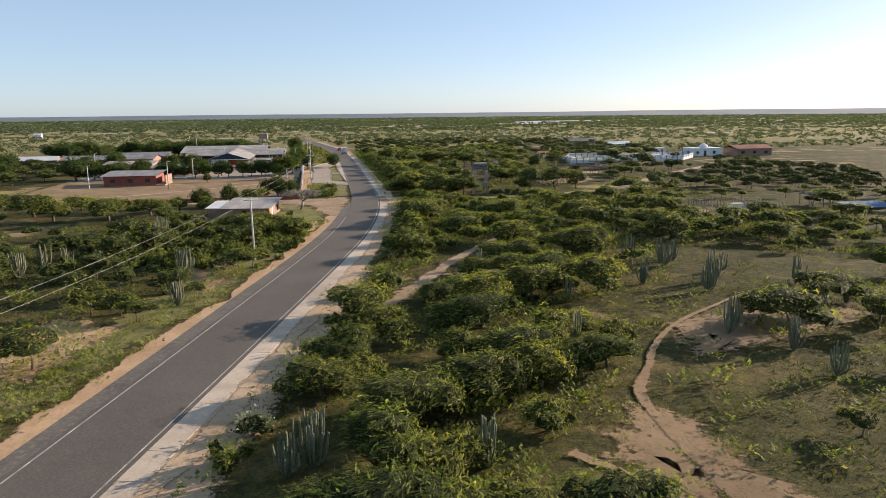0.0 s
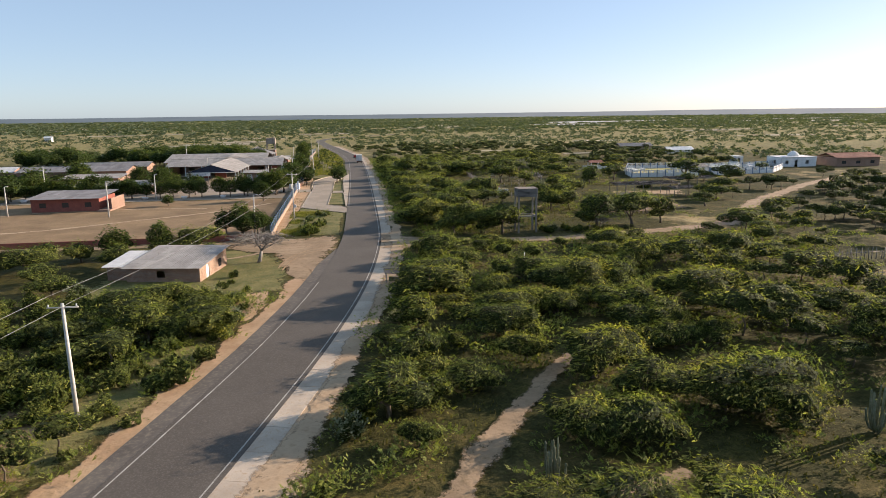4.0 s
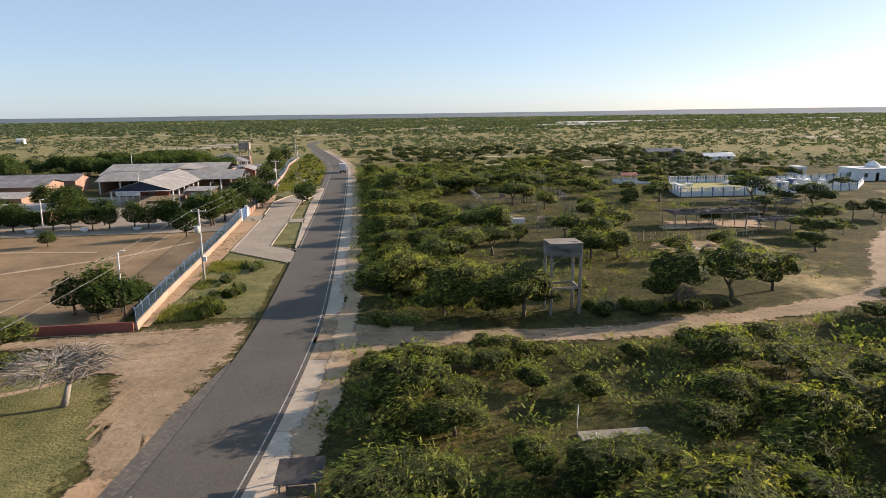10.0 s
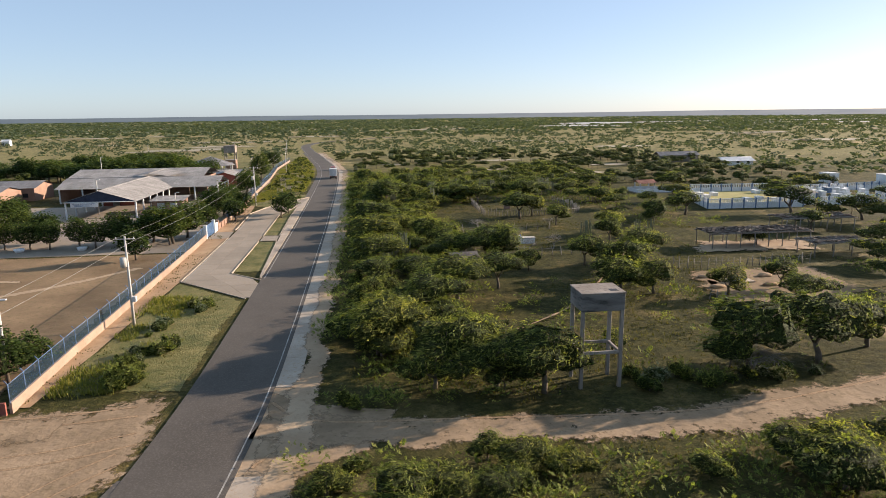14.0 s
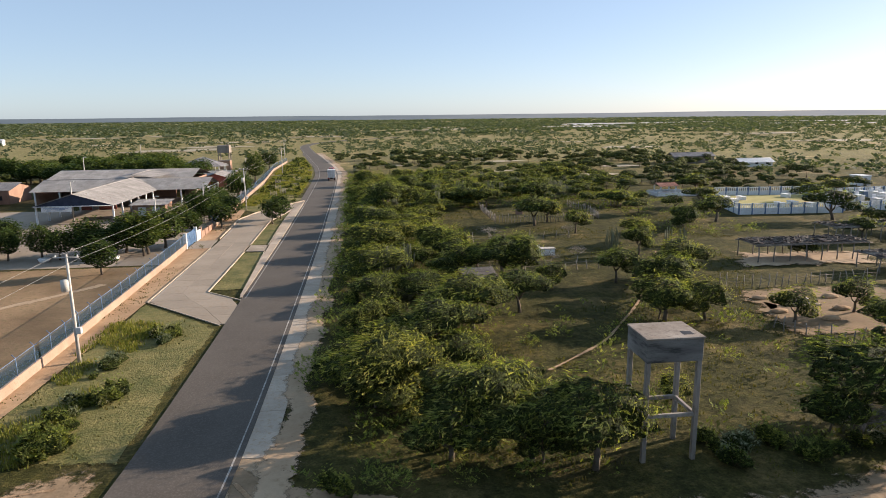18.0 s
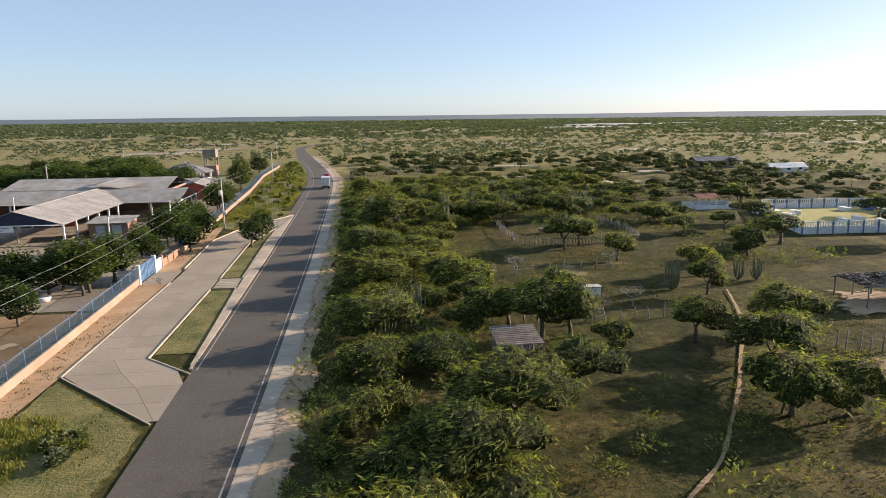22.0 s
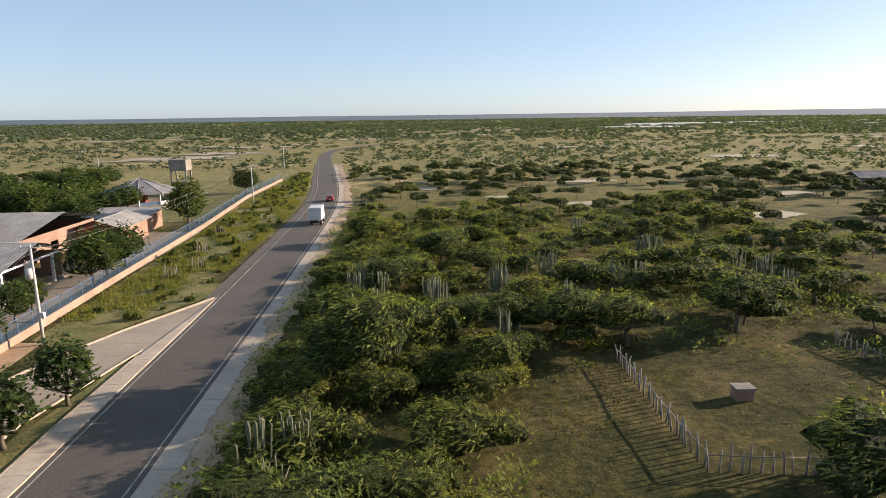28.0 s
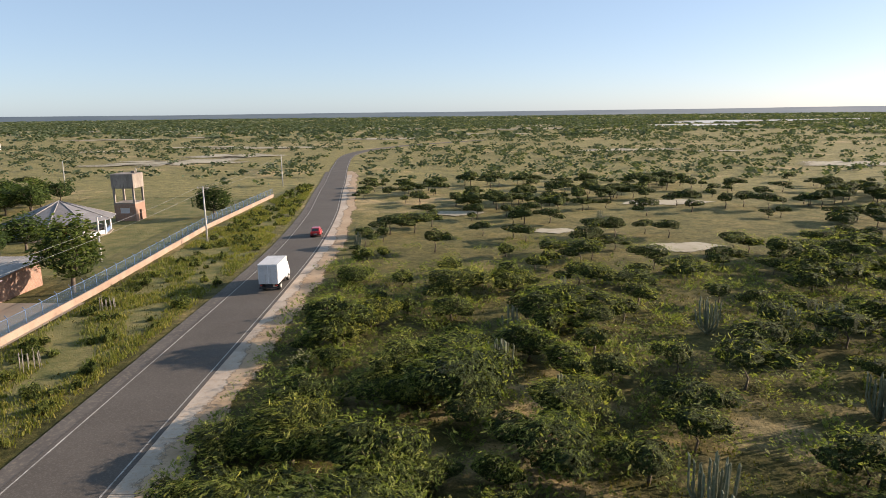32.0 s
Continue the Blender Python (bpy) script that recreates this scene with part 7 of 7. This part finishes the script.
CORES = {len(q): n for q, n in [(MID_Q[0], 54 + 48), (MID_Q[1], 54 + 24), (MID_Q[2], 54 + 48)] + [(q, 72) for q in SHRUB_Q]}


def stamp(store, q, x, y, s):
    a = RNG.uniform(0, 2 * math.pi)
    r = np.array([[math.cos(a), -math.sin(a), 0], [math.sin(a), math.cos(a), 0], [0, 0, RNG.uniform(0.85, 1.15)]], np.float32) * s
    for k in (0, 1):
        store[k].append(q[k] @ r.T + np.array([x, y, 0], np.float32))


def scatter_trees():
    spots = []
    for y0 in np.arange(8, 425, 3.7):
        for x0 in np.arange(-110, 150, 3.7):
            x, y = x0 + RNG.uniform(-1.8, 1.8), y0 + RNG.uniform(-1.8, 1.8)
            s = RNG.uniform(0.5, 1.0)
            gap = x - road_x(y)
            if 0 < gap < 16:
                s *= (0.75 if y < 142 else 0.92) * (1.0 if gap > 11 else 0.85)
            elif 16 <= gap < 24 and 92 < y < 141:
                s *= 0.85
            if gap > 0 and 124 < y < 142:
                s *= 0.72
            if RNG.random() > density(x, y) * 0.8 or not clear_of(x, y, 1.7 * s) or abs(gap) < (8.2 if gap > 0 and y < 98 else 6.3) + 2.4 * s:
                continue
            spots.append((abs(x - road_x(y) - 17) * (0.62 if y < 142 else 1) + (40 if x < road_x(y) else 0) + (60 if y > 335 else 0), x, y, s))
    spots.sort()
    for k, (_, x, y, s) in enumerate(spots):
        if k < 262:
            plant(NEAR[int(RNG.integers(0, 6))], x, y, s)
        else:
            stamp(BUSH, thinned(MID_Q[k % 3], 6 if k > 620 else 1), x, y, s)
            h = 1.7 * s
            STEMS.append(([(x, y, -0.1), (x + 0.15, y, h * 0.6), (x - 0.1, y + 0.1, h)], [0.13 * s, 0.1 * s, 0.06 * s], 4))


scatter_trees()


def scatter_shrubs():
    spots = []
    for y0 in np.arange(10, 345, 2.3):
        for x0 in np.arange(-45, 75, 2.3):
            x, y = x0 + RNG.uniform(-1.2, 1.2), y0 + RNG.uniform(-1.2, 1.2)
            if RNG.random() > density(x, y) * 0.36 + 0.03 + (0.3 if 5 < x - road_x(y) < 14 else 0) or not clear_of(x, y, 0.6):
                continue
            spots.append((abs(x - road_x(y) - 9), x, y))
    spots.sort()
    for k, (_, x, y) in enumerate(spots):
        j = int(RNG.choice([0, 0, 1, 1, 1, 2]))
        s = RNG.uniform(0.55, 1.2)
        if k < 60:
            plant(SHRUBS[j], x, y, s)
        else:
            stamp(HERB, (SHRUB_Q[j][:0], SHRUB_Q[j][72::3 if k < 600 else 5]), x, y, s)


scatter_shrubs()

# taller thorn trees that shade the road before the junction
for _y, _d, _s in ((58, 11.5, 0.95), (66, 12.5, 0.8), (84, 11.5, 0.9), (93, 12, 0.95), (101, 11, 0.85), (110, 11.2, 0.95), (115.5, 11.8, 0.9), (128, 11.5, 0.9), (133, 13, 0.8), (157, 11, 0.95), (164, 11.5, 0.85), (190, 11.3, 0.95), (197, 12, 0.9), (205, 11.4, 1.0), (214, 11.2, 1.0), (223, 11.6, 1.0), (232, 11.2, 0.95), (241, 11.5, 1.0), (249, 11.2, 0.9), (258, 11.5, 1.0), (270, 11.3, 0.95), (283, 11.4, 1.0), (296, 11.2, 1.0)):
    plant(NEAR[int(RNG.integers(0, 6))], road_x(_y) + _d, _y + 2.5, _s)

# cacti in groups
for _x, _y, _k in ((35.0, 45.1, 0), (-17.5, 80.6, 2), (-26.6, 109.4, 2), (-37.2, 84.7, 2), (-33.0, 88.0, 0), (41.1, 65.9, 2), (34.4, 39.9, 1), (-2.2, 34.8, 2), (7.0, 33.0, 0), (-3.5, 34.0, 1), (32.3, 49.6, 1), (34.1, 51.5, 1), (38.4, 62.4, 2), (19.0, 50.6, 1), (39.2, 73.5, 2), (42.2, 76.5, 0), (37.8, 79.7, 1), (45.2, 70.3, 1), (33.0, 66.5, 0), (43.8, 57.7, 1), (49.1, 62.9, 0), (40.2, 39.6, 1), (-17.4, 73.4, 2), (-15.9, 68.2, 0), (-26.9, 107.8, 2), (-31.7, 105.9, 1), (-35.3, 87.5, 0), (-30.1, 90.3, 1), (17.1, 77.1, 0), (15.5, 73.6, 1), (22.8, 62.6, 1), (45.8, 56.7, 1), (48.8, 55.5, 0), (42.6, 51.7, 1)):
    plant(CACTI[_k], _x, _y, RNG.uniform(0.8, 1.1), group="column cacti")
for _x, _y, _k in ((21.5, 196, 2), (23.5, 197.5, 0), (52.4, 204, 2), (62, 207, 1), (64, 206.5, 1), (19, 228, 2), (24, 248, 2), (27, 249, 0), (30, 247, 2), (33, 250, 0), (17.5, 227, 0), (44, 268, 2), (47, 267, 2), (50, 268.5, 0), (36, 285, 1), (32.2, 290, 0), (56, 284, 2), (41, 262, 0), (20, 251, 0), (58, 300, 2), (61, 299, 2), (70, 283, 0), (76, 288, 2), (34, 300, 1), (40, 310, 1), (22, 262, 1), (20.5, 269.8, 2), (19.7, 266.3, 2), (22.4, 266.2, 0), (34.7, 267.5, 2), (51.5, 300.9, 2), (32.2, 289.2, 0), (58.4, 285.4, 2), (41.3, 273.6, 2), (27.5, 265, 2), (28, 260.7, 2), (31.7, 258.1, 0), (34.3, 255.8, 2), (35.6, 270.2, 1), (56.3, 283.4, 0), (18.3, 192.4, 2), (20.3, 192.8, 2), (19.3, 233.7, 2), (17.4, 232.6, 0), (63.4, 273.7, 2), (63.9, 268.2, 2), (64.9, 264.9, 2), (15, 339, 1), (55, 360, 1)):
    plant(CACTI[_k], _x, _y, RNG.uniform(0.9, 1.2), group="column cacti")

for _x, _y, _s in ((-11.5, 118.5, 1.0), (-13.5, 116.5, 1.2), (-16, 117, 1.1), (-19, 116, 1.2), (-8.2, 121, 0.7), (-7.6, 123.5, 0.6), (-9.2, 117, 0.9), (-7, 112, 1.0), (-9, 108, 1.2), (-6.4, 105, 1.0), (-11, 112, 1.2), (-8.6, 101, 1.1), (-10.5, 97, 1.2), (-12, 103, 1.2), (-22.5, 119, 1.2), (-7.9, 126.5, 0.6), (-5.2, 119.5, 0.5)):
    plant(SHRUBS[int(RNG.integers(0, 3))], _x, _y, _s, group="roadside shrubs")
for _x, _y, _s in ((-15.8, 144.2, 0.85), (-20, 142.5, 0.8), (-30, 139, 0.9), (-36, 143, 0.8), (-44, 139, 1.0), (-24, 135.5, 0.8), (-34, 133, 0.9), (-50, 144, 0.9), (-13.5, 141, 0.55), (-56, 137, 1.0), (-64, 142, 1.0), (-40, 128, 1.0), (-30, 127, 0.8), (-50, 130, 1.0), (-60, 127, 0.9), (-26.5, 122, 0.7)):
    plant(NEAR[int(RNG.integers(0, 6))], _x, _y, _s)
for _k in range(16):
    plant(SHRUBS[_k % 3], RNG.uniform(37.5, 52), RNG.uniform(148.6, 151.5), RNG.uniform(0.5, 0.9), group="roadside shrubs")
for _x, _y, _s in ((-11.6, 114.6, 0.62), (-9.4, 113, 0.6), (-12.5, 110, 0.7), (-8.6, 107.5, 0.66), (-6.6, 110.6, 0.5), (-7.4, 103.5, 0.6), (-11, 104, 0.7), (-15.5, 113, 0.7)):
    plant(NEAR[int(RNG.integers(0, 6))], _x, _y, _s)
for _x, _y, _s in ((-6.0, 115.6, 1.0), (-4.6, 109.4, 0.9), (-5.0, 106.2, 1.0), (-4.4, 112.5, 0.8), (-7.6, 116.2, 1.0), (-4.9, 103.6, 0.9), (-5.4, 117.4, 0.7), (-8.2, 110.4, 1.1)):
    plant(SHRUBS[int(RNG.integers(0, 3))], _x, _y, _s, group="roadside shrubs")
for _x, _y, _s in ((22.7, 245.2, 1.2), (31.0, 244.5, 0.9), (43.4, 251.4, 0.85), (27.1, 250.6, 1.0), (39.2, 253.4, 1.0), (53.9, 254, 1.1), (33.5, 254, 0.9)):
    plant(TALL[int(RNG.integers(0, 3))], _x, _y, _s)
# trees of the compound and the street
for _x in np.arange(-74, -11, 3.4):
    plant(ROUND[int(RNG.integers(0, 2))], _x + RNG.uniform(-0.6, 0.6), 211.6 + RNG.uniform(-0.8, 1.2), RNG.uniform(0.78, 0.98), group="row of shade trees")
for _x, _y, _s in ((-11.5, 217.5, 1.2), (-10.4, 228.5, 0.8), (-12.4, 231, 0.9), (-14.3, 201, 0.9), (-11.4, 239.5, 1.2), (-10.8, 243, 1.0), (-12.2, 249, 1.3), (-11.4, 254, 1.2), (-16, 214.5, 1.1), (-12.5, 213, 1.2), (-20.5, 213, 1.0), (-11.6, 276, 1.4), (-12.2, 281, 1.3), (-12.2, 286, 1.1), (-14.0, 315.8, 1.5), (-17.2, 369.5, 1.3), (-43.5, 226, 1.25), (-38.5, 221, 0.9), (-50, 219, 1.1), (-56, 214.5, 1.1), (-63, 218, 1.2), (-70, 216, 1.1), (-33, 216.5, 0.9), (-45, 232, 1.0), (-52, 236, 1.1), (-58, 228, 1.0), (-40, 228, 0.7), (-34, 196, 0.6), (-9.2, 156.6, 0.8), (-12, 158.2, 0.95), (-8.6, 159.2, 0.72), (-14.4, 157.4, 0.85), (-11.2, 155.2, 0.7), (-21, 143.5, 0.8), (-26, 141, 0.9), (-12.4, 262, 0.8), (-13, 266, 0.7)):
    plant(ROUND[int(RNG.integers(0, 2))], _x, _y, _s)
for _x, _y in ((1.6, 236.9), (2.3, 242.8), (-7.2, 244.8), (-6.9, 234.6)):
    plant(SMALL, _x, _y, RNG.uniform(1.35, 1.6), group="street trees")
for _k in range(30):
    plant(FARROUND, RNG.uniform(-62, -33), RNG.uniform(311.5, 328), RNG.uniform(1.2, 1.5))
for _k in range(22):
    plant(FARROUND, RNG.uniform(-92, -56), RNG.uniform(370, 398), RNG.uniform(0.9, 1.2))
for _k in range(80):
    _x, _y = (RNG.uniform(-120, -32), RNG.uniform(314, 346)) if _k % 5 else (RNG.uniform(-125, -66), RNG.uniform(205, 258))
    if not (-50 < _x < -26 and _y > 344):
        plant(FARROUND, _x, _y, RNG.uniform(1.0, 1.4))
for _k in range(170):
    _y = 153.5 + 26 * RNG.random() ** 1.3
    _x = RNG.uniform(-2.5, 3.8)
    if noise.noise((_x * 0.22, _y * 0.22, 77)) > (0.05 if _y < 161 else 0.22):
        plant(SHRUBS[_k % 3], _x, _y, RNG.uniform(0.4, 0.85))
for _k in range(240):
    _x, _y = RNG.uniform(-34, -5), RNG.uniform(84, 121)
    if _x < road_x(_y) - 5.8 and not (-27 < _x < -8 and 117.5 < _y < 133):
        stamp(HERB, thinned(SHRUB_Q[_k % 2], 2), _x, _y, RNG.uniform(0.6, 1.25))
for _k in range(210):
    _y = RNG.uniform(262, 425)
    _l = float(np.interp(_y, [262, 315, 420], [-8.5, -10.5, -13.5])) + 1.0
    _r = road_x(_y) - 5.6
    if _r > _l + 1 and not (_y < 278 and _k % 3):
        _x = RNG.uniform(_l, _r)
        if _k < 40:
            plant(SHRUBS[_k % 2], _x, _y, RNG.uniform(0.4, 0.8))
        else:
            stamp(HERB, thinned(SHRUB_Q[_k % 2], 4), _x, _y, RNG.uniform(0.35, 0.75))


def ground_herbs():
    """Low leafy herbs that fill the ground between the thorn trees."""
    rng = np.random.default_rng(28)
    clumps = []
    for k in range(4):
        _, q = dome(rng, 1.9, 0.0, 0.8, 2, 22, 0.25, 0.9, 0.55, 1.2, -0.6)
        clumps.append(q.astype(np.float32))
    out, n = [], 0
    while n < 24000:
        x, y = rng.uniform(-48, 85), rng.uniform(12, 330)
        n += 1
        if rng.random() > density(x, y) * 1.1 + 0.06 + (0.4 if 5 < x - road_x(y) < 14 else 0) or not clear_of(x, y, 0.4):
            continue
        if noise.noise((x * 0.12, y * 0.12, 61)) < -0.22:
            continue
        a, s = rng.uniform(0, 6.28), rng.uniform(0.6, 1.5)
        r = np.array([[math.cos(a), -math.sin(a), 0], [math.sin(a), math.cos(a), 0], [0, 0, rng.uniform(0.6, 1.3)]], np.float32) * s
        out.append(clumps[n % 4] @ r.T + np.array([x, y, 0], np.float32))
    tagged(link_mesh("ground_herbs", quads_mesh("ground_herbs", np.concatenate(out)), M_SHRUB), "low green herbs between the thorn trees", "herbs", kind="stuff")


ground_herbs()


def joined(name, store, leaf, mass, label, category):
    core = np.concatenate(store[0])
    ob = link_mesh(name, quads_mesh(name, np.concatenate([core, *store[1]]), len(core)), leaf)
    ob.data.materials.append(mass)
    tagged(ob, label, category, kind="stuff")


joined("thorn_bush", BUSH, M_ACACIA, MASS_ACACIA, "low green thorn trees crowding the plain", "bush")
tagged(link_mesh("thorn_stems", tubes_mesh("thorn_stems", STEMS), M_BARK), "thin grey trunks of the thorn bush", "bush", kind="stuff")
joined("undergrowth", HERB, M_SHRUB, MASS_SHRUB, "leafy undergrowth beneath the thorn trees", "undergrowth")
for _p in PROTO:
    for _o in (*_p.children_recursive, _p):
        bpy.data.objects.remove(_o)


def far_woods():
    """The bush that closes the plain, thinning into pale clearings, as one canopy of leaf sprays."""
    rng = np.random.default_rng(5)
    Q = []
    for lo, hi, cell, size, per in ((300, 760, 8.0, 1.3, 18), (760, 1700, 16.0, 4.0, 11), (1700, 3000, 42.0, 14.0, 7)):
        ys = np.arange(lo, hi, cell)
        for yy in ys:
            half = yy * 0.95 + 60
            for xx in np.arange(-half, half, cell):
                x, y = xx + rng.uniform(-cell, cell) * 0.5, yy + rng.uniform(-cell, cell) * 0.5
                if y < 425 and -85 < x < 136:
                    continue
                if y < 720 and abs(x - road_x(min(y, 719))) < 8:
                    continue
                d = (0.42 if y < 800 else min(0.85, 0.5 + (y - 800) / 1400)) + 0.8 * noise.noise((x * 0.005, y * 0.014, 3)) + 0.5 * noise.noise((x * 0.02, y * 0.04, 9))
                if any(((x - cx) / cw) ** 2 + ((y - cy) / cd) ** 2 < 1 for cx, cy, cw, cd in LAGOONS):
                    continue
                if rng.random() > d or rng.random() < 0.6 and any(((x - cx) / cw) ** 2 + ((y - cy) / (cd * 1.1)) ** 2 < 1 for cx, cy, cw, cd in CLEARINGS):
                    continue
                w = size * rng.uniform(1.4, 2.5)
                h = min(3.2, 1.9 + size * 0.15) * rng.uniform(0.6, 1.1)
                n = per
                p = np.stack([x + rng.normal(size=n) * w * 0.5, y + rng.normal(size=n) * w * 0.4, h * rng.uniform(0.25, 1.0, n)], 1)
                a = rng.uniform(0, 2 * np.pi, n)
                u = np.stack([np.cos(a), np.sin(a), rng.uniform(-0.3, 0.3, n)], 1) * (size * rng.uniform(0.35, 0.7, n))[:, None]
                v = np.stack([-np.sin(a) * 0.5, np.cos(a) * 0.5, np.full(n, 0.55)], 1) * (min(size, 3.5) * rng.uniform(0.3, 0.6, n))[:, None]
                Q.append(np.stack([p - u - v * 0.5, p + u * 0.2 - v, p + u + v * 0.4, p - u * 0.2 + v], 1))
    tagged(link_mesh("far_woods", quads_mesh("far_woods", np.concatenate(Q)), M_FAR), "low green thorn bush covering the far plain, haze tinted into its colour", "woods", kind="stuff")


far_woods()


def haze_backdrop():
    """A glowing ring closing the plain all round: distance haze painted in, no detail but its tone."""
    m = bpy.data.materials.new("painted_haze")
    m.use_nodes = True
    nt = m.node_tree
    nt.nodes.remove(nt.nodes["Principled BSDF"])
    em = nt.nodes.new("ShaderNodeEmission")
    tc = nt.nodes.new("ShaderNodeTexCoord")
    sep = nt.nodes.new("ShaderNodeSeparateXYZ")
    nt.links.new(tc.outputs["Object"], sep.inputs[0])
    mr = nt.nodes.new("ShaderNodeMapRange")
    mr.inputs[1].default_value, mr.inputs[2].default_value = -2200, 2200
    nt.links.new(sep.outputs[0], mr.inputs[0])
    # haze tone put into the emission, paler on the sunward side
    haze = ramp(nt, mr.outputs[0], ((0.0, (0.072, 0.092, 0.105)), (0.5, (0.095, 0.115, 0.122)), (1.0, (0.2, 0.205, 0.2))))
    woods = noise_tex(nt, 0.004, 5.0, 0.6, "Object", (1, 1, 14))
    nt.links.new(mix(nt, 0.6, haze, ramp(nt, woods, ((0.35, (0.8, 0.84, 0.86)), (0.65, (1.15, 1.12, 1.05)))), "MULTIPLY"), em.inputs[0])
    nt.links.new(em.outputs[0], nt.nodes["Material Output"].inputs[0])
    n, v = 240, []
    for k in range(n):
        a = 2 * math.pi * k / n
        top = 20.5 + 5 * max(0.0, math.cos(a)) + 2.5 * noise.noise((math.cos(a) * 4, math.sin(a) * 4, 2)) + noise.noise((math.cos(a) * 19, math.sin(a) * 19, 2))
        for r, z in ((3050, -1), (3100, top)):
            v.append((20 + r * math.cos(a), 150 + r * math.sin(a), z))
    f = [(2 * k, 2 * k + 1, (2 * k + 3) % (2 * n), (2 * k + 2) % (2 * n)) for k in range(n)]
    tagged(link_mesh("backdrop", poly_mesh("backdrop", v, f), m), "glowing ring painted as blue-grey distance haze along the horizon", "backdrop", kind="structure")


haze_backdrop()


def grass_tufts():
    rng = np.random.default_rng(8)
    Q = []
    for _ in range(60000):
        y = rng.uniform(20, 320)
        x = rng.uniform(-40, 75)
        if abs(x - road_x(y)) < 5.6 + 1.5 * rng.random() or (x < -8 and 120 < y) or (-5 < x < 6 and 180 < y < 262) or (x < 12 and 118 < y < 153):
            continue
        if noise.noise((x * 0.08, y * 0.08, 23)) < -0.05 or not clear_of(x, y, -0.5) and not (30 < x < 64 and 152 < y < 246 or -8 < x < 4):
            continue
        n = 3
        h = rng.uniform(0.06, 0.2)
        a = rng.uniform(0, 2 * np.pi, n)
        b = np.stack([x + rng.normal(size=n) * 0.18, y + rng.normal(size=n) * 0.18, np.zeros(n)], 1)
        tip = b + np.stack([np.cos(a) * 0.25 * h, np.sin(a) * 0.25 * h, np.full(n, h)], 1)
        s = np.stack([-np.sin(a), np.cos(a), np.zeros(n)], 1) * 0.05
        Q.append(np.stack([b - s, b + s, tip + s * 0.4, tip - s * 0.4], 1))
    tagged(link_mesh("grass", quads_mesh("grass", np.concatenate(Q)), M_GRASS), "tufts of green and straw grass", "grass", kind="stuff")


grass_tufts()


def tall_grass():
    """Rank green grass on the verges beside the wall."""
    rng = np.random.default_rng(18)
    Q = []
    for k in range(17000):
        if k % 5:
            y = rng.uniform(262, 420)
            lo, hi = float(np.interp(y, [262, 315, 362, 420], [-8.3, -10.2, -12.9, -12.6])), road_x(y) - 5.4
        else:
            y = rng.uniform(153.5, 180)
            lo, hi = -5.5, 4.0
        if hi < lo + 0.5:
            continue
        x = rng.uniform(lo, hi)
        if noise.noise((x * 0.25, y * 0.12, 41)) < -0.12 or (y < 276 and x > -1):
            continue
        n = 5
        h = rng.uniform(0.12, 0.42)
        a = rng.uniform(0, 2 * np.pi, n)
        b = np.stack([x + rng.normal(size=n) * 0.22, y + rng.normal(size=n) * 0.22, np.zeros(n)], 1)
        tip = b + np.stack([np.cos(a) * 0.4 * h, np.sin(a) * 0.4 * h, np.full(n, h)], 1)
        s = np.stack([-np.sin(a), np.cos(a), np.zeros(n)], 1) * 0.045
        Q.append(np.stack([b - s, b + s, tip + s * 0.4, tip - s * 0.4], 1))
    tagged(link_mesh("tall_grass", quads_mesh("tall_grass", np.concatenate(Q)), M_RANK), "rank green grass on the verge", "grass", kind="stuff")


tall_grass()
